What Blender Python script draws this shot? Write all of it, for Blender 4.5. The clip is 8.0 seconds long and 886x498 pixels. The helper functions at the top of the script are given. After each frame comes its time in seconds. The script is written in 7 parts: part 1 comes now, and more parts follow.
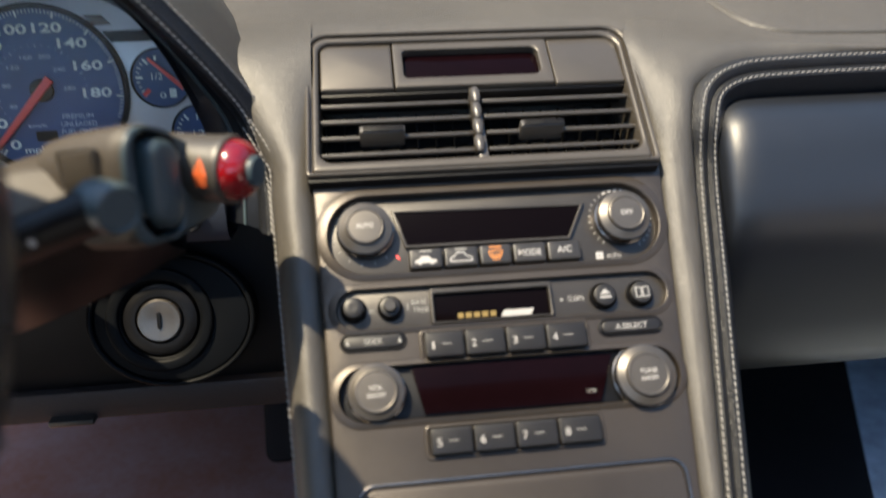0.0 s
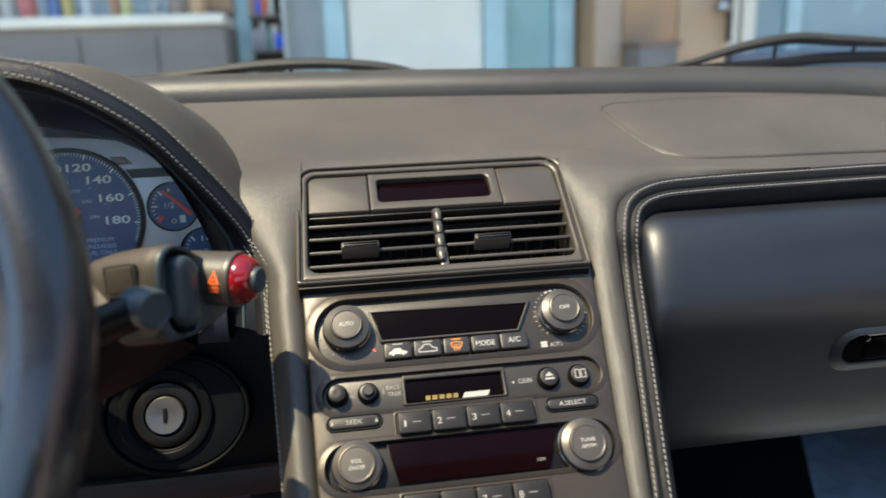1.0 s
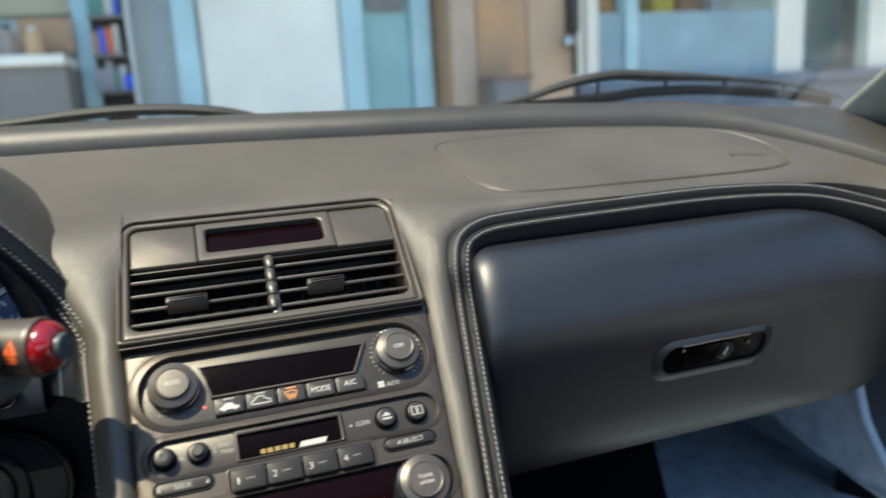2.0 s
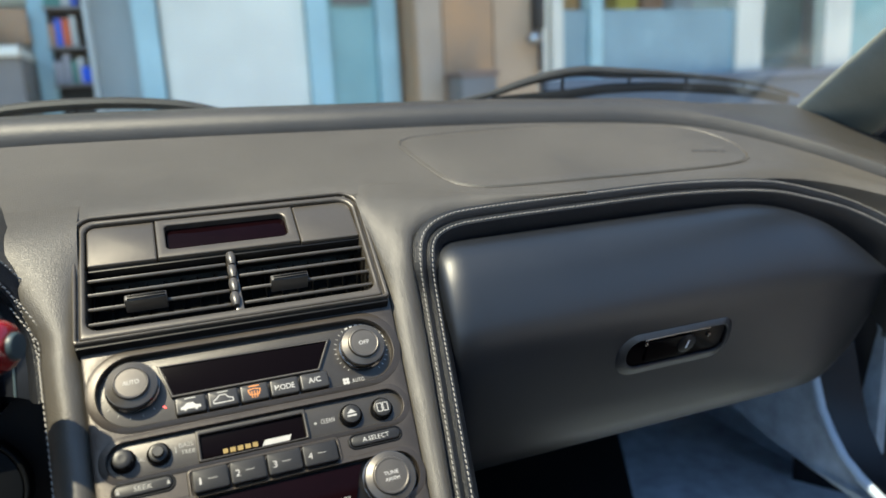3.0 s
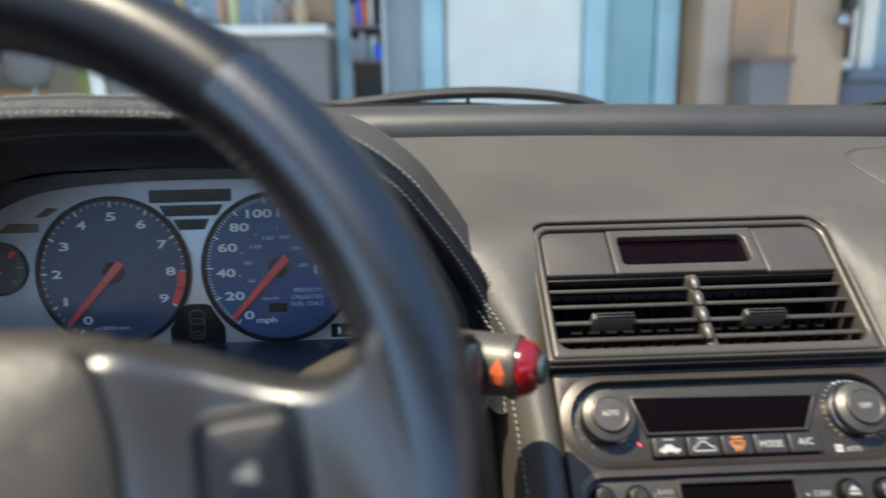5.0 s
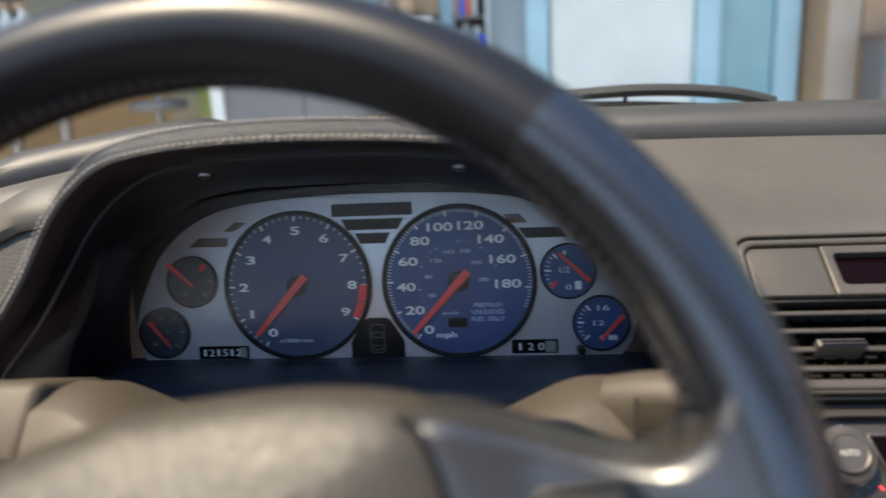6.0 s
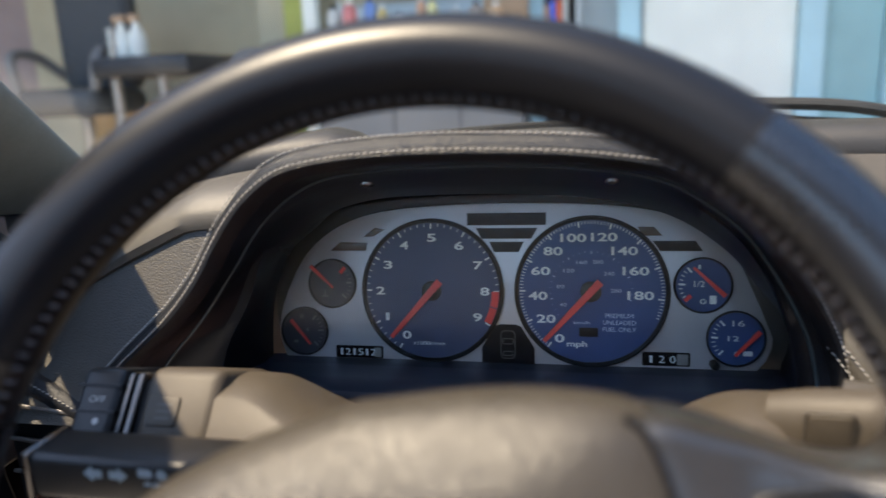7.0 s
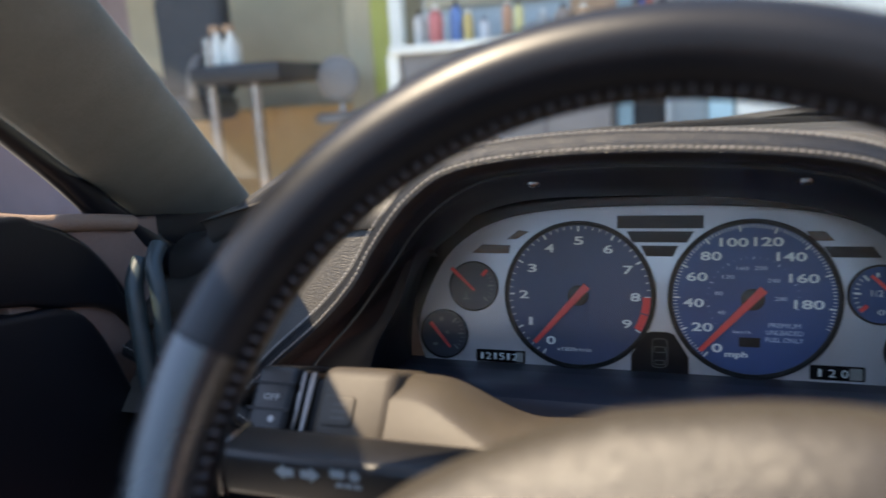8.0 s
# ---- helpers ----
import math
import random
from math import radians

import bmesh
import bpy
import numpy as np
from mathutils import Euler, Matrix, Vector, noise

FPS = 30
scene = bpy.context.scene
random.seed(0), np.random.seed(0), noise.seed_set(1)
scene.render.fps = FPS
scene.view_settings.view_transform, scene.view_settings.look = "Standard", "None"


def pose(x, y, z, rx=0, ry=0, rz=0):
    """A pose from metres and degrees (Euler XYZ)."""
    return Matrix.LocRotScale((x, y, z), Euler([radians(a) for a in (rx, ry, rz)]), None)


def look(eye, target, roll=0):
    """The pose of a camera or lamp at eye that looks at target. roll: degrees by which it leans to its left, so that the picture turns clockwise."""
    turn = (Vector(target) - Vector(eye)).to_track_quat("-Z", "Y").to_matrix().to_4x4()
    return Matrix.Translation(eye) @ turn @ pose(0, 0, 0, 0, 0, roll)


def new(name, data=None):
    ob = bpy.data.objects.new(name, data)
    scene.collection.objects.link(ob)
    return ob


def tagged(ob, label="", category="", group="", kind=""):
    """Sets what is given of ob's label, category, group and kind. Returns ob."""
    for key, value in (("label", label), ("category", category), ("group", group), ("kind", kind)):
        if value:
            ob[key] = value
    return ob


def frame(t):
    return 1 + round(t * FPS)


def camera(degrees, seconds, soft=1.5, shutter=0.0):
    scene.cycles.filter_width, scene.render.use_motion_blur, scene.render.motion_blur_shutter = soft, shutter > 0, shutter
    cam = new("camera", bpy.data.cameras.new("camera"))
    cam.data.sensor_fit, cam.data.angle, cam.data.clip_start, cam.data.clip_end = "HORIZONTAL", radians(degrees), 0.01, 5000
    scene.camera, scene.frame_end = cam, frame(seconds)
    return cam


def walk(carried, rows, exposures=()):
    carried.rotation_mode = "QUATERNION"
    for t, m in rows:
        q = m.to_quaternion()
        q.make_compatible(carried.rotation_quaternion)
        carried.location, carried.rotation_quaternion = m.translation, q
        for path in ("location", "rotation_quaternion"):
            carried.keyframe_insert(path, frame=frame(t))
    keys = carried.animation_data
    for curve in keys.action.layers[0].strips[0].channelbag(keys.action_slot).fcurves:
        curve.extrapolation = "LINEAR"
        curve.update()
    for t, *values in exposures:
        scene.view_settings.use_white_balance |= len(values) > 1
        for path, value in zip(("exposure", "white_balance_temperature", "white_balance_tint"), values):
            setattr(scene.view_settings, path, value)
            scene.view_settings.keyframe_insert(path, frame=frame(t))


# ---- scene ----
cam = camera(64.7, 8.0, soft=1.5, shutter=0.45)
cam.data.dof.use_dof = True
cam.data.dof.focus_distance = 0.49
cam.data.dof.aperture_fstop = 4.5
PATH = [
    (0, (0.0095, -0.0034, 0.8549), (0.1077, 0.9083, 0.4560), -1.05),
    (0.5, (0.0059, -0.0410, 0.8701), (0.1122, 0.9032, 0.5584), -1.28),
    (1, (0.0098, -0.0790, 0.8718), (0.1442, 0.8811, 0.6264), -2.02),
    (1.5, (0.0177, -0.0928, 0.8724), (0.2368, 0.8577, 0.6519), -2.48),
    (2, (0.0403, -0.0899, 0.8776), (0.3470, 0.8388, 0.6695), -3.39),
    (2.2, (0.0469, -0.0889, 0.8779), (0.3774, 0.8310, 0.6664), -3.82),
    (3.3, (0.0357, -0.0888, 0.8769), (0.3865, 0.8220, 0.6595), -2.95),
    (3.5, (0.0286, -0.0875, 0.8769), (0.3527, 0.8331, 0.6592), -2.57),
    (4, (-0.0089, -0.0726, 0.8837), (0.2094, 0.8782, 0.6642), -1.86),
    (4.5, (-0.0557, -0.0376, 0.8949), (0.0467, 0.9313, 0.6697), -1.86),
    (4.7, (-0.0728, -0.0221, 0.8959), (-0.0017, 0.9488, 0.6671), -1.30),
    (5.8, (-0.1484, 0.0126, 0.9081), (-0.2109, 0.9828, 0.6741), -2.80),
    (6, (-0.1581, 0.0140, 0.9123), (-0.2556, 0.9792, 0.6694), -3.00),
    (6.5, (-0.1780, -0.0020, 0.9159), (-0.3332, 0.9585, 0.6847), -2.83),
    (7, (-0.1955, -0.0056, 0.9181), (-0.4006, 0.9466, 0.6917), -2.78),
    (7.5, (-0.2176, -0.0086, 0.9170), (-0.4698, 0.9339, 0.6976), -2.87),
    (8, (-0.2475, -0.0086, 0.9170), (-0.5548, 0.9186, 0.7026), -3.46),
]
EXPOSURES = [(0.0, 2.42, 5920, 6), (0.6, 2.34, 5900, 4), (1.2, 2.28, 5870, 2), (2.2, 2.28, 5640, 0), (3.4, 2.28, 5540, 0), (4.6, 2.28, 5500, 2), (5.9, 2.45, 5920, 8), (7.0, 2.49, 6020, 10), (8.0, 2.58, 6020, 11)]
walk(cam, [(t, look(eye, target, roll)) for t, eye, target, roll in PATH], EXPOSURES)

# ---- world, sun ----
SUN_WAY = Vector((0.362, 0.225, -0.885)).normalized()      # the way the sunlight travels
world = bpy.data.worlds.new("sky")
scene.world = world
world.use_nodes = True
sky = world.node_tree.nodes.new("ShaderNodeTexSky")
sky.sky_type = "NISHITA"
sky.sun_disc = False
sky.sun_elevation = math.asin(-SUN_WAY.z)
sky.sun_rotation = math.atan2(-SUN_WAY.x, -SUN_WAY.y)
world.node_tree.nodes["Background"].inputs[1].default_value = 0.082
world.node_tree.links.new(sky.outputs[0], world.node_tree.nodes["Background"].inputs[0])
sun = new("sun", bpy.data.lights.new("sun", "SUN"))
sun.data.energy, sun.data.angle, sun.data.color = 2.6, radians(0.8), (1.0, 0.79, 0.52)
sun.matrix_world = look((0, 0, 0), SUN_WAY)


# ---- helpers of this scene ----
def material(name, color, rough=0.5, metal=0.0, vary=0.12, scale=40.0, bump=0.0, bump_scale=400.0, spread=0.06, coat=0.0, cells=False, second=None, island=0.0, spec=0.5):
    """A procedural surface: a base colour that varies at a large and a fine scale, roughness that varies, and fine relief."""
    m = bpy.data.materials.new(name)
    m.use_nodes = True
    nt = m.node_tree
    n, l = nt.nodes, nt.links
    b = n["Principled BSDF"]
    b.inputs["Metallic"].default_value = metal
    b.inputs["Coat Weight"].default_value = coat
    b.inputs["Specular IOR Level"].default_value = spec
    co = n.new("ShaderNodeTexCoord")
    big = n.new("ShaderNodeTexNoise")
    big.inputs["Scale"].default_value = scale
    big.inputs["Detail"].default_value = 6.0
    fine = n.new("ShaderNodeTexNoise")
    fine.inputs["Scale"].default_value = scale * 14
    fine.inputs["Detail"].default_value = 3.0
    for t in (big, fine):
        l.new(co.outputs["Object"], t.inputs["Vector"])
    add = n.new("ShaderNodeMath")
    add.operation = "MULTIPLY_ADD"
    l.new(fine.outputs[0], add.inputs[0])
    add.inputs[1].default_value = 0.4
    l.new(big.outputs[0], add.inputs[2])
    ramp = n.new("ShaderNodeMapRange")
    ramp.inputs[1].default_value, ramp.inputs[2].default_value = 0.45, 0.95
    l.new(add.outputs[0], ramp.inputs[0])
    mix = n.new("ShaderNodeMix")
    mix.data_type = "RGBA"
    lo = [c * (1 - vary) for c in color]
    hi = [min(1.0, c * (1 + vary)) for c in color] if second is None else second
    mix.inputs[6].default_value, mix.inputs[7].default_value = (*lo, 1), (*hi, 1)
    l.new(ramp.outputs[0], mix.inputs[0])
    out = mix.outputs[2]
    if island:
        geo = n.new("ShaderNodeNewGeometry")
        hsv = n.new("ShaderNodeHueSaturation")
        mr = n.new("ShaderNodeMapRange")
        mr.inputs[3].default_value, mr.inputs[4].default_value = 1 - island, 1 + island
        l.new(geo.outputs["Random Per Island"], mr.inputs[0])
        l.new(mr.outputs[0], hsv.inputs["Value"])
        l.new(out, hsv.inputs["Color"])
        out = hsv.outputs[0]
    l.new(out, b.inputs["Base Color"])
    rr = n.new("ShaderNodeMapRange")
    rr.inputs[3].default_value, rr.inputs[4].default_value = max(0.02, rough - spread), min(1.0, rough + spread)
    l.new(big.outputs[0], rr.inputs[0])
    l.new(rr.outputs[0], b.inputs["Roughness"])
    if bump:
        bp = n.new("ShaderNodeBump")
        bp.inputs["Strength"].default_value = min(1.0, bump)
        bp.inputs["Distance"].default_value = 0.0006
        if cells:
            tex = n.new("ShaderNodeTexVoronoi")
            tex.feature = "DISTANCE_TO_EDGE"
            warp = n.new("ShaderNodeTexNoise")
            warp.inputs["Scale"].default_value = bump_scale * 0.4
            l.new(co.outputs["Object"], warp.inputs["Vector"])
            vm = n.new("ShaderNodeVectorMath")
            vm.operation = "MULTIPLY_ADD"
            vm.inputs[1].default_value = (0.003, 0.003, 0.003)
            l.new(warp.outputs["Color"], vm.inputs[0])
            l.new(co.outputs["Object"], vm.inputs[2])
            l.new(vm.outputs[0], tex.inputs["Vector"])
            cl = n.new("ShaderNodeMapRange")
            cl.inputs[2].default_value = 0.25
            l.new(tex.outputs["Distance"], cl.inputs[0])
            l.new(cl.outputs[0], bp.inputs["Height"])
        else:
            tex = n.new("ShaderNodeTexNoise")
            tex.inputs["Detail"].default_value = 4.0
            l.new(co.outputs["Object"], tex.inputs["Vector"])
            l.new(tex.outputs[0], bp.inputs["Height"])
        tex.inputs["Scale"].default_value = bump_scale
        l.new(bp.outputs[0], b.inputs["Normal"])
    return m


def perforated(name, color, pitch=0.0030, rough=0.24, spec=1.0, coat=0.5):
    """Leather with slanting rows of small punched holes, laid out on the part's own uv map in metres."""
    m = material(name, color, rough, bump=0.03, bump_scale=900, cells=True, spec=spec, coat=coat)
    nt = m.node_tree
    n, l = nt.nodes, nt.links
    co, turn = n.new("ShaderNodeTexCoord"), n.new("ShaderNodeMapping")
    turn.inputs["Rotation"].default_value = (0, 0, radians(45))
    l.new(co.outputs["UV"], turn.inputs["Vector"])
    v = n.new("ShaderNodeTexVoronoi")
    v.voronoi_dimensions = "2D"
    v.inputs["Scale"].default_value = 1 / pitch
    v.inputs["Randomness"].default_value = 0.0
    l.new(turn.outputs[0], v.inputs["Vector"])
    th = n.new("ShaderNodeMapRange")
    th.inputs[1].default_value, th.inputs[2].default_value = 0.16, 0.28
    l.new(v.outputs["Distance"], th.inputs[0])
    b2 = n.new("ShaderNodeBump")
    b2.inputs["Distance"].default_value = 0.0008
    b2.inputs["Strength"].default_value = 0.12
    l.new(th.outputs[0], b2.inputs["Height"])
    bs = n["Principled BSDF"]
    l.new(bs.inputs["Normal"].links[0].from_socket, b2.inputs["Normal"])
    l.new(b2.outputs[0], bs.inputs["Normal"])
    mul, ink = n.new("ShaderNodeMix"), n.new("ShaderNodeMapRange")
    mul.data_type, mul.blend_type = "RGBA", "MULTIPLY"
    mul.inputs[0].default_value = 1.0
    ink.inputs[3].default_value = 0.12
    l.new(th.outputs[0], ink.inputs[0])
    l.new(bs.inputs["Base Color"].links[0].from_socket, mul.inputs[6])
    l.new(ink.outputs[0], mul.inputs[7])
    l.new(mul.outputs[2], bs.inputs["Base Color"])
    return m


def glass(name, tint=(0.96, 0.98, 0.97), haze=0.01, veil=0.02, sheen=0.45):
    m = bpy.data.materials.new(name)
    m.use_nodes = True
    n, l = m.node_tree.nodes, m.node_tree.links
    n.remove(n["Principled BSDF"])
    tr, gl, mx, fr = (n.new("ShaderNode" + k) for k in ("BsdfTransparent", "BsdfGlossy", "MixShader", "LayerWeight"))
    tr.inputs[0].default_value = (*tint, 1)
    gl.inputs["Roughness"].default_value = haze
    fr.inputs[0].default_value = 0.5
    po, mu = n.new("ShaderNodeMath"), n.new("ShaderNodeMath")
    po.operation, mu.operation = "POWER", "MULTIPLY_ADD"
    po.inputs[1].default_value = 5.0
    mu.inputs[1].default_value, mu.inputs[2].default_value = sheen, veil
    l.new(fr.outputs["Facing"], po.inputs[0])
    l.new(po.outputs[0], mu.inputs[0])
    l.new(mu.outputs[0], mx.inputs[0])
    l.new(tr.outputs[0], mx.inputs[1])
    l.new(gl.outputs[0], mx.inputs[2])
    l.new(mx.outputs[0], n["Material Output"].inputs[0])
    return m


def link_mesh(name, bm, mat, smooth=True):
    me = bpy.data.meshes.new(name)
    bmesh.ops.recalc_face_normals(bm, faces=bm.faces)
    bm.to_mesh(me)
    bm.free()
    if smooth:
        for p in me.polygons:
            p.use_smooth = len(p.vertices) <= 4
        me.set_sharp_from_angle(angle=radians(38))
    me.materials.append(mat)
    return new(name, me)


def part(name, bm, mat, parent, label="", smooth=True):
    ob = link_mesh(name, bm, mat, smooth)
    ob.parent = parent
    if label:
        ob["label"] = label
    return ob


def thing(name, label, category, m=None, group="", kind=""):
    ob = new(name)
    ob.empty_display_size = 0.02
    if m is not None:
        ob.matrix_basis = m
    return tagged(ob, label, category, group, kind)


def solo(name, bm, mat, label, category, group="", kind="", smooth=True):
    return tagged(link_mesh(name, bm, mat, smooth), label, category, group, kind)


def grid(rows, close_rows=False, close_cols=False, bm=None):
    """A sheet through rows of points."""
    bm = bm or bmesh.new()
    vs = [[bm.verts.new(p) for p in r] for r in rows]
    nr, nc = len(vs), len(vs[0])
    for i in range(nr if close_rows else nr - 1):
        for j in range(nc if close_cols else nc - 1):
            a, b, c, d = vs[i][j], vs[i][(j + 1) % nc], vs[(i + 1) % nr][(j + 1) % nc], vs[(i + 1) % nr][j]
            bm.faces.new((a, b, c, d))
    bm.faces.ensure_lookup_table()
    return bm


def lay_uv(bm, where):
    """Gives each corner the flat place that where() names for its vertex, in metres."""
    uv = bm.loops.layers.uv.new("flat")
    for f in bm.faces:
        for lp in f.loops:
            lp[uv].uv = where(lp.vert.co)
    return bm


def rrect(x0, y0, x1, y1, r, n=6):
    """The outline of a rounded rectangle, anticlockwise. r: one radius or four (from the lower left, anticlockwise)."""
    rs = r if isinstance(r, (tuple, list)) else (r,) * 4
    out = []
    for (cx, cy, sx, sy, a0), q in zip(((x0, y0, 1, 1, 180), (x1, y0, -1, 1, 270), (x1, y1, -1, -1, 0), (x0, y1, 1, -1, 90)), rs):
        for k in range(n + 1):
            a = radians(a0 + 90 * k / n)
            out.append((cx + sx * q + q * math.cos(a), cy + sy * q + q * math.sin(a)))
    return out


def disc(cx, cy, r, n=40, ry=None):
    return [(cx + r * math.cos(2 * math.pi * k / n), cy + (ry or r) * math.sin(2 * math.pi * k / n)) for k in range(n)]


def inset(outline, d):
    """The outline moved inwards by d (anticlockwise outlines)."""
    out, n = [], len(outline)
    for i in range(n):
        p, q, s = Vector(outline[i - 1]), Vector(outline[i]), Vector(outline[(i + 1) % n])
        e1, e2 = q - p, s - q
        e1 = e1.normalized() if e1.length > 1e-7 else e2.normalized()
        e2 = e2.normalized() if e2.length > 1e-7 else e1
        n1, n2 = Vector((-e1.y, e1.x)), Vector((-e2.y, e2.x))
        m = (n1 + n2)
        m = m.normalized() if m.length > 1e-6 else n1
        k = d / max(0.4, m.dot(n1))
        out.append((q.x + m.x * k, q.y + m.y * k))
    return out


def plate(outline, z0, z1, bevel=0.001, steps=3, bm=None, dome=0.0):
    """A slab over an outline, from z0 up to z1, with a rounded upper edge."""
    bm = bm or bmesh.new()
    loops = [[(x, y, z0) for x, y in outline]]
    for k in range(steps + 1):
        a = math.pi / 2 * k / steps
        o = inset(outline, bevel * (1 - math.cos(a))) if k else outline
        loops.append([(x, y, z1 - bevel + bevel * math.sin(a)) for x, y in o])
    if dome:
        for f in (0.75, 0.5, 0.25):
            cx, cy = (sum(p[i] for p in outline) / len(outline) for i in (0, 1))
            o = inset(outline, bevel)
            loops.append([(cx + (x - cx) * f, cy + (y - cy) * f, z1 + dome * (1 - f * f)) for x, y in o])
    vs = [[bm.verts.new(p) for p in lp] for lp in loops]
    n = len(outline)
    for a, b in zip(vs, vs[1:]):
        for i in range(n):
            bm.faces.new((a[i], a[(i + 1) % n], b[(i + 1) % n], b[i]))
    bm.faces.new(vs[-1])
    bm.faces.new(vs[0][::-1])
    return bm


def rim(outer, inner, z0, z1, bevel=0.001, z_in=None, bm=None, steps=3):
    """A frame between two outlines with as many points each; its inner wall goes down to z_in."""
    bm = bm or bmesh.new()
    z_in = z0 if z_in is None else z_in
    loops = [[(x, y, z0) for x, y in outer]]
    for k in range(steps + 1):
        a = math.pi / 2 * k / steps
        loops.append([(x, y, z1 - bevel + bevel * math.sin(a)) for x, y in inset(outer, bevel * (1 - math.cos(a)))])
    for k in range(steps + 1):
        a = math.pi / 2 * (1 - k / steps)
        loops.append([(x, y, z1 - bevel + bevel * math.sin(a)) for x, y in inset(inner, -bevel * (1 - math.cos(a)))])
    loops.append([(x, y, z_in) for x, y in inner])
    vs = [[bm.verts.new(p) for p in lp] for lp in loops]
    n = len(outer)
    for a, b in zip(vs, vs[1:]):
        for i in range(n):
            bm.faces.new((a[i], a[(i + 1) % n], b[(i + 1) % n], b[i]))
    return bm


def crater(outer, inner, z_out, z_top, z_in, bm=None):
    """A soft swelling from an outer outline up to the lip of a well, whose wall drops to z_in."""
    bm = bm or bmesh.new()
    mid = lambda f: [(a[0] + (b[0] - a[0]) * f, a[1] + (b[1] - a[1]) * f) for a, b in zip(outer, inner)]
    loops = [[(x, y, z_out - 0.001) for x, y in outer]]
    for f in (0.0, 0.15, 0.35, 0.55, 0.75, 0.88):
        loops.append([(x, y, z_out + (z_top - z_out) * (f / 0.88) ** 0.8) for x, y in mid(f)])
    drop = z_top - z_in
    for f, g in ((0.96, 0.06), (1.0, 0.22), (1.02, 0.9), (1.02, 1.0)):
        loops.append([(x, y, z_top - drop * g) for x, y in mid(f)])
    vs = [[bm.verts.new(p) for p in lp] for lp in loops]
    n = len(outer)
    for a, b in zip(vs, vs[1:]):
        for i in range(n):
            bm.faces.new((a[i], a[(i + 1) % n], b[(i + 1) % n], b[i]))
    return bm


def lathe(profile, n=40, m=None, bm=None, ripple=0.0, teeth=0, band=(0, 0)):
    """A turned body round the local z axis; profile: pairs of radius and height. teeth: ribs on the given band of heights."""
    bm = bm or bmesh.new()
    rows = []
    for r, z in profile:
        row = []
        for k in range(n):
            a = 2 * math.pi * k / n
            q = r
            if teeth and band[0] <= z <= band[1]:
                q = r - ripple * (k % 2)
            p = Vector((q * math.cos(a), q * math.sin(a), z))
            row.append(m @ p if m is not None else p)
        rows.append(row)
    vs = [[bm.verts.new(p) for p in r] for r in rows]
    for a, b in zip(vs, vs[1:]):
        for i in range(n):
            bm.faces.new((a[i], a[(i + 1) % n], b[(i + 1) % n], b[i]))
    bm.faces.new(vs[0][::-1])
    bm.faces.new(vs[-1])
    return bm


def box(x0, y0, z0, x1, y1, z1, bevel=0.0, m=None, bm=None, seg=2):
    own = bmesh.new()
    bmesh.ops.create_cube(own, size=1.0)
    for v in own.verts:
        v.co = Vector((x0 + (v.co.x + 0.5) * (x1 - x0), y0 + (v.co.y + 0.5) * (y1 - y0), z0 + (v.co.z + 0.5) * (z1 - z0)))
    if bevel:
        bmesh.ops.bevel(own, geom=own.edges[:], offset=bevel, segments=seg, profile=0.5, affect="EDGES")
    if m is not None:
        own.transform(m)
    if bm is None:
        return own
    join(bm, own)
    return bm


def join(bm, other):
    me = bpy.data.meshes.new("joined")
    other.to_mesh(me)
    other.free()
    bm.from_mesh(me)
    bpy.data.meshes.remove(me)
    return bm


def spline(points, n):
    """n points along a smooth curve through the given ones, evenly spaced."""
    p = [Vector(q) for q in points]
    fine = []
    for i in range(len(p) - 1):
        a, b, c, d = p[max(0, i - 1)], p[i], p[i + 1], p[min(len(p) - 1, i + 2)]
        for k in range(24):
            t = k / 24
            fine.append(0.5 * (2 * b + (c - a) * t + (2 * a - 5 * b + 4 * c - d) * t * t + (3 * b - a - 3 * c + d) * t ** 3))
    fine.append(p[-1])
    ln = [0.0]
    for a, b in zip(fine, fine[1:]):
        ln.append(ln[-1] + (b - a).length)
    out, j = [], 0
    for k in range(n):
        s = ln[-1] * k / (n - 1)
        while j < len(ln) - 2 and ln[j + 1] < s:
            j += 1
        f = (s - ln[j]) / max(1e-9, ln[j + 1] - ln[j])
        out.append(fine[j].lerp(fine[j + 1], min(1, f)))
    return out


def tube(path, radius, n=12, flat=1.0, up=(0, 0, 1), caps=True, bm=None, radii=None):
    """A rod along a path; flat: its height over its width."""
    rows = []
    for i, p in enumerate(path):
        d = (path[min(i + 1, len(path) - 1)] - path[max(i - 1, 0)]).normalized()
        s = d.cross(Vector(up))
        s = s.normalized() if s.length > 1e-6 else Vector((1, 0, 0))
        w = s.cross(d)
        r = radii[i] if radii else radius
        rows.append([p + s * (r * math.cos(2 * math.pi * k / n)) + w * (r * flat * math.sin(2 * math.pi * k / n)) for k in range(n)])
    bm = grid(rows, close_cols=True, bm=bm)
    if caps:
        c = [v for v in bm.verts][-len(rows) * n:]
        bm.faces.new(c[:n][::-1])
        bm.faces.new(c[-n:])
    return bm


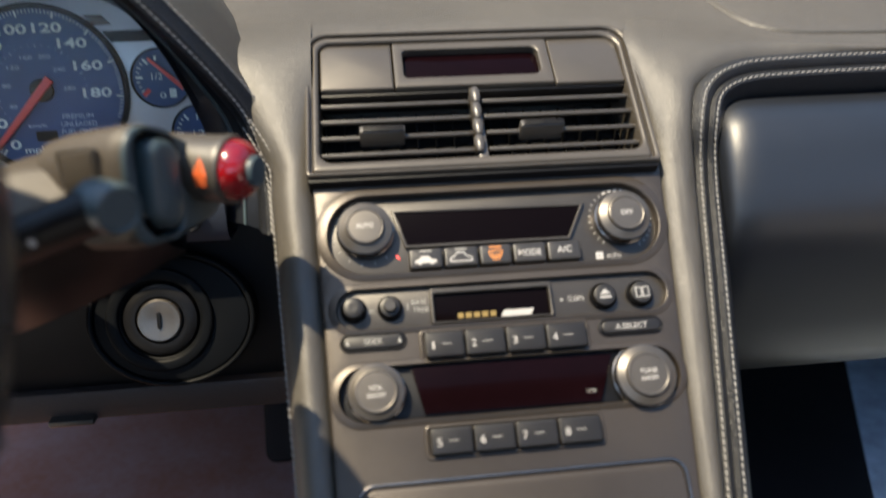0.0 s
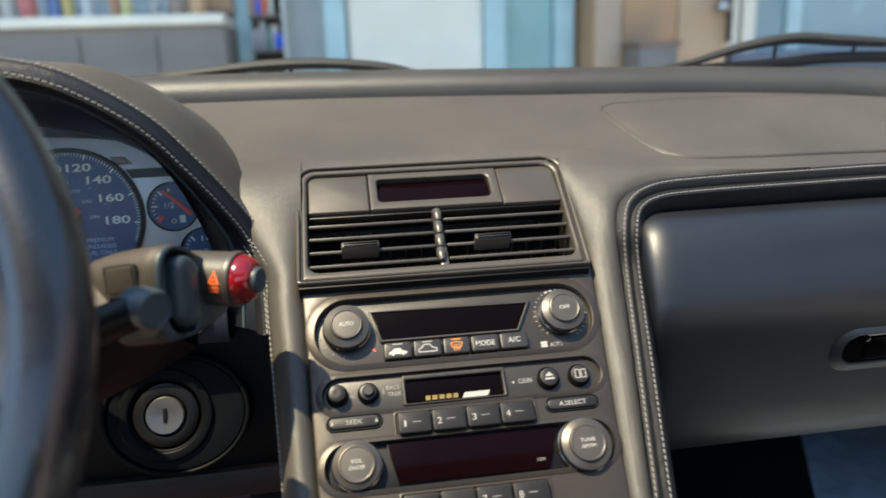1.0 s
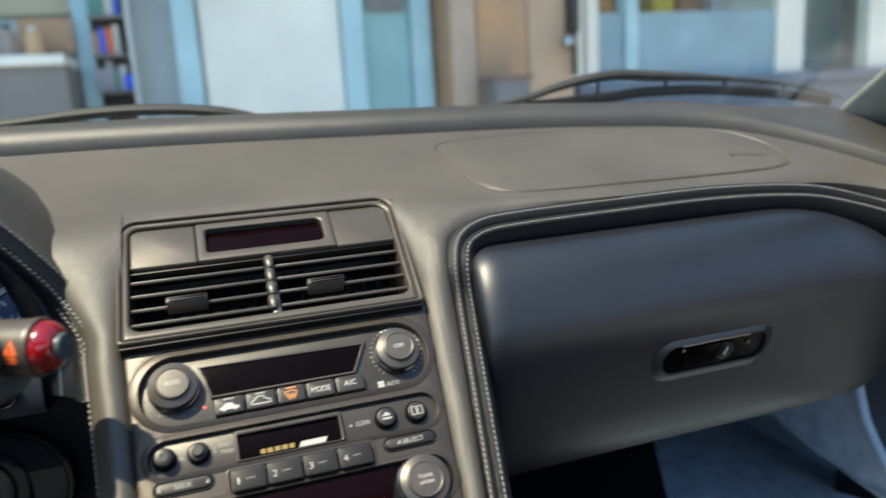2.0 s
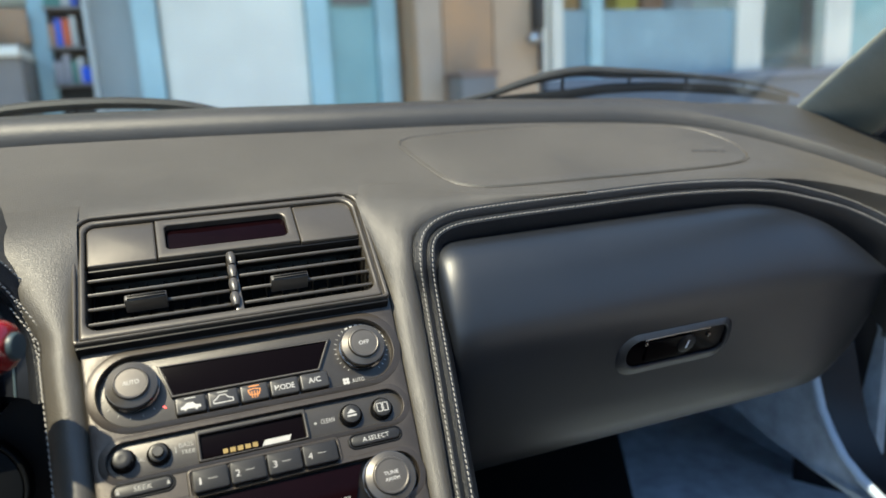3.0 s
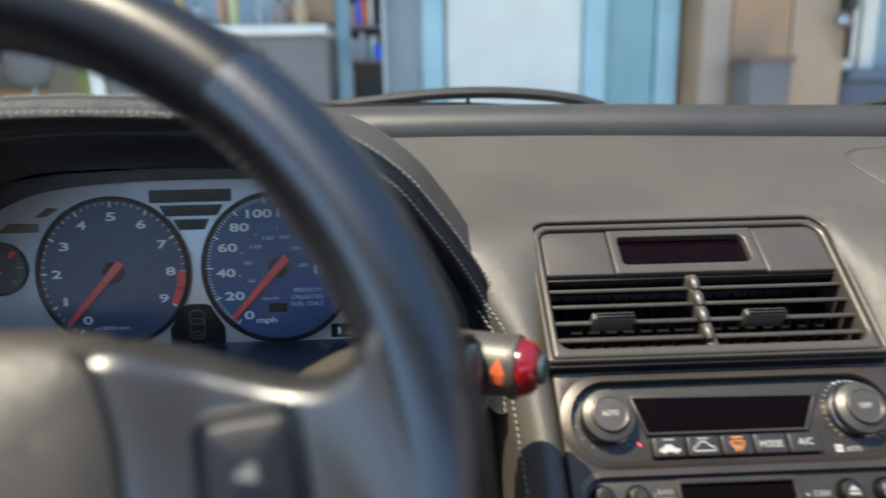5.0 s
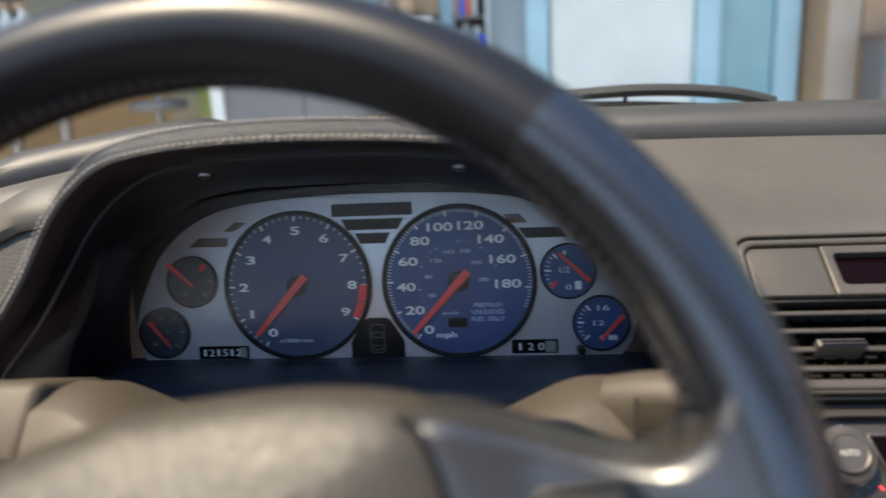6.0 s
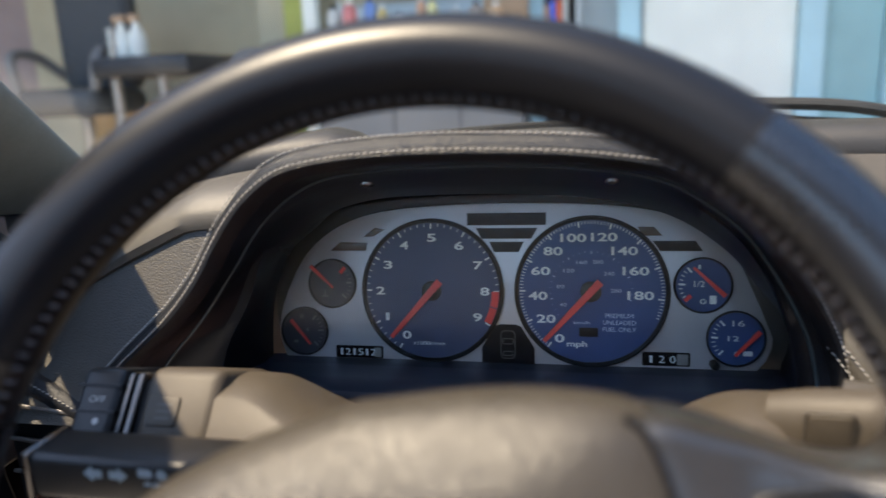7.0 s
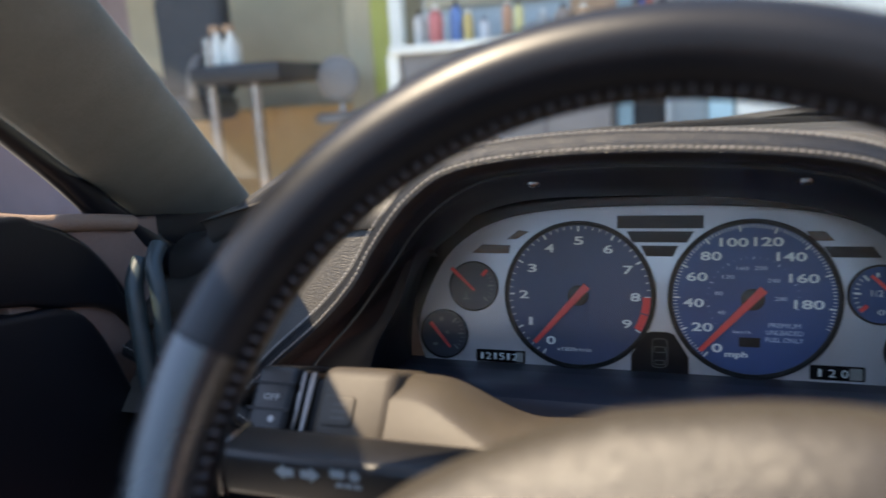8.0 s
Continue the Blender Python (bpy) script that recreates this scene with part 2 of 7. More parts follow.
def stitches(path, normals, length=0.0028, pitch=0.0038, width=0.00088, slant=0.0):
    """Thread along a path: one short rounded stroke after the other."""
    bm = bmesh.new()
    ln = [0.0]
    for a, b in zip(path, path[1:]):
        ln.append(ln[-1] + (b - a).length)
    s, j = 0.0, 0
    while s < ln[-1]:
        while j < len(ln) - 2 and ln[j + 1] < s:
            j += 1
        f = (s - ln[j]) / max(1e-9, ln[j + 1] - ln[j])
        p = path[j].lerp(path[j + 1], f)
        nn = normals[j].normalized()
        d = (path[j + 1] - path[j]).normalized()
        side = nn.cross(d)
        d = (d + side * slant).normalized()
        side = nn.cross(d)
        h = length / 2
        q = [p + d * a * h + side * b * width / 2 + nn * c * width * 0.55 for a, b, c in
             ((-1, -1, 0), (-1, 1, 0), (1, 1, 0), (1, -1, 0), (-0.7, -0.6, 1), (-0.7, 0.6, 1), (0.7, 0.6, 1), (0.7, -0.6, 1))]
        v = [bm.verts.new(x) for x in q]
        for ix in ((4, 5, 6, 7), (0, 1, 5, 4), (1, 2, 6, 5), (2, 3, 7, 6), (3, 0, 4, 7)):
            bm.faces.new([v[i] for i in ix])
        s += pitch
    return bm


def words(text, x, y, z, height, width=None, bm=None, m=None, bold=0.0):
    """Lettering in the local xy plane, centred at x, y, with capitals of that height, squeezed or stretched to a width."""
    cu = bpy.data.curves.new("lettering", "FONT")
    cu.body, cu.size, cu.extrude, cu.align_x, cu.align_y = text, 1.0, 0.0, "LEFT", "BOTTOM_BASELINE"
    cu.resolution_u = 3
    cu.offset = bold
    ob = bpy.data.objects.new("lettering", cu)
    me = bpy.data.meshes.new_from_object(ob)
    own = bmesh.new()
    own.from_mesh(me)
    bpy.data.objects.remove(ob)
    bpy.data.curves.remove(cu)
    bpy.data.meshes.remove(me)
    if not own.verts:
        return own if bm is None else bm
    xs, ys = [v.co.x for v in own.verts], [v.co.y for v in own.verts]
    sy = height / 0.72
    sx = width / max(1e-6, max(xs) - min(xs)) if width else sy
    cx, cy = (max(xs) + min(xs)) / 2, (max(ys) + min(ys)) / 2
    for v in own.verts:
        v.co = Vector(((v.co.x - cx) * sx + x, (v.co.y - cy) * sy + y, z))
    if m is not None:
        own.transform(m)
    return own if bm is None else join(bm, own)


def flat(points, z, bm=None):
    """One thin printed face."""
    bm = bm or bmesh.new()
    bm.faces.new([bm.verts.new((x, y, z)) for x, y in points])
    return bm


def bar(x0, y0, x1, y1, w, z, bm):
    """A printed stroke."""
    d = Vector((x1 - x0, y1 - y0))
    s = Vector((-d.y, d.x)).normalized() * (w / 2)
    return flat([(x0 - s.x, y0 - s.y), (x1 - s.x, y1 - s.y), (x1 + s.x, y1 + s.y), (x0 + s.x, y0 + s.y)], z, bm)


def axes(o, x, y, z):
    m = Matrix.Identity(4)
    for i, v in enumerate((x, y, z, o)):
        for k in range(3):
            m[k][i] = v[k]
    return m


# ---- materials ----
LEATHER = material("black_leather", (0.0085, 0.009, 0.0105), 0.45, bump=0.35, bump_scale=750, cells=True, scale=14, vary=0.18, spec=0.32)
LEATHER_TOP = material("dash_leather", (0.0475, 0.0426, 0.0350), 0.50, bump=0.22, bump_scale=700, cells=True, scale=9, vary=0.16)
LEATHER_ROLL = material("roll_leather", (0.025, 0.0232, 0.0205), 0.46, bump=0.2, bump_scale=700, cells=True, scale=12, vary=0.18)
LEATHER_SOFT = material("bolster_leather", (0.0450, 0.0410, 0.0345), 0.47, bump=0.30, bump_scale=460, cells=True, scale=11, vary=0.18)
LEATHER_PAD = material("hub_leather", (0.0315, 0.0262, 0.0190), 0.43, bump=0.28, bump_scale=620, cells=True, scale=70, vary=0.07)
RIM_LEATHER = material("rim_leather", (0.0060, 0.0062, 0.0078), 0.36, bump=0.05, bump_scale=650, cells=True, scale=18, vary=0.2, spec=0.28)
SPOKE = perforated("spoke_leather", (0.0200, 0.0180, 0.0155), rough=0.30, spec=0.85, coat=0.12)
RIM_PERF = perforated("perforated_leather", (0.0046, 0.0050, 0.0066), rough=0.28, spec=0.8, coat=0.22)
TRIM_BLUE = material("blue_black_trim", (0.022, 0.027, 0.041), 0.42, spec=0.4, bump=0.2, bump_scale=1500, scale=16)
SMOOTH_DARK = material("dark_trim", (0.0045, 0.0053, 0.0075), 0.42, spec=0.3, bump=0.2, bump_scale=1500, scale=16)
GLOVE = material("glovebox_skin", (0.0055, 0.0068, 0.0098), 0.42, bump=0.15, bump_scale=1300, scale=10, vary=0.12, spec=0.55)
BLACK = material("black_plastic", (0.004, 0.004, 0.0047), 0.42, scale=30, spec=0.2)
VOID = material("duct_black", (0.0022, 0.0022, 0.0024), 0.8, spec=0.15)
SLAT = material("slat_plastic", (0.045, 0.040, 0.034), 0.34, scale=60)
PANEL = material("bronze_panel", (0.0385, 0.0315, 0.0252), 0.35, metal=0.42, bump=0.15, bump_scale=2600, scale=18, vary=0.10)
BEZEL = material("vent_bezel", (0.058, 0.0495, 0.0385), 0.32, metal=0.25, bump=0.12, bump_scale=2600, scale=18, vary=0.1)
POD = material("column_plastic", (0.047, 0.0385, 0.0280), 0.52, bump=0.3, bump_scale=1700, scale=22, vary=0.12, spec=0.3)
PLATE = material("unit_plate", (0.032, 0.028, 0.0235), 0.36, metal=0.35, bump=0.1, bump_scale=2400, scale=30)
KNOB = material("knob_silver", (0.068, 0.0605, 0.052), 0.36, metal=0.5, bump=0.08, bump_scale=2500, scale=60)
BARREL = material("barrel_plastic", (0.045, 0.039, 0.031), 0.40, bump=0.2, bump_scale=1700, scale=22)
LOCK = material("worn_steel", (0.17, 0.155, 0.14), 0.36, metal=0.9, bump=0.06, bump_scale=1500, scale=90)
KNOB_SIDE = material("knob_side", (0.155, 0.142, 0.130), 0.22, metal=0.95, scale=60)
BUTTON = material("button_black", (0.0085, 0.0076, 0.0070), 0.42, scale=50, spec=0.35)
BUTTON_BRONZE = material("button_bronze", (0.024, 0.0215, 0.0185), 0.33, metal=0.2, bump=0.08, bump_scale=2400, scale=50)
SCREEN = material("dark_display", (0.0022, 0.0013, 0.0015), 0.16, scale=12, spec=0.035)
SCREEN_RED = material("red_display", (0.0030, 0.0010, 0.0014), 0.14, scale=10, spec=0.05, second=(0.0042, 0.0013, 0.0019))
PRINT = material("white_print", (0.88, 0.88, 0.86), 0.5, scale=60)
PRINT_DIM = material("grey_print", (0.19, 0.185, 0.17), 0.5, scale=60)
PRINT_FAINT = material("worn_print", (0.11, 0.11, 0.11), 0.5, scale=60)
PRINT_MID = material("pale_grey_print", (0.27, 0.26, 0.245), 0.5, scale=60)
PRINT_BLUE = material("blue_print", (0.60, 0.68, 0.90), 0.5, scale=60)
WARN = material("orange_print", (0.60, 0.11, 0.022), 0.5, scale=60)
AMBER = material("amber_print", (0.42, 0.15, 0.02), 0.5, scale=60)
GOLD = material("gold_print", (0.17, 0.115, 0.030), 0.4, metal=0.3, scale=60)
THREAD = material("grey_thread", (0.21, 0.20, 0.185), 0.7, scale=200)
THREAD_DARK = material("rim_thread", (0.075, 0.075, 0.082), 0.6, scale=200)
CHROME = material("worn_chrome", (0.40, 0.385, 0.36), 0.28, metal=1.0, scale=80, bump=0.05, bump_scale=900)
# One set of dials: their colour darkens leftward to follow the light.
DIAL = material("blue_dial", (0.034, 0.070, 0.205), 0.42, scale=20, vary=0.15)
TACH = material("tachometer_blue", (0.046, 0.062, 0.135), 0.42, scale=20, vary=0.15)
DIAL_SHADED = material("shaded_dial", (0.022, 0.022, 0.036), 0.42, scale=20, vary=0.15)
FACEPLATE = material("silver_faceplate", (0.64, 0.595, 0.61), 0.36, metal=0.45, bump=0.06, bump_scale=3000, scale=18, vary=0.06)
NEEDLE = material("red_needle", (0.95, 0.085, 0.075), 0.4, scale=60)
RED_ZONE = material("red_zone", (0.92, 0.05, 0.045), 0.5, scale=60)
LAMP_DARK = material("smoked_lens", (0.009, 0.008, 0.009), 0.30, scale=40, spec=0.12)
LAMP_AMBER = material("amber_lens", (0.11, 0.050, 0.020), 0.25, scale=40)
RED_LENS = material("ruby_lens", (0.24, 0.004, 0.007), 0.14, coat=0.35, scale=160, second=(0.09, 0.002, 0.004))
RAIL = material("dark_rail", (0.030, 0.020, 0.017), 0.6, bump=0.3, bump_scale=600, scale=18)
GREY_CAP = material("blue_grey_cap", (0.030, 0.044, 0.048), 0.42, bump=0.1, bump_scale=1800)
CARPET = material("grey_carpet", (0.018, 0.020, 0.023), 0.95, bump=1.0, bump_scale=500, scale=60, vary=0.35)
MAT_RED = material("russet_mat", (0.44, 0.17, 0.10), 0.9, bump=0.6, bump_scale=400, scale=9, second=(0.46, 0.28, 0.25))
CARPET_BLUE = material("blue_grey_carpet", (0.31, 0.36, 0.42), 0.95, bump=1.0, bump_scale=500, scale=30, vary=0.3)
# Brown lining is picked for the warm reflection it gives the wheel rim.
HEADLINER = material("headliner", (0.150, 0.082, 0.060), 0.85, bump=0.5, bump_scale=700, scale=30)
PILLAR = material("pillar_trim", (0.22, 0.235, 0.205), 0.72, bump=0.5, bump_scale=900, scale=25)
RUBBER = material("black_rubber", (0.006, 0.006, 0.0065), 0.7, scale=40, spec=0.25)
BROWN_SKIN = material("brown_door_leather", (0.19, 0.135, 0.11), 0.55, bump=0.4, bump_scale=500, cells=True, scale=18)
TAN_SKIN = material("tan_door_leather", (0.24, 0.175, 0.13), 0.55, bump=0.4, bump_scale=500, cells=True, scale=18)
PAINT = material("car_paint", (0.028, 0.030, 0.034), 0.25, coat=0.5, scale=8)
GLASS = glass("clear_glass", sheen=0.12)
LENS_GLASS = glass("instrument_lens", haze=0.38, veil=0.044)

# ---- frames of the console, the vent panel, the cluster and the wheel ----
CX = 0.0765                                             # the car's middle
A48, A35, A9 = radians(48), radians(35.3), radians(9)
CON_N = Vector((0, -math.sin(A48), math.cos(A48)))
CON_W = Vector((0, math.cos(A48), math.sin(A48)))
CON_O = Vector((CX, 0.364, 0.738)) - CON_N * 0.008
M_CON = axes(CON_O, (1, 0, 0), CON_W, CON_N)            # x across, y up the slope, z out of the panel
M_VENT = axes((CX, 0.372, 0.747), (1, 0, 0), (0, math.cos(A35), math.sin(A35)), (0, -math.sin(A35), math.cos(A35)))
M_CLU = axes((-0.2514, 0.473, 0.765), (1, 0, 0), (0, math.sin(A9), math.cos(A9)), (0, -math.cos(A9), math.sin(A9)))
A26 = radians(26)
M_WHEEL = axes((-0.250, 0.159, 0.785), (1, 0, 0), (0, math.sin(A26), math.cos(A26)), (0, -math.cos(A26), math.sin(A26)))


def lerp(a, b, f):
    return a + (b - a) * f


def clamp(f, a=0.0, b=1.0):
    return max(a, min(b, f))


def ease(f):
    f = clamp(f)
    return f * f * (3 - 2 * f)


def mm(*pts):
    return [(x / 1000, y / 1000) for x, y in pts]


def con_rect(x0, v0, x1, v1, r, n=6):
    """A rounded rectangle on the console, in millimetres across and down the slope."""
    return rrect(x0 / 1000, -v1 / 1000, x1 / 1000, -v0 / 1000, r / 1000, n)


# ---- dashboard: the padded top, the roll under the windscreen, the console bolsters ----
def groove_y(x):
    """Where the groove between the pad and the roll runs."""
    if x < -0.14:
        q = CX - x
        return 0.604 - 0.03 * clamp((q - 0.30) / 0.14) ** 2 - 0.12 * clamp((q - 0.43) / 0.25) ** 1.7
    return float(np.interp(x, (-0.14, -0.05, 0.0, 0.065, 0.115, 0.197, 0.28, 0.34, 0.387, 0.44, 0.497, 0.54, 0.585, 0.615, 0.64, 0.66, 0.675, 0.69, 0.72, 0.80), (0.604, 0.6035, 0.602, 0.599, 0.596, 0.590, 0.585, 0.5805, 0.576, 0.568, 0.558, 0.546, 0.530, 0.511, 0.490, 0.468, 0.448, 0.420, 0.36, 0.20)))


def top_z(x, y):
    """The height of the padded top at a place."""
    z = 0.805 + 0.323 * (y - 0.453)
    left = ease((-0.37 - x) / 0.05)
    z = lerp(z, 0.850 + 0.10 * (y - 0.42), left)
    z -= 0.030 * clamp((abs(x - CX) - 0.46) / 0.25) ** 2
    return z


def front_y(x):
    if x < -0.06:
        return lerp(lerp(0.448, 0.535, ease((-0.070 - x) / 0.030)), 0.475, ease((-0.40 - x) / 0.03))
    f = ease((x - 0.200) / 0.05)
    y = lerp(0.448, 0.412, f)
    return y - 0.14 * clamp((x - 0.56) / 0.20) ** 2


def dash_top():
    rows = []
    for i in range(111):
        x = -0.60 + 1.34 * i / 110
        flat_front = ease((x + 0.098) / 0.012) * ease((-0.012 - x) / 0.012) + ease((x - 0.160) / 0.010) * ease((0.222 - x) / 0.015)
        y0, y1 = front_y(x), groove_y(x)
        row = []
        for z in (-0.06, -0.03):
            row.append((x, y0 + 0.012, top_z(x, y0) + z * (1.0 if x > -0.05 else 0.5)))
        for k, (dy, dz) in enumerate(((0.002, -0.014), (0.000, -0.008), (0.004, -0.0035), (0.012, -0.0008))):
            row.append((x, y0 + dy, top_z(x, y0 + dy) + dz * (1 - flat_front)))
        for k in range(15):
            y = lerp(y0 + 0.02, y1 - 0.008, k / 14)
            row.append((x, y, top_z(x, y)))
        zg = top_z(x, y1)
        row += [(x, y1 - 0.003, zg - 0.0018), (x, y1 - 0.0005, zg - 0.006), (x, y1 + 0.001, zg - 0.014), (x, y1 + 0.006, zg - 0.020), (x, y1 + 0.020, zg - 0.026)]
        rows.append(row)
    return grid(rows)


def dash_roll():
    rows = []
    for i in range(91):
        x = -0.645 + 1.445 * i / 90
        y1 = groove_y(x)
        zg = top_z(x, y1) - 0.034 * ease((-0.545 - x) / 0.09)      # sinks at the driver's pillar
        wide = ease((x - 0.42) / 0.14)                      # broadens towards the passenger's pillar
        far = (0.600, float(np.interp(x, (0.45, 0.55, 0.62, 0.70, 0.78, 0.85), (0.866, 0.8585, 0.8525, 0.847, 0.842, 0.835))))
        spread = (0, 0, 0, 0, 0, 0, 0.30, 0.62, 0.88, 1.0, 1.1)
        over = (0, 0, 0, 0, 0, 0, 0.0035, 0.0040, 0.0020, 0.0, -0.06)
        row = [Vector((x, y1 + dy, zg + dz)) for dy, dz in
               ((0.009, -0.024), (0.0065, -0.008), (0.006, -0.001), (0.0075, 0.007), (0.011, 0.014), (0.022, 0.020), (0.038, 0.0235), (0.056, 0.022), (0.072, 0.014), (0.085, 0.0), (0.095, -0.05))]
        rows.append([p.lerp(Vector((x, lerp(row[5].y, far[0], f), lerp(row[5].z, far[1], min(1.0, f)) + h)), wide) if f > 0 else p for p, f, h in zip(row, spread, over)])
    return grid(rows)


dashboard = thing("dashboard", "black leather dashboard with a padded top and grey contrast stitching", "dashboard")
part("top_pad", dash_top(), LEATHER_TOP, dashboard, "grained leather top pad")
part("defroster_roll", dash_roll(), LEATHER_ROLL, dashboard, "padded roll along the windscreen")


def airbag_outline(n=64):
    c = [(0.262, 0.552), (0.331, 0.557), (0.428, 0.555), (0.510, 0.543), (0.562, 0.522), (0.583, 0.483), (0.570, 0.444), (0.54, 0.431), (0.46, 0.430), (0.379, 0.432), (0.324, 0.433), (0.285, 0.437), (0.262, 0.452), (0.250, 0.502), (0.247, 0.540)]
    c = [Vector((x, y, 0)) for x, y in c]
    return spline(c + [c[0]], n + 1)[:-1]


def airbag_cover():
    o = airbag_outline()
    mid = sum(o, Vector()) / len(o)
    rows = []
    for f, dz in ((1.012, -0.004), (1.004, -0.0022), (1.0, -0.0012), (0.992, 0.0010), (0.97, 0.0016), (0.8, 0.0018), (0.5, 0.0019), (0.2, 0.0019), (0.02, 0.0019)):
        row = []
        for p in o:
            q = mid + (p - mid) * f
            row.append((q.x, q.y, top_z(q.x, q.y) + dz))
        rows.append(row)
    bm = grid(rows, close_cols=True)
    bm.faces.new(list(bm.verts)[-len(o):])
    return bm


def airbag_groove():
    o = airbag_outline()
    mid = sum(o, Vector()) / len(o)
    rows = []
    for f, dz in ((1.022, 0.0003), (1.016, 0.0012), (1.010, 0.0005), (1.004, -0.001)):
        rows.append([((mid + (p - mid) * f).x, (mid + (p - mid) * f).y, top_z((mid + (p - mid) * f).x, (mid + (p - mid) * f).y) + dz) for p in o])
    return grid(rows, close_cols=True)


cover = part("airbag_cover", airbag_cover(), LEATHER_TOP, dashboard, "flush airbag cover in the top pad")
part("cover_edge", airbag_groove(), LEATHER_TOP, cover)
bm = bmesh.new()
for k, w in enumerate((0.004, 0.003, 0.005, 0.003, 0.004)):
    x = 0.520 + 0.0075 * k
    bar(x, 0.4630 - 0.0016 * k, x + w, 0.4620 - 0.0016 * k, 0.004, 0, bm)
for v in bm.verts:
    v.co.z = top_z(v.co.x, v.co.y) + 0.0023
part("embossed_mark", bm, LEATHER_ROLL, cover, "small embossed lettering, too faint to read", smooth=False)


# console bolsters beside the panel
def edge_x(side, v):
    """The panel's edge and the seam, left (-1) or right (1), v metres down the slope."""
    f = max(0.0, v) / 0.17
    if side < 0:
        return lerp(-0.0985, -0.0915, f), lerp(-0.1215, -0.1105, f) - 0.55 * max(0.0, -v - 0.015)
    return lerp(0.0990, 0.0865, f), lerp(0.1270, 0.1045, f) + 0.045 * ease((-v - 0.028) / 0.055)


def bolster(side):
    rows = []
    for i in range(76):
        v = lerp(-0.235, 0.34, i / 75)
        e, s = edge_x(side, v)
        bend = 0.225 * max(0.0, -v) - 0.004 * ease(-v / 0.03)     # flattens towards the top of the dash
        row = []
        for k, h in enumerate((-0.003, 0.003, 0.0055, 0.0065, 0.0062, 0.004, 0.0, -0.007, -0.016)):
            x = lerp(e - side * 0.001, s, k / 7) if k < 8 else s + side * 0.002
            crease = 0.0008 * noise.noise(Vector((x * 130, v * 90, side * 3.0)))
            p = M_CON @ Vector((x, -v, h + crease - bend))
            f = ease((p.y - 0.380) / 0.070)
            p.z = lerp(p.z, top_z(p.x, p.y) + 0.0007 - 0.0027 * ease((p.y - 0.455) / 0.055), f * (1 if k < 8 else 0.9))
            row.append(p)
        row.append(M_CON @ Vector((s + side * 0.002, -v, -0.10)))
        row.append(M_CON @ Vector((s - side * 0.004, -v, -0.30)))
        rows.append(row)
    return grid(rows)


part("console_bolster", bolster(-1), LEATHER_TOP, dashboard, "creased leather bolster beside the console")
def swept_bolster():
    """The passenger's bolster: rises beside the console and turns into the front of the top pad."""
    pairs = []
    for v in (0.34, 0.25, 0.17, 0.10, 0.05, 0.0, -0.03, -0.060, -0.085):
        e, s = edge_x(1, max(v, 0.0))
        bend = 0.225 * max(0.0, -v)
        a = M_CON @ Vector((e - 0.001, -v, -bend))
        b = M_CON @ Vector((s - 0.001, -v, -bend))
        pairs.append((a, b))
    turn = ((0.2045, 0.385), (0.2120, 0.397), (0.2290, 0.4045))
    for k, (x, y) in enumerate(turn):
        pairs[6 + k] = (pairs[6 + k][0], Vector((x, y, top_z(x, y) - (0.020, 0.012, 0.006)[k])))
    for xa, ya, xb in ((0.1800, 0.4640, 0.250), (0.2000, 0.4660, 0.272), (0.2260, 0.4520, 0.295), (0.2620, 0.4300, 0.320), (0.310, 0.4190, 0.345), (0.36, 0.4130, 0.370)):
        pairs.append((Vector((xa, ya, top_z(xa, ya))), Vector((xb, 0.4085, top_z(xb, 0.4085)))))
    pa = [0.5 * (2 * b + (c - a) * t + (2 * a - 5 * b + 4 * c - d) * t * t + (3 * b - a - 3 * c + d) * t ** 3)
          for side in (0, 1) for i in range(len(pairs) - 1)
          for a, b, c, d in [[pairs[min(len(pairs) - 1, max(0, i + q))][side] for q in (-1, 0, 1, 2)]] for t in (k / 8 for k in range(8))]
    half = len(pa) // 2
    rows = []
    for i in range(half):
        row = []
        for k in range(17):
            u = k / 16
            p = pa[i].lerp(pa[half + i], u)
            crease = 0.0006 * noise.noise(Vector((p.x * 150, p.y * 60, p.z * 60)))
            low = float(np.interp(u, (0, 0.06, 0.14, 0.3, 0.5, 0.65, 0.8, 0.92, 1), (-0.003, 0.001, 0.0035, 0.0058, 0.0062, 0.0050, 0.0015, -0.005, -0.013)))
            edge = float(np.interp(u, (0, 0.10, 0.80, 0.90, 0.96, 1), (-0.0012, 0.0010, 0.0010, -0.0012, -0.0050, -0.012)))
            f = ease((p.y - 0.372) / 0.075)
            q = p + CON_N * (low + crease)
            q.z = lerp(q.z, top_z(p.x, p.y) + edge - 0.0035 * ease((i - half + 26) / 24), f)
            q.y = lerp(q.y, p.y, f)
            row.append(q)
        end = row[-1]
        row.append(end + Vector((0.0, 0.006, -0.02)))
        row.append(end + Vector((-0.006, 0.03, -0.10)))
        rows.append(row)
    return grid(rows)


part("console_bolster", swept_bolster(), LEATHER_TOP, dashboard, "creased leather bolster beside the console")

# fill behind the vent panel, up to the top pad
rows = []
for i in range(25):
    x = lerp(-0.047, 0.206, i / 24)
    rows.append([(x, 0.50, 0.816), (x, 0.472, 0.8088), (x, 0.462, 0.8045), (x, 0.460, 0.786), (x, 0.455, 0.740), (x, 0.42, 0.68)])
part("console_cap", grid(rows), LEATHER_TOP, dashboard, "leather over the vent panel")

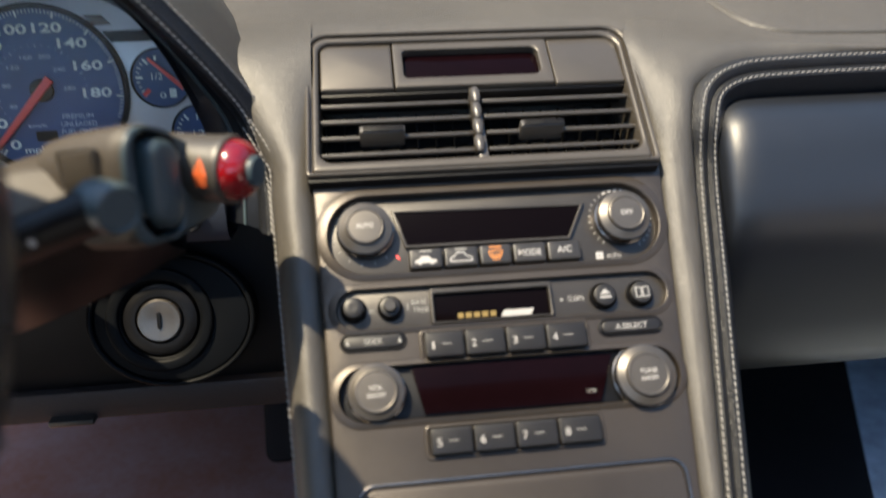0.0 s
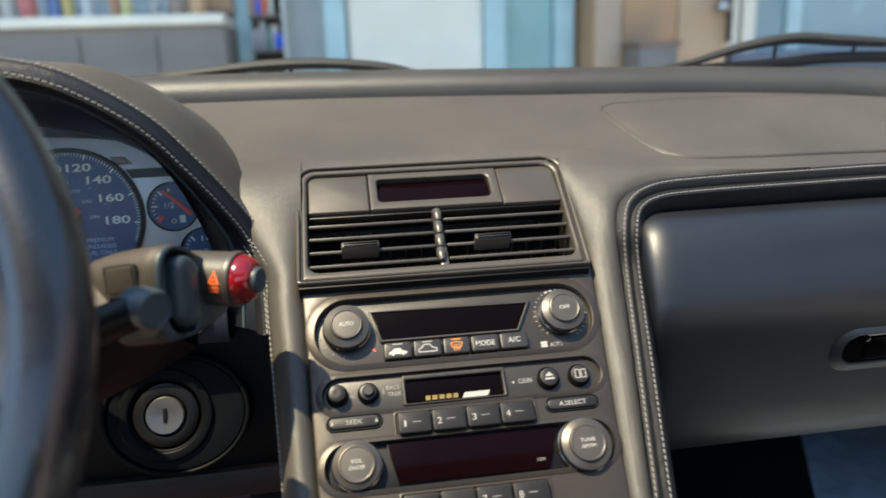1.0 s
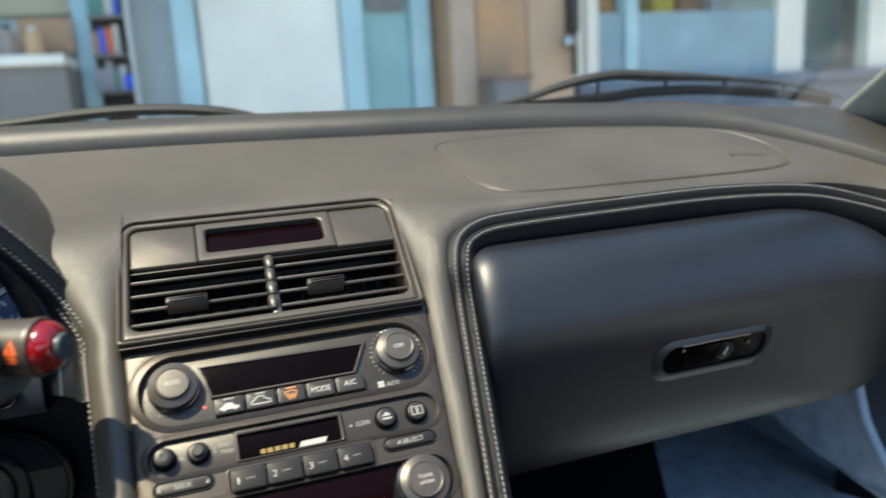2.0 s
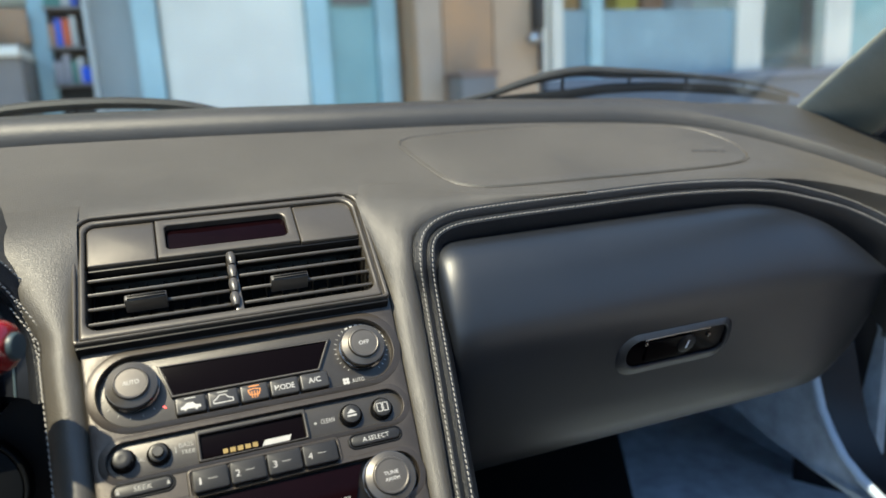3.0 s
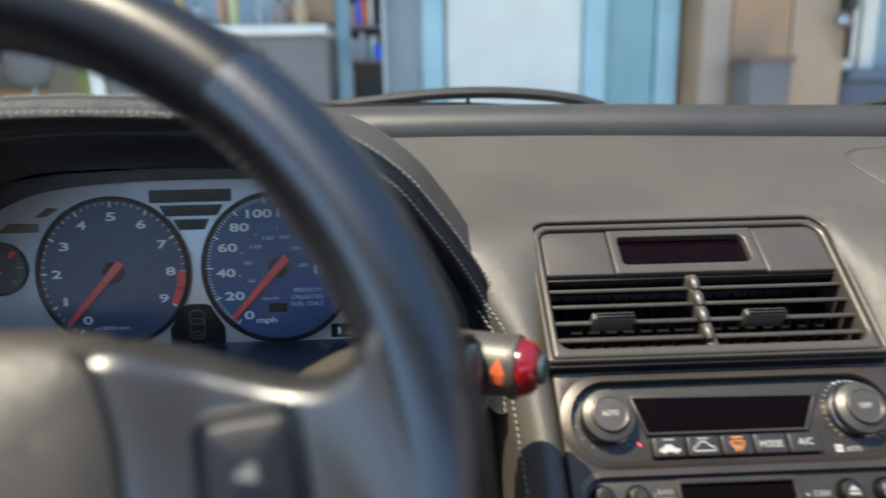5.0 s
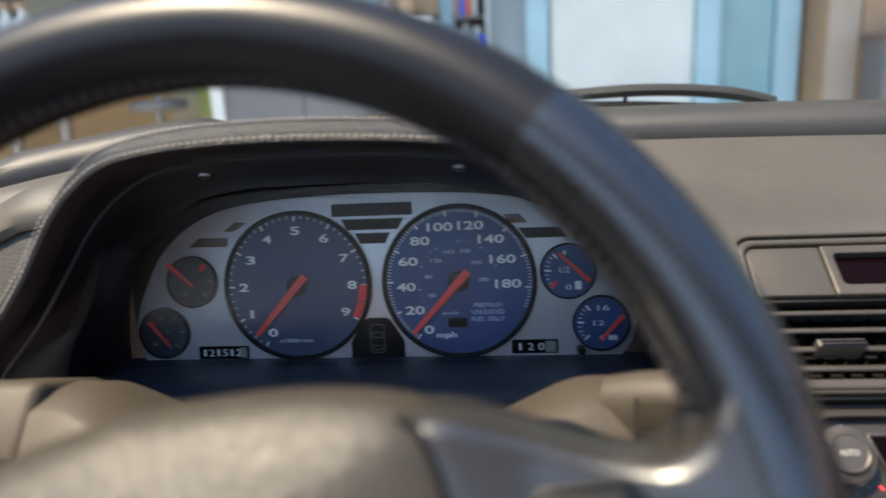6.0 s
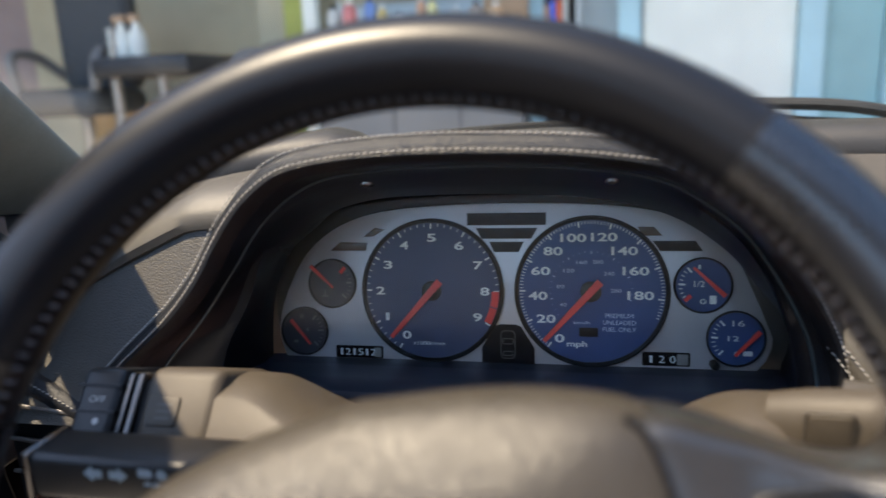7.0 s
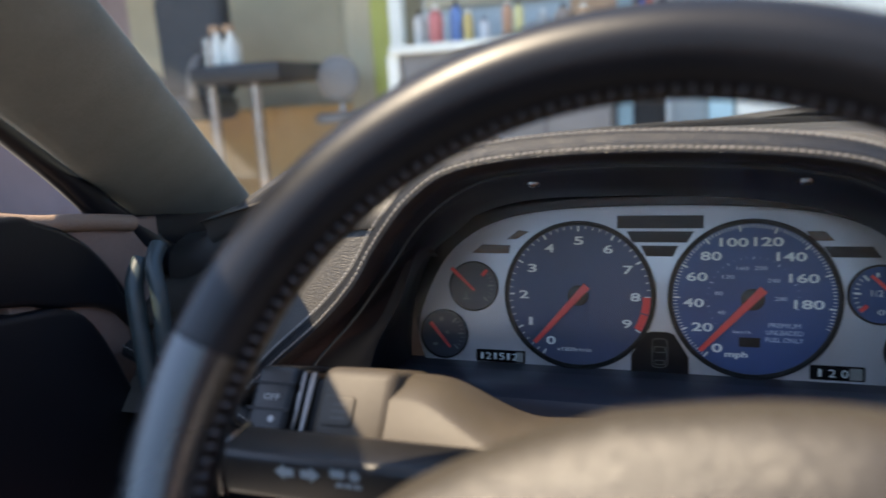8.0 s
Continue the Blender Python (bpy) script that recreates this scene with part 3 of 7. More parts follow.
# the stitched lip round the glovebox opening
lip_path = spline([M_CON @ Vector((edge_x(1, 0.30)[1] + 0.003, -0.30, -0.009)), M_CON @ Vector((edge_x(1, 0.17)[1] + 0.003, -0.17, -0.009)),
                   M_CON @ Vector((edge_x(1, 0.07)[1] + 0.003, -0.07, -0.009)), M_CON @ Vector((edge_x(1, 0.0)[1] + 0.003, 0.0, -0.009)), Vector((0.2075, 0.386, 0.756)),
                   Vector((0.216, 0.399, 0.773)), Vector((0.236, 0.407, 0.7815)), Vector((0.27, 0.409, 0.7840)), Vector((0.36, 0.410, 0.785)), Vector((0.46, 0.410, 0.785)),
                   Vector((0.55, 0.408, 0.7790)), Vector((0.605, 0.400, 0.7670)), Vector((0.655, 0.383, 0.7480)), Vector((0.695, 0.35, 0.715)), Vector((0.715, 0.30, 0.66))], 160)
inner_mid = Vector((0.44, 0.43, 0.66))


def lip_frame(path):
    """For each point of the lip: the way into the opening and the way towards the cabin."""
    out = []
    for i, p in enumerate(path):
        d = (path[min(i + 1, len(path) - 1)] - path[max(i - 1, 0)]).normalized()
        face = Vector((0.0, -0.80, 0.60))
        face = (face - d * face.dot(d)).normalized()
        into = d.cross(face)
        if into.dot(inner_mid - p) < 0:
            into = -into
        out.append((into, face))
    return out


fr = lip_frame(lip_path)
rows = []
for p, (into, face) in zip(lip_path, fr):
    rows.append([p + into * a + face * b for a, b in ((-0.010, -0.006), (-0.006, 0.0015), (-0.001, 0.0042), (0.0015, 0.0030), (0.0035, 0.0006), (0.0055, 0.0028), (0.009, 0.0022), (0.014, -0.004), (0.017, -0.014), (0.018, -0.040), (0.010, -0.09))])
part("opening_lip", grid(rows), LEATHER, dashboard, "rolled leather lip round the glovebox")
s1 = [p + i_ * -0.0025 + f_ * 0.0040 for p, (i_, f_) in zip(lip_path, fr)]
s2 = [p + i_ * 0.0072 + f_ * 0.0027 for p, (i_, f_) in zip(lip_path, fr)]
nn = [(f_ * 1.0 + i_ * 0.1) for i_, f_ in fr]
tagged(part("stitching", stitches(s1, nn, slant=0.2), THREAD, dashboard, "pale grey thread"), kind="stuff")
tagged(part("stitching", stitches(s2, nn, slant=0.2), THREAD, dashboard, "pale grey thread"), kind="stuff")
for side in (-1,):
    for off in (0.0, 0.006):
        pa = [M_CON @ Vector((edge_x(side, v)[1] + side * (0.0005) - side * off, -v, -0.0055 + off * 0.75)) for v in (lerp(-0.045, 0.33, k / 90) for k in range(91))]
        tagged(part("stitching", stitches(pa, [CON_N + Vector((side * 0.6, 0, 0))] * 91, slant=0.2), THREAD, dashboard, "pale grey thread"), kind="stuff")

# dark back of the glovebox opening and the lower dash
bm = box(0.19, 0.455, 0.605, 0.72, 0.50, 0.785, 0.004)
part("inner_wall", bm, BLACK, dashboard, "unlit black wall behind the glovebox")

part("lower_edge", tube([Vector((x, 0.432, 0.5555 - 0.01 * (x - 0.28))) for x in np.linspace(0.276, 0.342, 8)], 0.0014, 8), KNOB, dashboard, "thin bright trim edge below the glovebox")

# left end: padded brow over a leather face
rows = []
for i in range(30):
    x = lerp(-0.66, -0.40, i / 29)
    z = top_z(x, 0.42)
    drop = 0.050 * clamp((-0.47 - x) / 0.15)
    z -= drop
    rows.append([(x, y, z + dz) for y, dz in ((0.53, 0.004), (0.50, 0.013), (0.465, 0.012), (0.440, 0.005), (0.429, -0.004), (0.425, -0.012), (0.426, -0.018), (0.432, -0.021), (0.440, -0.022))])
part("left_brow", grid(rows), LEATHER_TOP, dashboard, "padded brow at the driver's end")
def hood_edge(z):
    """Where the hood's lip runs, at the driver's end, at that height."""
    return -0.412 - 0.016 * clamp((0.832 - z) / 0.022) - 0.114 * clamp((0.810 - z) / 0.098)


rows = []
for k in range(13):
    f = k / 12
    row = []
    for i in range(25):
        x = lerp(-0.64, hood_edge(lerp(0.83, 0.70, f)) - 0.004, i / 24)
        z = lerp(top_z(x, 0.42) - 0.050 * clamp((-0.47 - x) / 0.15) - 0.019, 0.70, f)
        row.append((x, lerp(0.429, 0.378, f), z))
    rows.append(row)
part("left_face", grid(rows), LEATHER_SOFT, dashboard, "smooth leather face beside the instruments")
low = spline([Vector((-0.64, 0.40, 0.742)), Vector((-0.60, 0.395, 0.728)), Vector((-0.55, 0.388, 0.708)), Vector((-0.515, 0.383, 0.690)), Vector((-0.50, 0.38, 0.66)), Vector((-0.497, 0.378, 0.60))], 50)
part("left_welt", tube(low, 0.008, 10), LEATHER, dashboard, "stitched welt over the side vent")
tagged(part("stitching", stitches([p + Vector((0, -0.0068, 0.0045)) for p in low], [Vector((0, -1, 0.6))] * 50, slant=0.2), THREAD, dashboard, "pale grey thread"), kind="stuff")


# ---- the side vent at the driver's end ----
side_vent = thing("air_vent", "black side air vent with slanted slats below the leather welt", "air vent", pose(-0.575, 0.392, 0.66, 0, 0, 8))
part("duct", box(-0.036, 0.0, -0.07, 0.075, 0.05, 0.062, 0.004), VOID, side_vent)
for k in range(5):
    z = 0.043 - 0.026 * k
    m = pose(0, 0, z, -32, 10, 0)
    part("slat", box(-0.030, -0.016, -0.0016, 0.070, 0.012, 0.0016, 0.0012, m), SLAT, side_vent)


# ---- the hood over the instruments ----
LIP = [(-0.560, 0.388, 0.695), (-0.542, 0.385, 0.712), (-0.499, 0.375, 0.749), (-0.456, 0.365, 0.783),
       (-0.428, 0.357, 0.810), (-0.413, 0.357, 0.832), (-0.398, 0.353, 0.850),(-0.384, 0.352, 0.864), (-0.362, 0.350, 0.8775), (-0.328, 0.348, 0.884), (-0.281, 0.347, 0.8865), (-0.236, 0.348, 0.8855), (-0.194, 0.350, 0.8825), (-0.158, 0.356, 0.8755), (-0.132, 0.363, 0.862), (-0.108, 0.371, 0.843), (-0.090, 0.380, 0.820), (-0.070, 0.392, 0.790), (-0.057, 0.400, 0.765), (-0.050, 0.395, 0.735), (-0.048, 0.375, 0.705)]
FRAME = [(-0.460, 0.698), (-0.450, 0.712), (-0.442, 0.733), (-0.433, 0.757), (-0.416, 0.785), (-0.401, 0.820), (-0.385, 0.842), (-0.364, 0.856), (-0.330, 0.8645), (-0.283, 0.868), (-0.238, 0.868), (-0.196, 0.8655), (-0.160, 0.8585), (-0.136, 0.845), (-0.114, 0.827), (-0.098, 0.804), (-0.087, 0.778), (-0.081, 0.757), (-0.079, 0.735), (-0.082, 0.705)]
LENS = [(-0.436, 0.698), (-0.436, 0.708), (-0.436, 0.722), (-0.434, 0.745), (-0.428, 0.774), (-0.414, 0.803), (-0.394, 0.820), (-0.372, 0.836), (-0.336, 0.8455), (-0.286, 0.8475), (-0.240, 0.847), (-0.196, 0.844), (-0.160, 0.837), (-0.134, 0.826), (-0.108, 0.806), (-0.092, 0.786), (-0.076, 0.766), (-0.070, 0.745), (-0.070, 0.722), (-0.072, 0.700)]
NL = 110
lip = spline(LIP, NL)
fram = spline([(x, 0.400, z) for x, z in FRAME], NL)
lens = spline([(x, 0.448, z) for x, z in LENS], NL)
heart = Vector((-0.255, 0.36, 0.775))


def outward(path):
    out = []
    for i, p in enumerate(path):
        d = (path[min(i + 1, len(path) - 1)] - path[max(i - 1, 0)]).normalized()
        o = d.cross(Vector((0, 1, 0))).normalized()
        if o.dot(p - heart) < 0:
            o = -o
        out.append(o)
    return out


lip_out = outward(lip)
binnacle = thing("instrument_hood", "stitched black leather hood over the instrument cluster", "instrument hood")
Y = Vector((0, 1, 0))
rows = []
for i, (p, o) in enumerate(zip(lip, lip_out)):
    f = i / (NL - 1)
    side_r = ease((p.x + 0.20) / 0.07)
    rows.append([p + o * -0.008 + Y * 0.010, p + o * -0.0055 + Y * 0.003, p + o * -0.002 + Y * -0.0005, p + o * 0.002 + Y * 0.001, p + o * 0.0045 + Y * 0.006,
                 p + o * 0.0056 + Y * 0.0068, p + o * 0.0072 + Y * 0.010, p + o * 0.0076 + Y * 0.016, p + o * 0.0068 + Y * 0.030, p + o * (0.0045 + 0.009 * side_r) + Y * 0.060,
                 p + o * (0.0015 + 0.013 * side_r) + Y * 0.10 + Vector((0, 0, -0.004)), p + o * (-0.002 + 0.016 * side_r) + Y * 0.15 + Vector((0, 0, -0.012)), p + o * -0.008 + Y * 0.20 + Vector((0, 0, -0.03)), p + o * -0.02 + Y * 0.24 + Vector((0, 0, -0.08))])
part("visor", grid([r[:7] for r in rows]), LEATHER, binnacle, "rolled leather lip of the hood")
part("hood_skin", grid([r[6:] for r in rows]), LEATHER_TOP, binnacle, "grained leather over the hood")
nrm = [o * 0.45 - Y for o in lip_out]
tagged(part("stitching", stitches([p + o * 0.0005 - Y * 0.0011 for p, o in zip(lip, lip_out)], nrm, width=0.0011, slant=0.2), THREAD, binnacle, "pale grey thread"), kind="stuff")
tagged(part("stitching", stitches([p + o * 0.0080 + Y * 0.0090 for p, o in zip(lip, lip_out)], [o - Y * 0.6 for o in lip_out], width=0.0011, slant=0.2), THREAD, binnacle, "pale grey thread"), kind="stuff")
rows = []
for p, o, q, s in zip(lip, lip_out, fram, lens):
    a = p + o * -0.008 + Y * 0.010
    rows.append([a, a.lerp(q, 0.35) + Y * 0.004, a.lerp(q, 0.8) + Y * 0.004, q, q.lerp(s, 0.5), s, s + Y * 0.02])
part("shroud", grid(rows), SMOOTH_DARK, binnacle, "matt black inner shroud")
# Paler tube draws the highlight along the shroud's edge.
part("shroud_highlight", tube([r[1] - Y * 0.0006 for r in rows], 0.0011, 8), GREY_CAP, binnacle, "fine paler line for the highlight on the inner shroud's edge")
for x, yy, z in ((-0.319, 0.372, 0.8665), (-0.184, 0.372, 0.8655)):
    part("screw", lathe([(0.0, 0.0), (0.0042, 0.0), (0.0040, 0.0012), (0.0026, 0.0020), (0.0, 0.0021)][1:4], 18, pose(x, yy, z, 160, 0, 0)), KNOB_SIDE, binnacle, "small bright screw")
# floor of the shroud and the trim below it, with its switches
rows = []
for i in range(40):
    f = i / 39
    xa, xb = lerp(-0.452, -0.076, f), lerp(-0.436, -0.070, f)
    lift = 0.0
    rows.append([(xa, 0.430, 0.690), (xa, 0.398, 0.694), (xa, 0.394, 0.701 + lift), (xa, 0.3955, 0.7215 + lift), (xa, 0.3975, 0.7260 + lift), (xa, 0.402, 0.7280 + lift), (lerp(xa, xb, 0.5), 0.425, 0.7245 + lift * 0.7), (xb, 0.452, 0.7215 + lift * 0.3), (xb, 0.470, 0.7215)])
part("lower_trim", grid(rows), TRIM_BLUE, binnacle, "dark blue-grey trim under the instruments")
for x0, x1 in ((-0.436, -0.405), (-0.393, -0.352), (-0.122, -0.092)):
    pocket = part("switch", plate(rrect(x0, 0.7045, x1, 0.7215, 0.005), -0.4005, -0.3925, 0.0015), BLACK, binnacle, "dimmer switch in a rounded pocket")
    pocket.matrix_basis = Matrix(((1, 0, 0, 0), (0, 0, -1, 0), (0, 1, 0, 0), (0, 0, 0, 1)))
    part("switch_cap", plate(rrect(x0 + 0.005, 0.7070, x1 - 0.005, 0.7185, 0.003), -0.3930, -0.3895, 0.0012), GREY_CAP, pocket)
    part("switch_rim", rim(rrect(x0 - 0.002, 0.7025, x1 + 0.002, 0.7235, 0.006), rrect(x0, 0.7045, x1, 0.7215, 0.005), -0.4005, -0.3905, 0.0008), SMOOTH_DARK, pocket)


# ---- the centre vent panel with the clock ----
def vr(x0, v0, x1, v1, r, n=6):
    return rrect(x0 / 1000, -v1 / 1000, x1 / 1000, -v0 / 1000, r / 1000 if not isinstance(r, tuple) else tuple(q / 1000 for q in r), n)


vent = thing("centre_vent", "centre air vent in a bronze bezel with a clock display", "air vent", M_VENT)


def leaning(outline):
    """The panel narrows towards its foot on the passenger's side."""
    return [(x - 0.0050 * ease((x - 0.02) / 0.05) * clamp((0.097 - y) / 0.110), y) for x, y in outline]


outer = leaning(vr(-101, -99, 102, 11.5, (2.5, 2.5, 16, 13), 8))
bead = leaning(vr(-98.6, -96.4, 98.8, 9.5, (2.2, 2.2, 14, 11), 8))
lip_o = leaning(vr(-97.6, -95.2, 97.6, 8.6, (2.2, 2.2, 13, 10), 8))
inner = leaning(vr(-93.5, -90.5, 94.0, 2.2, (8, 7, 12, 8), 8))
part("bezel", rim(lip_o, inner, -0.012, 0.0022, 0.0020, -0.030), BEZEL, vent, "satin bronze bezel")
part("outer_bead", rim(outer, bead, -0.012, 0.0030, 0.0013, -0.002), BEZEL, vent, "rounded bead round the vent panel")
part("bead_groove", rim(inset(bead, -0.0004), inset(lip_o, 0.0004), -0.012, 0.0001, 0.0004), PLATE, vent)
part("foot_gap", plate(leaning(vr(-100, 11.3, 101, 13.6, 0.8)), -0.010, -0.0004, 0.0006), BLACK, vent, "dark joint under the vent panel")
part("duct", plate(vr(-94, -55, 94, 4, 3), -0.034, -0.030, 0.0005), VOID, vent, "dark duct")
part("blank_flap", plate(vr(-92.6, -89.6, -49.2, -53.2, (1.5, 1, 1, 6)), -0.016, 0.0, 0.0012), BEZEL, vent, "blank bronze flap")
part("blank_flap", plate(vr(49.0, -89.8, 92.6, -52.2, (1, 1.5, 8, 1)), -0.016, 0.0, 0.0012), BEZEL, vent, "blank bronze flap")
house = part("clock_housing", rim(vr(-48.6, -90, 48.4, -53.0, 1.2), vr(-42.5, -83.8, 41.5, -60.6, (3, 5, 5, 3)), -0.016, 0.0006, 0.0012, -0.008), BEZEL, vent, "framed clock housing")
part("clock_display", plate(vr(-43, -84.5, 42, -60, 3), -0.009, -0.0045, 0.0004), SCREEN_RED, house, "dark red clock display")
part("housing_lip", box(-0.093, 0.0505, -0.018, 0.093, 0.0525, -0.003, 0.0006), BLACK, vent)
for k, v in enumerate((-43.4, -31.4, -19.2, -7.0)):
    for x0, x1 in ((-93.2, -5.5), (1.5, 93.0)):
        m = Matrix.Translation((0, -v / 1000, -0.0045)) @ pose(0, 0, 0, 38, 0, 0)
        part("slat", box(x0 / 1000, -0.0011, -0.0075, x1 / 1000, 0.0013, 0.003, 0.0010, m), SLAT, vent)
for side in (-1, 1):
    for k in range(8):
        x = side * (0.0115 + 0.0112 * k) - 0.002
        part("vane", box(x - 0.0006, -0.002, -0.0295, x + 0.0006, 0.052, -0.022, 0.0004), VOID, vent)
prof = [(0.0012, 0.0), (0.0026, 0.001), (0.0033, 0.004), (0.0030, 0.008), (0.0018, 0.0112)]
for k in range(4):
    bead = lathe(prof, 16, pose(-0.0020 - 0.0007 * k, 0.0495 - 0.0122 * k, 0.0006, 90, 0, 0))
    part("divider_bead", bead, SLAT, vent)
part("divider", box(-0.0048, -0.003, -0.014, 0.0008, 0.052, -0.001, 0.001), SLAT, vent)
for x, v in ((-58.3, -18.8), (33.6, -18.6)):
    tab = part("slider_tab", plate(rrect(x / 1000 - 0.0128, -v / 1000 - 0.0030, x / 1000 + 0.0128, -v / 1000 + 0.0022, 0.0012), -0.008, 0.0042, 0.0011), SLAT, vent, "ribbed black slider")
    for q in (-0.0019, 0.0002):
        part("rib", box(x / 1000 - 0.0110, -v / 1000 + q - 0.0005, 0.003, x / 1000 + 0.0120, -v / 1000 + q + 0.0005, 0.0052, 0.0004), BLACK, tab)

# ---- the console panel ----
panel = thing("console_panel", "satin bronze console panel sloping between leather bolsters", "console panel", M_CON)
WELLS = (con_rect(-97, 3.5, 97, 57.0, 26, 10), con_rect(-92.5, 57.4, 92.5, 85.6, 14, 8), con_rect(-93.5, 98.6, 91.0, 132.2, 16.5, 9))
LEVEL = 0.0046                                          # the face stands this high over the console's plane


def console_face():
    """The bronze face with its three wells left open."""
    bm = bmesh.new()
    vs = [lerp(-0.0075, 0.30, k / 40) for k in range(41)]
    ring = [(edge_x(-1, v)[0] + 0.0015, -v) for v in vs] + [(edge_x(1, v)[0] - 0.0015, -v) for v in vs[::-1]]
    edges = []
    for loop in (ring,) + WELLS:
        p = [bm.verts.new((x, y, LEVEL)) for x, y in loop]
        edges += [bm.edges.new((a, b)) for a, b in zip(p, p[1:] + p[:1])]
    bmesh.ops.triangle_fill(bm, edges=edges, use_beauty=True, use_dissolve=False)
    for side in (-1, 1):
        a = [bm.verts.new((edge_x(side, v)[0] - side * 0.0015, -v, LEVEL)) for v in vs]
        b = [bm.verts.new((edge_x(side, v)[0] - side * 0.0004, -v, LEVEL - 0.0006)) for v in vs]
        c = [bm.verts.new((edge_x(side, v)[0] + side * 0.001, -v, -0.010)) for v in vs]
        for k in range(40):
            bm.faces.new((a[k], a[k + 1], b[k + 1], b[k]))
            bm.faces.new((b[k], b[k + 1], c[k + 1], c[k]))
    bmesh.ops.remove_doubles(bm, verts=bm.verts, dist=0.00001)
    return bm


part("face", console_face(), PANEL, panel)
lid = part("ashtray_lid", plate(con_rect(-80, 160, 79, 260, 7), -0.002, LEVEL + 0.0022, 0.0016), PANEL, panel, "flush ashtray lid")
part("lid_edge", rim(con_rect(-82.5, 157.5, 81.5, 262, 9), con_rect(-80.6, 159.4, 79.6, 260.5, 7.4), -0.002, LEVEL + 0.0012, 0.0008), KNOB_SIDE, lid, "bright lid edge")


def knob(parent, x, v, r_base, r_cap, h, text, sub="", base_mat=None):
    m = Matrix.Translation((x / 1000, -v / 1000, 0))
    rb, rc, h = r_base / 1000, r_cap * 0.88 / 1000, h * 0.74 / 1000
    kn = part("knob", lathe([(rb * 1.04, -0.003), (rb * 1.04, 0.001), (rb * 1.0, 0.0016), (rb, h * 0.50), (rb * 0.97, h * 0.58)], 96, m, ripple=0.0004, teeth=1, band=(0.0015, h * 0.52)), KNOB_SIDE, parent, "ribbed silver rotary knob")
    part("knob_cap", lathe([(rb * 0.96, h * 0.54), (rb * 0.955, h * 0.62), (rc * 1.09, h * 0.80), (rc * 1.03, h * 0.98), (rc * 0.98, h * 1.0), (rc * 0.93, h * 0.985), (rc * 0.90, h * 0.955), (rc * 0.55, h * 0.965), (rc * 0.2, h * 0.968)], 64, m), KNOB, kn, "silver knob cap")
    tb = words(text, x / 1000, -v / 1000 + (0.0015 if sub else 0), h * 0.978, 0.0022 if sub else 0.0028, min(0.0100, 0.0023 * len(text)), bold=0.018)
    if sub:
        tb = words(sub, x / 1000, -v / 1000 - 0.0022, h * 0.978, 0.0022, 0.0092, tb, bold=0.018)
    part("lettering", tb, PRINT_MID, kn, smooth=False)
    part("pointer_dot", flat(disc(x / 1000 - 0.004, -v / 1000 - rb * 0.86, 0.0007, 12), h * 0.625), PRINT_MID, kn, smooth=False)
    return kn


M_UNIT = M_CON @ Matrix.Translation((0, 0, 0.004))
# ---- climate control ----
climate = thing("climate_control", "climate control unit with two silver knobs and five buttons", "climate control", M_UNIT)
o1, i1 = WELLS[0], con_rect(-91, 9.0, 91, 53.2, 21.5, 10)
part("surround", crater(o1, i1, LEVEL - 0.004, 0.0022, -0.0030), PANEL, climate, "rounded bronze surround")
part("plate", plate(con_rect(-92, 9, 92, 52.6, 21, 10), -0.006, -0.0028, 0.0004), PLATE, climate, "recessed plate")
scr = [(-0.0545, -0.0185), (-0.0490, -0.0375), (0.0395, -0.0378), (0.0488, -0.0200)]
scr = [scr[0], scr[1], scr[2], scr[3]]
part("display", plate([scr[0], scr[1], scr[2], scr[3]], -0.004, -0.0012, 0.0003), SCREEN, climate, "blank black display")
part("display_rim", rim(inset(scr, -0.0016), scr, -0.004, -0.0002, 0.0006), PLATE, climate)
knob(climate, -71, 28.6, 14.8, 10.8, 13.5, "AUTO")
knob(climate, 71, 29.4, 14.8, 10.8, 13.5, "OFF")
for cx in (-71, 71):
    bm = bmesh.new()
    for k in range(26):
        a = radians(-60 + 300 * k / 26 + (0 if cx > 0 else 90))
        if cx < 0 and k % 2:
            continue
        c, s = math.cos(a), math.sin(a)
        bar(cx / 1000 + 0.0168 * c, -0.029 + 0.0168 * s, cx / 1000 + 0.0182 * c, -0.029 + 0.0182 * s, 0.0022 if cx > 0 and 6 < k < 16 else 0.0005, -0.0024, bm)
    part("scale_marks", bm, PRINT_MID if cx > 0 else PRINT_DIM, climate, "printed scale round the knob", smooth=False)
part("temperature_mark", bar(-0.0552, -0.0425, -0.0538, -0.0443, 0.0010, -0.0024, bmesh.new()), RED_ZONE, climate, "red warm mark", smooth=False)
bx = (-49.3, -30.5, -11.4, 6.8, 25.7, 45.0)
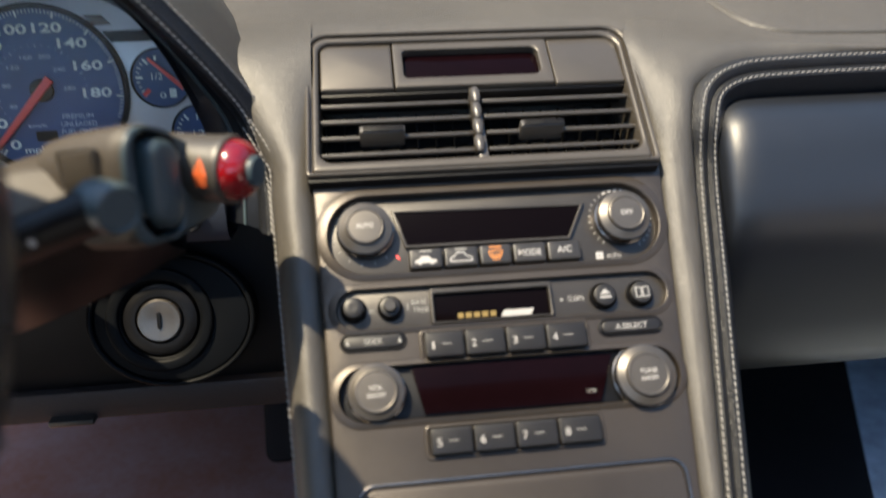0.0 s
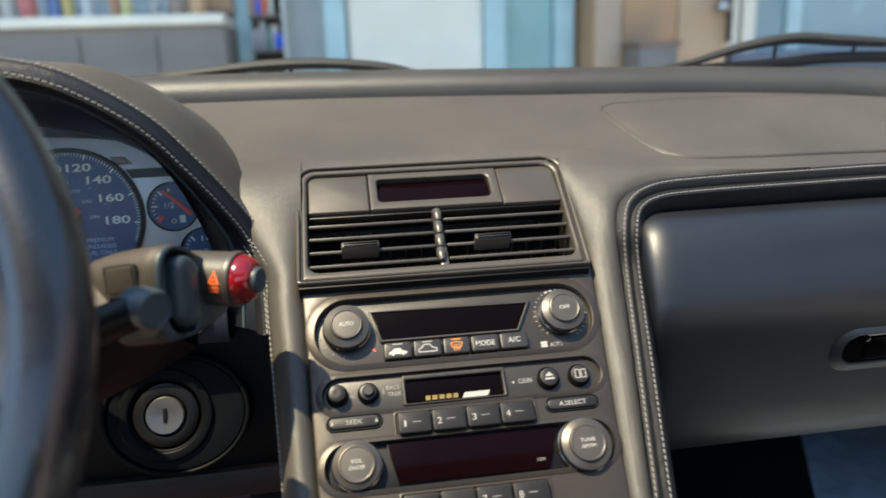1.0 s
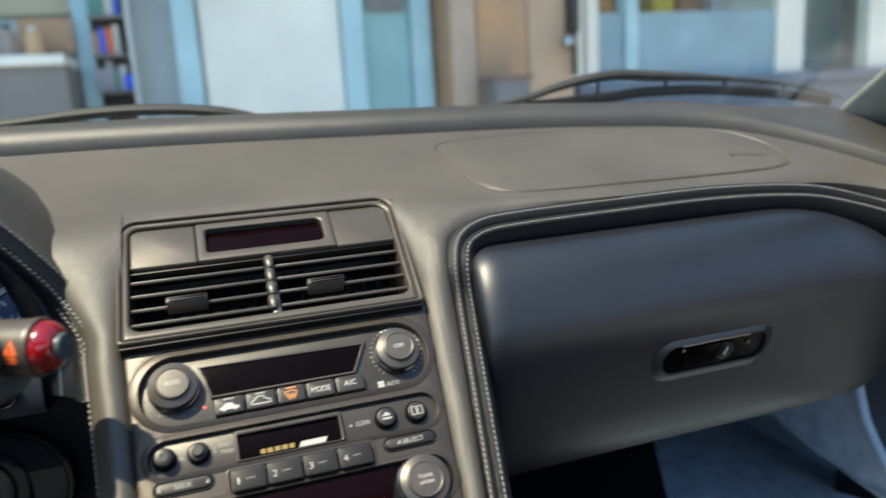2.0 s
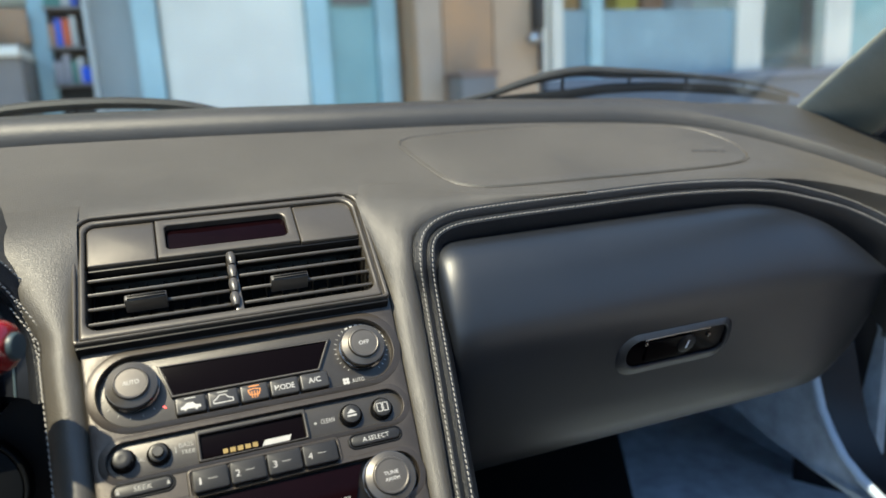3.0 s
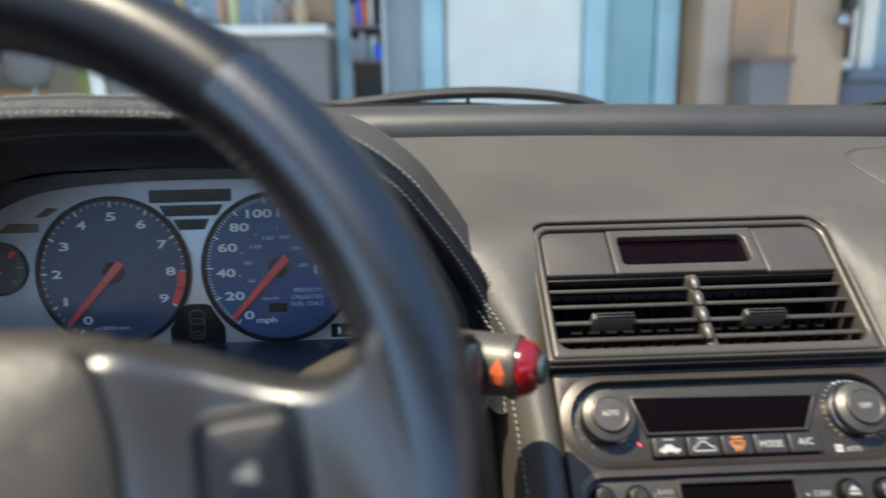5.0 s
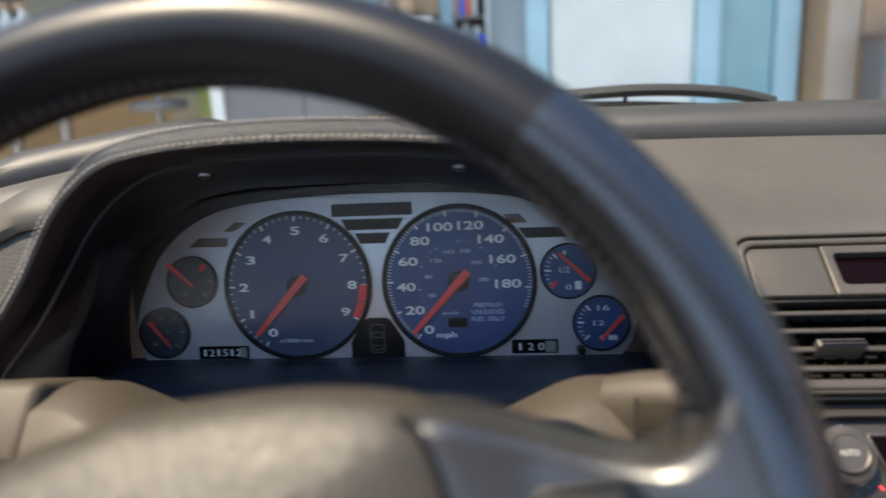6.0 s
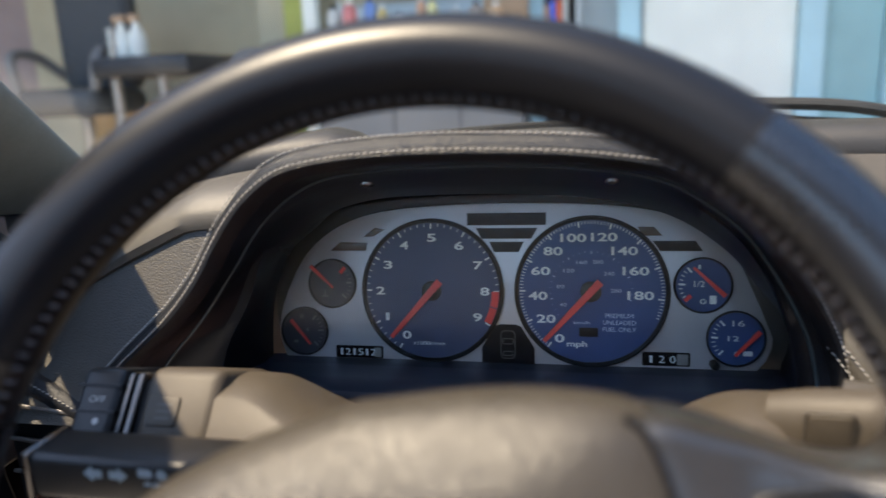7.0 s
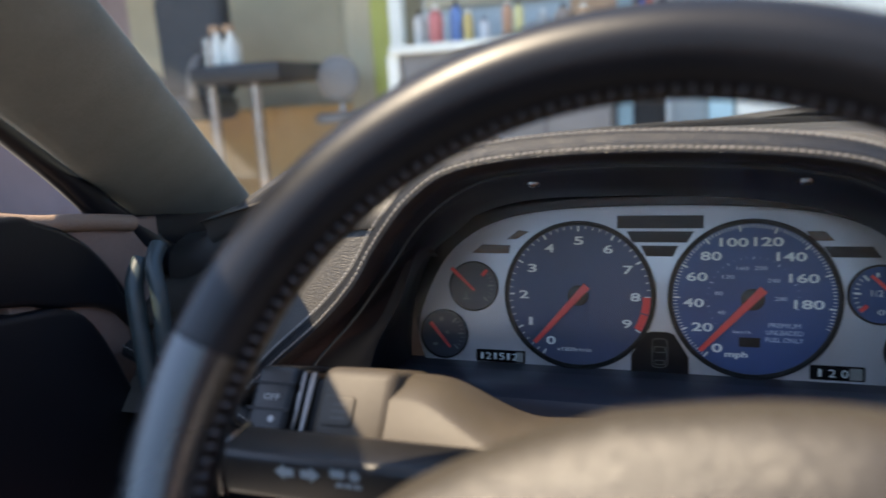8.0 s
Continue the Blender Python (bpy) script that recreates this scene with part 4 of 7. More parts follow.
for k in range(5):
    b = part("button", plate(con_rect(bx[k] + 0.5, 41.0, bx[k + 1] - 0.5, 52.0, 1.6, 4), -0.004, 0.0030, 0.0012), BUTTON_BRONZE, climate, "square push button")
    xm = (bx[k] + bx[k + 1]) / 2000
    if k == 3:
        pr = words("MODE", xm, -0.0468, 0.0031, 0.0036, 0.0124, bold=0.010)
    elif k == 4:
        pr = words("A/C", xm, -0.0462, 0.0031, 0.0036, 0.0080, bold=0.014)
    elif k == 2:
        pr = bmesh.new()
        fan = [(xm - 0.0038, -0.0450), (xm - 0.0026, -0.0482), (xm + 0.0026, -0.0482), (xm + 0.0038, -0.0450), (xm, -0.0443)]
        for a, c in zip(fan, fan[1:] + fan[:1]):
            bar(*a, *c, 0.0006, 0.0031, pr)
        for q in (-0.0017, 0.0, 0.0017):
            bar(xm + q, -0.0458, xm + q * 0.9, -0.0502, 0.0006, 0.0031, pr)
    else:
        pr = bmesh.new()
        car = [(xm - 0.0058, -0.0492), (xm + 0.0058, -0.0492), (xm + 0.0056, -0.0472), (xm + 0.0030, -0.0466), (xm + 0.0014, -0.0444), (xm - 0.0022, -0.0444), (xm - 0.0040, -0.0466), (xm - 0.0058, -0.0474)]
        if k == 0:
            flat([(q, lerp(-0.0492, w, 0.82)) for q, w in car], 0.0031, pr)
            for q in (-0.0032, 0.0032):
                flat(disc(xm + q, -0.0493, 0.0009, 10), 0.00312, pr)
        else:
            for a, c in zip(car, car[1:] + car[:1]):
                bar(*a, *c, 0.0007, 0.0031, pr)
    part("symbol", pr, (PRINT_MID, PRINT_MID, AMBER, PRINT_MID, PRINT_MID)[k], b, smooth=False)
    if k < 3:
        part("indicator", bar(xm - 0.0032, -0.0426, xm + 0.0032, -0.0426, 0.0008, 0.0031, bmesh.new()), AMBER if k == 2 else PRINT_DIM, b, smooth=False)
bm = words("AUTO", 0.0640, -0.0500, -0.0024, 0.0028, 0.0082)
for k in range(4):
    a = radians(45 + 90 * k)
    flat(disc(0.0560 + 0.0015 * math.cos(a), -0.0495 + 0.0015 * math.sin(a), 0.0012, 10), -0.0024, bm)
part("fan_symbol", bm, PRINT_MID, climate, "white fan symbol and lettering", smooth=False)

# ---- cassette radio ----
radio = thing("car_radio", "cassette radio with eight preset buttons and two silver knobs", "car radio", M_UNIT)
o2, i2 = WELLS[1], con_rect(-88, 61.2, 88, 82.4, 10.4, 8)
part("surround", crater(o2, i2, LEVEL - 0.004, 0.0018, -0.0018), PANEL, radio, "rounded bronze surround")
part("plate", plate(con_rect(-88.6, 61, 88.6, 82.6, 10, 8), -0.006, -0.0016, 0.0004), PLATE, radio)
slot = part("cassette_slot", rim(con_rect(-39.5, 63.0, 25.5, 82.0, 1.0, 3), con_rect(-37.6, 66.0, 23.6, 80.8, 0.8, 3), -0.006, 0.0018, 0.0008, -0.008), PLATE, radio, "cassette slot")
part("slot_door", plate(con_rect(-38, 65.6, 24, 81.2, 0.8, 3), -0.012, -0.0008, 0.0003), SCREEN, slot, "black cassette flap")
bm = bmesh.new()
for k, (x0, x1) in enumerate(((-26.0, -22.6), (-22.0, -18.2), (-17.6, -13.8), (-13.2, -9.4), (-8.8, -5.2))):
    bar(x0 / 1000 + 0.0006, -0.0780, x1 / 1000, -0.0780, 0.0028, -0.0005, bm)
part("maker_mark", bm, GOLD, slot, "gold maker's mark, drawn plain", smooth=False)
part("maker_mark", flat([(-0.0028, -0.0800), (0.0134, -0.0800), (0.0152, -0.0766), (-0.0008, -0.0766)], -0.0005), PRINT_MID, slot, "white maker's mark, drawn plain", smooth=False)
part("slot_line", bar(-0.003, -0.0812, 0.020, -0.0812, 0.0005, -0.0005, bmesh.new()), PRINT_DIM, slot, smooth=False)


def push(parent, x, v, r, h, mat, label=""):
    m = Matrix.Translation((x / 1000, -v / 1000, 0))
    r, h = r / 1000, h / 1000
    b = part("round_button", lathe([(r, -0.004), (r, h * 0.7), (r * 0.93, h * 0.93), (r * 0.80, h), (r * 0.3, h * 0.97)], 36, m), mat, parent, label)
    part("button_ring", lathe([(r * 1.22, -0.003), (r * 1.22, 0.0002), (r * 1.12, 0.0010), (r * 1.03, 0.0002), (r * 1.02, -0.002)], 36, m), BLACK, b)
    return b


push(radio, -79.4, 71.4, 5.6, 6.5, BUTTON, "small black balance knob")
b = push(radio, -60.5, 71.6, 5.4, 4.0, BUTTON, "stacked tone knob")
part("tone_cap", lathe([(0.0034, 0.002), (0.0034, 0.006), (0.0028, 0.0068), (0.0010, 0.0068)], 28, Matrix.Translation((-0.0605, -0.0716, 0))), BUTTON_BRONZE, b)
bm = words("BAL", -0.0705, -0.0725, -0.0012, 0.0022, 0.0050)
words("BASS", -0.0452, -0.0690, -0.0012, 0.0026, 0.0080, bm)
words("TREB", -0.0445, -0.0732, -0.0012, 0.0026, 0.0080, bm)
bar(-0.0512, -0.0690, -0.0512, -0.0730, 0.0005, -0.0012, bm)
part("lettering", bm, PRINT_DIM, radio, "grey tone lettering", smooth=False)
part("lettering", words("CLEAN", 0.0385, -0.0728, -0.0012, 0.0030, 0.0088), PRINT_MID, radio, smooth=False)
part("indicator", flat(disc(0.0308, -0.0732, 0.0009, 12), -0.0012), PRINT_DIM, radio, smooth=False)
for x, sym in ((53.4, 0), (73.6, 1)):
    b = push(radio, x, 73.0, 6.0, 3.8, BUTTON, "round push button")
    bm = bmesh.new()
    if sym == 0:
        flat([(x / 1000 - 0.0030, -0.0728), (x / 1000 + 0.0030, -0.0728), (x / 1000, -0.0700)], 0.0040, bm)
        bar(x / 1000 - 0.0030, -0.0744, x / 1000 + 0.0030, -0.0744, 0.0012, 0.0040, bm)
    else:
        for q in (-1, 1):
            for a, c in (((0.0004, -0.0026), (0.0034, -0.0026)), ((0.0034, -0.0026), (0.0034, 0.0026)), ((0.0034, 0.0026), (0.0004, 0.0026)), ((0.0004, 0.0026), (0.0004, -0.0026))):
                bar(x / 1000 + q * a[0], -0.073 + a[1], x / 1000 + q * c[0], -0.073 + c[1], 0.0006, 0.0040, bm)
    part("symbol", bm, PRINT_MID, b, smooth=False)
for x0, x1, v0, v1, txt in ((-86.5, -53.5, 84.6, 93.4, "SEEK"), (48.0, 82.0, 86.2, 94.8, "A.SELECT")):
    b = part("bar_button", plate(con_rect(x0 + 1, v0 + 0.8, x1 - 1, v1 - 0.8, 3.4, 6), -0.003, 0.0026, 0.0010), BUTTON, radio, "long rounded push button")
    part("button_ring", rim(con_rect(x0 - 0.6, v0 - 0.6, x1 + 0.6, v1 + 0.6, 4.8, 6), con_rect(x0 + 0.8, v0 + 0.8, x1 - 0.8, v1 - 0.8, 3.6, 6), -0.006, 0.0016, 0.0009), BLACK, b)
    bm = words(txt, (x0 + x1) / 2000, -(v0 + v1) / 2000, 0.0027, 0.0030, 0.0098 if txt == "SEEK" else 0.0172)
    if txt == "SEEK":
        for q in (-1, 1):
            flat([((x0 + x1) / 2000 + q * 0.0122, -(v0 + v1) / 2000 - 0.0012), ((x0 + x1) / 2000 + q * 0.0142, -(v0 + v1) / 2000 - 0.0012), ((x0 + x1) / 2000 + q * 0.0132, -(v0 + v1) / 2000 + 0.0014)], 0.0027, bm)
    part("lettering", bm, PRINT_DIM if txt == "SEEK" else PRINT_MID, b, smooth=False)
o3, i3 = WELLS[2], con_rect(-88.5, 102, 86.5, 128.8, 13, 9)
part("lower_surround", crater(o3, i3, LEVEL - 0.004, 0.0020, -0.0036), PANEL, radio, "rounded bronze surround")
part("lower_plate", plate(con_rect(-89, 101.6, 87, 129.2, 13, 9), -0.006, -0.0034, 0.0004), BLACK, radio)
part("tuner_display", plate(mm((-52, -103.2), (-46.5, -126.8), (44, -127.6), (53, -104.0)), -0.004, -0.0010, 0.0003), SCREEN_RED, radio, "blank dark red tuner display")
part("model_mark", words("2700", 0.0395, -0.1218, -0.0008, 0.0018, 0.0050), PRINT_DIM, radio, smooth=False)
knob(radio, -70.2, 114.4, 14.4, 11.6, 10.5, "VOL", "ON/OFF")
knob(radio, 67.4, 116.8, 16.0, 12.0, 12.5, "TUNE", "AM/FM")
for row, v0, v1 in ((0, 86.4, 100.0), (1, 134.0, 147.4)):
    xs = (-44.6, -23.8, -2.6, 18.4, 40.2) if row == 0 else (-45.6, -24.2, -3.2, 18.2, 40.6)
    frm = part("button_frame", rim(con_rect(xs[0] - 2.4, v0 - 1.8, xs[4] + 2.4, v1 + 1.8, 3, 4), con_rect(xs[0] - 0.2, v0 + 0.2, xs[4] + 0.2, v1 - 0.2, 1.5, 4), -0.006, 0.0016, 0.0009), PANEL, radio, "raised frame of the preset row")
    for k in range(4):
        b = part("preset_button", plate(con_rect(xs[k] + 0.35, v0 + 0.3, xs[k + 1] - 0.35, v1 - 0.3, 1.6, 4), -0.003, 0.0052, 0.0010), BUTTON, radio, "black preset button")
        bm = words(str(row * 4 + k + 1), xs[k] / 1000 + 0.0046, -(v0 + v1) / 2000 - 0.0006, 0.0054, 0.0040, 0.0026 if row * 4 + k else 0.0011)
        part("numeral", bm, PRINT_MID, b, smooth=False)
        part("small_print", bar(xs[k] / 1000 + 0.0090, -(v0 + v1) / 2000, xs[k] / 1000 + 0.0140, -(v0 + v1) / 2000, 0.0004, 0.0054, bmesh.new()), PRINT_DIM, b, smooth=False)

# ---- instrument cluster ----
cluster = thing("instrument_cluster", "silver-faced instrument cluster with blue dials and red needles", "instrument cluster", M_CLU)
face = spline([Vector((x / 1000, y / 1000, 0)) for x, y in ((-172, -46), (-178, -25), (-172, 2), (-153, 36), (-122, 58), (-78, 68), (0, 71), (78, 68), (122, 57), (153, 33), (172, -2), (176, -25), (168, -42), (150, -50), (60, -51), (-60, -51), (-150, -51), (-168, -49), (-172, -46))], 97)[:-1]
face = [(p.x, p.y) for p in face][::-1]
part("faceplate", plate(face, -0.004, 0.0, 0.0006), FACEPLATE, cluster, "brushed silver faceplate")
part("backing", plate(rrect(-0.182, -0.060, 0.176, 0.078, 0.05), -0.020, -0.004, 0.001), BLACK, cluster, "black backing round the faceplate")


def dial(x, y, r, mat, name, label):
    x, y, r = x / 1000, y / 1000, r / 1000
    g = part(name, lathe([(r * 1.0, -0.003), (r * 1.0, 0.0016)][:2] + [(r * 0.2, 0.0016)], 64, Matrix.Translation((x, y, 0))), mat, cluster, label)
    w = min(0.0028, r * 0.06)
    part("dial_ring", lathe([(r + w, 0.0), (r + w, 0.0030), (r + w * 0.5, 0.0038), (r - w * 0.1, 0.0026), (r - w * 0.2, 0.0012)], 64, Matrix.Translation((x, y, 0))), BLACK, g, "black dial ring")
    return g


def marks(x, y, r0, r1, a0, a1, n, every, w, z=0.00195):
    bm = bmesh.new()
    for k in range(n + 1):
        a = radians(lerp(a0, a1, k / n))
        q = r0 if k % every == 0 else lerp(r0, r1, 0.45)
        ww = (w if k % every == 0 else w * 0.45) / 1000
        bar((x + q * math.cos(a)) / 1000, (y + q * math.sin(a)) / 1000, (x + r1 * math.cos(a)) / 1000, (y + r1 * math.sin(a)) / 1000, ww, z, bm)
    return bm


def needle(parent, x, y, ang, length, tail, w, hub):
    m = Matrix.Translation((x / 1000, y / 1000, 0.0034)) @ pose(0, 0, 0, 0, 0, ang)
    nd = part("needle", plate([(-tail / 1000, -w / 1600), (length / 1000, -w / 3000), (length / 1000, w / 3000), (-tail / 1000, w / 1600)], 0.0, 0.0013, 0.0003), NEEDLE, parent, "red needle")
    nd.matrix_basis = m
    if hub:
        part("hub", lathe([(hub / 1000, 0.0), (hub / 1000, 0.0030), (hub * 0.8 / 1000, 0.0040), (hub * 0.2 / 1000, 0.0041)], 32, Matrix.Translation((x / 1000, y / 1000, 0.0))), PLATE, parent, "dark grey needle hub")


tx, ty, sx_, sy_ = -57.0, 7.8, 56.8, 8.6
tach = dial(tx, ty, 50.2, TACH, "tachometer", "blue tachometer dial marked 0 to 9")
part("ticks", marks(tx, ty, 45.5, 49.2, 240, -30, 45, 5, 1.1), PRINT, tach, smooth=False)
bm = bmesh.new()
TACH_AT = ((-76.2, -25.1), (-90.8, -11.7), (-95.7, 7.6), (-89.7, 26.8), (-77.2, 41.2), (-56.6, 46.7), (-36.4, 40.9), (-22.7, 26.6), (-17.8, 7.8), (-23.3, -11.1))
for k, (x, y) in enumerate(TACH_AT):
    words(str(k), x / 1000, y / 1000, 0.0019, 0.0058, 0.0067 if k != 1 else 0.0028, bm, bold=0.022)
words("x1000r/min", -0.0597, -0.0309, 0.0019, 0.0028, 0.0240, bm)
part("numerals", bm, PRINT, tach, "white numerals", smooth=False)
bm = bmesh.new()
for a0, a1 in ((0, -14), (-15, -29)):
    for k in range(8):
        p, q = radians(lerp(a0, a1, k / 8)), radians(lerp(a0, a1, (k + 1) / 8))
        flat([((tx + r * math.cos(t)) / 1000, (ty + r * math.sin(t)) / 1000) for r, t in ((44.2, p), (44.2, q), (49.4, q), (49.4, p))], 0.00225, bm)
part("red_zone", bm, RED_ZONE, tach, "red zone from 8 to 9", smooth=False)
needle(tach, tx, ty, 228.5, 46, 9.5, 4.4, 7.2)
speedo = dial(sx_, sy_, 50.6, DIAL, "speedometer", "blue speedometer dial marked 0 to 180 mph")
part("ticks", marks(sx_, sy_, 45.5, 49.6, 233, -22, 96, 10, 1.1), PRINT, speedo, smooth=False)
bm = bmesh.new()
MPH_AT = ((35.2, -24.8), (25.8, -11.0), (20.1, 5.3), (22.1, 23.0), (30.8, 37.0), (44.8, 46.3), (65.8, 46.8), (79.5, 37.2), (87.1, 23.3), (90.4, 6.3))
for k, (x, y) in enumerate(MPH_AT):
    words(str(20 * k), x / 1000, y / 1000, 0.0019, 0.0058, (0.0068, 0.0134, 0.0178)[len(str(20 * k)) - 1], bm, bold=0.022)
words("mph", 0.0472, -0.0291, 0.0019, 0.0040, 0.0140, bm, bold=0.02)
part("numerals", bm, PRINT, speedo, "white mph numerals", smooth=False)
bm = bmesh.new()
for k, x, y in ((40, 37.7, -0.8), (80, 35.9, 12.1), (120, 41.7, 23.3), (160, 50.5, 29.2), (200, 61.5, 29.5), (240, 69.2, 21.4), (280, 73.7, 9.5)):
    words(str(k), x / 1000, y / 1000, 0.0019, 0.0026, 0.0074 if k > 99 else 0.0050, bm)
for j, line in enumerate(("PREMIUM", "UNLEADED", "FUEL ONLY")):
    words(line, 0.0762, (-8.1 - 4.8 * j) / 1000, 0.0019, 0.0032, (0.0190, 0.0222, 0.0226)[j], bm)
words("km/h", 0.0506, -0.0133, 0.0019, 0.0022, 0.0110, bm)
part("fine_print", bm, PRINT_BLUE, speedo, "pale blue kilometre scale and fuel note", smooth=False)
part("fine_ticks", marks(sx_, sy_, 26.5, 28.5, 225, -12, 28, 4, 0.5), PRINT_BLUE, speedo, smooth=False)
part("cruise_lamp", plate(rrect(0.0488, -0.0232, 0.0618, -0.0168, 0.0006), 0.001, 0.0021, 0.0002), LAMP_DARK, speedo, "unlit lamp window")
needle(speedo, sx_, sy_, 227.5, 48, 9.5, 4.4, 7.2)
for x, y, r, mat, nm, lab, na, nl, nt, off in ((-133.8, 12.4, 17.6, DIAL_SHADED, "temperature_gauge", "temperature gauge, its dial darkened for shade", 317, 14, 20, (-6, 4)), (-157.0, -24.2, 17.6, DIAL_SHADED, "oil_gauge", "oil pressure gauge, its dial darkened for shade", 310, 14, 16, (-1, -2)),
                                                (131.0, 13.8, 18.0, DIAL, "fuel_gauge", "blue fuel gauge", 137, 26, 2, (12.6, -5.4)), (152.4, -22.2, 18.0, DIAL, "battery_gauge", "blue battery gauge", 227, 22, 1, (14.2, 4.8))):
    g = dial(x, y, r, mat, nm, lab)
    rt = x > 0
    # print on the left gauges is dimmed with the shade there
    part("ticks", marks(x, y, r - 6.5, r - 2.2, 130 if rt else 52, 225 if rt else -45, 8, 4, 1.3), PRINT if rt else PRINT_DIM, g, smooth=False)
    bm = bmesh.new()
    if nm == "fuel_gauge":
        words("1/2", (x - 2.5) / 1000, (y + 1.0) / 1000, 0.0019, 0.0042, 0.0068, bm)
        words("0", (x + 0.0) / 1000, (y - 11.0) / 1000, 0.0019, 0.0036, 0.0040, bm)
        flat(rrect((x + 4.2) / 1000, (y - 12.6) / 1000, (x + 8.6) / 1000, (y - 6.8) / 1000, 0.0006, 2), 0.0019, bm)
        words("1", (x - 2.4) / 1000, (y + 12.6) / 1000, 0.0019, 0.0030, 0.0016, bm)
    elif nm == "battery_gauge":
        words("16", (x + 1.5) / 1000, (y + 10.5) / 1000, 0.0019, 0.0040, 0.0078, bm)
        words("12", (x - 1.6) / 1000, (y + 0.2) / 1000, 0.0019, 0.0036, 0.0072, bm)
        words("8", (x + 0.5) / 1000, (y - 10.2) / 1000, 0.0019, 0.0034, 0.0034, bm)
        flat(rrect((x + 4.5) / 1000, (y - 11.6) / 1000, (x + 10.5) / 1000, (y - 8.2) / 1000, 0.0004, 2), 0.0019, bm)
    elif nm == "oil_gauge":
        words("8", (x - 2.0) / 1000, (y + 11.2) / 1000, 0.0019, 0.0034, 0.0032, bm)
        words("4", (x + 2.2) / 1000, (y + 1.2) / 1000, 0.0019, 0.0034, 0.0032, bm)
        flat(disc((x - 7) / 1000, (y - 8) / 1000, 0.0022, 12, 0.0012), 0.0019, bm)
    else:
        bar((x - 8.5) / 1000, (y - 9.5) / 1000, (x - 3) / 1000, (y - 9.5) / 1000, 0.0008, 0.0019, bm)
        bar((x - 5.7) / 1000, (y - 4.5) / 1000, (x - 5.7) / 1000, (y - 9.5) / 1000, 0.0008, 0.0019, bm)
    part("numerals", bm, PRINT if rt else PRINT_DIM, g, smooth=False)
    if nm in ("fuel_gauge", "temperature_gauge"):
        a = radians(222 if rt else 50)
        part("red_mark", bar((x + 10.5 * math.cos(a)) / 1000, (y + 10.5 * math.sin(a)) / 1000, (x + 16 * math.cos(a)) / 1000, (y + 16 * math.sin(a)) / 1000, 0.0026, 0.0021, bmesh.new()), RED_ZONE, g, smooth=False)
    needle(g, x + off[0], y + off[1], na, nl if rt else 10, nt if rt else 14, 2.6 if rt else 2.2, 0)
for pts, mat, lab in ((((-30.5, 64.2), (-30.5, 55.4), (26, 55.4), (26, 64.2)), LAMP_DARK, ""), (((-24, 53.4), (-20, 45.8), (15.5, 45.8), (20, 53.4)), LAMP_DARK, ""), (((-14.6, 43.6), (-11, 36.2), (6.6, 36.2), (10.2, 43.6)), LAMP_DARK, ""),
                      (((-109, 47.2), (-101, 47.6), (-92, 53), (-100, 54)), LAMP_AMBER, ""), (((-135, 37), (-107, 37), (-106, 43), (-127, 43.5)), LAMP_AMBER, ""), (((88, 53.8), (92, 47.4), (104.5, 47.6), (99, 53.6)), LAMP_AMBER, ""), (((98, 44), (103, 37), (131, 37), (126, 44)), LAMP_DARK, "")):
    part("warning_lamp", plate(mm(*pts), -0.001, 0.0009, 0.0004), mat, cluster, "unlit warning lamp window")
for x0, x1, y0, y1, txt, nm in ((-132.4, -95.2, -43.8, -34.6, "121512", "odometer"), (91.6, 123.4, -42.6, -33.0, "120", "trip_meter")):
    w = part(nm, plate(rrect(x0 / 1000, y0 / 1000, x1 / 1000, y1 / 1000, 0.0012), -0.001, 0.0010, 0.0004), SCREEN, cluster, "mechanical number drums in a black window")
    bm, n = bmesh.new(), len(txt)
    pitch = (x1 - x0 - 3.0) / (n + 1 if n == 3 else n + 0.9)
    for k, ch in enumerate(txt):
        words(ch, (x0 + 2.6 + pitch * (k + 0.45)) / 1000, (y0 + y1) / 2000, 0.0012, 0.0052, 0.0040 if ch != "1" else 0.0018, bm)
    part("digits", bm, PRINT, w, smooth=False)
    part("tenths_drum", flat(rrect((x1 - 1.6 - pitch) / 1000, (y0 + 1) / 1000, (x1 - 1.4) / 1000, (y1 - 1) / 1000, 0.0004, 2), 0.0012), PRINT_MID, w, "pale tenths drum", smooth=False)
dc = part("door_display", plate(mm((-20.5, -47), (17.5, -47), (17.5, -33), (8, -17.5), (4, -16), (-7, -16), (-11, -17.5), (-20.5, -33)), -0.001, 0.0010, 0.0004), SCREEN, cluster, "black panel with a car outline")
bm = bmesh.new()
car = rrect(-0.0065, -0.0405, 0.0035, -0.0205, 0.0028, 4)
for o in (car, rrect(-0.0052, -0.0300, 0.0022, -0.0262, 0.001, 3), rrect(-0.0048, -0.0385, 0.0018, -0.0355, 0.001, 3)):
    for a, b in zip(o, o[1:] + o[:1]):
        if (Vector(a) - Vector(b)).length > 1e-5:
            bar(*a, *b, 0.0004, 0.0012, bm)
part("car_outline", bm, PRINT_DIM, dc, smooth=False)
def tilted(bm):
    """Leans the lens so that its top comes towards the driver."""
    for v in bm.verts:
        v.co.z += 0.22 * (v.co.y + 0.05)
    return bm


part("reset_knob", lathe([(0.0030, 0.0), (0.0030, 0.008), (0.0022, 0.0105), (0.0006, 0.011)], 20, Matrix.Translation((0.1385, -0.0400, 0))), BLACK, cluster, "trip reset stalk")
part("clear_lens", tilted(plate(inset(face, -0.006), 0.0120, 0.0126, 0.0003)), LENS_GLASS, cluster, "clear instrument lens").visible_shadow = False

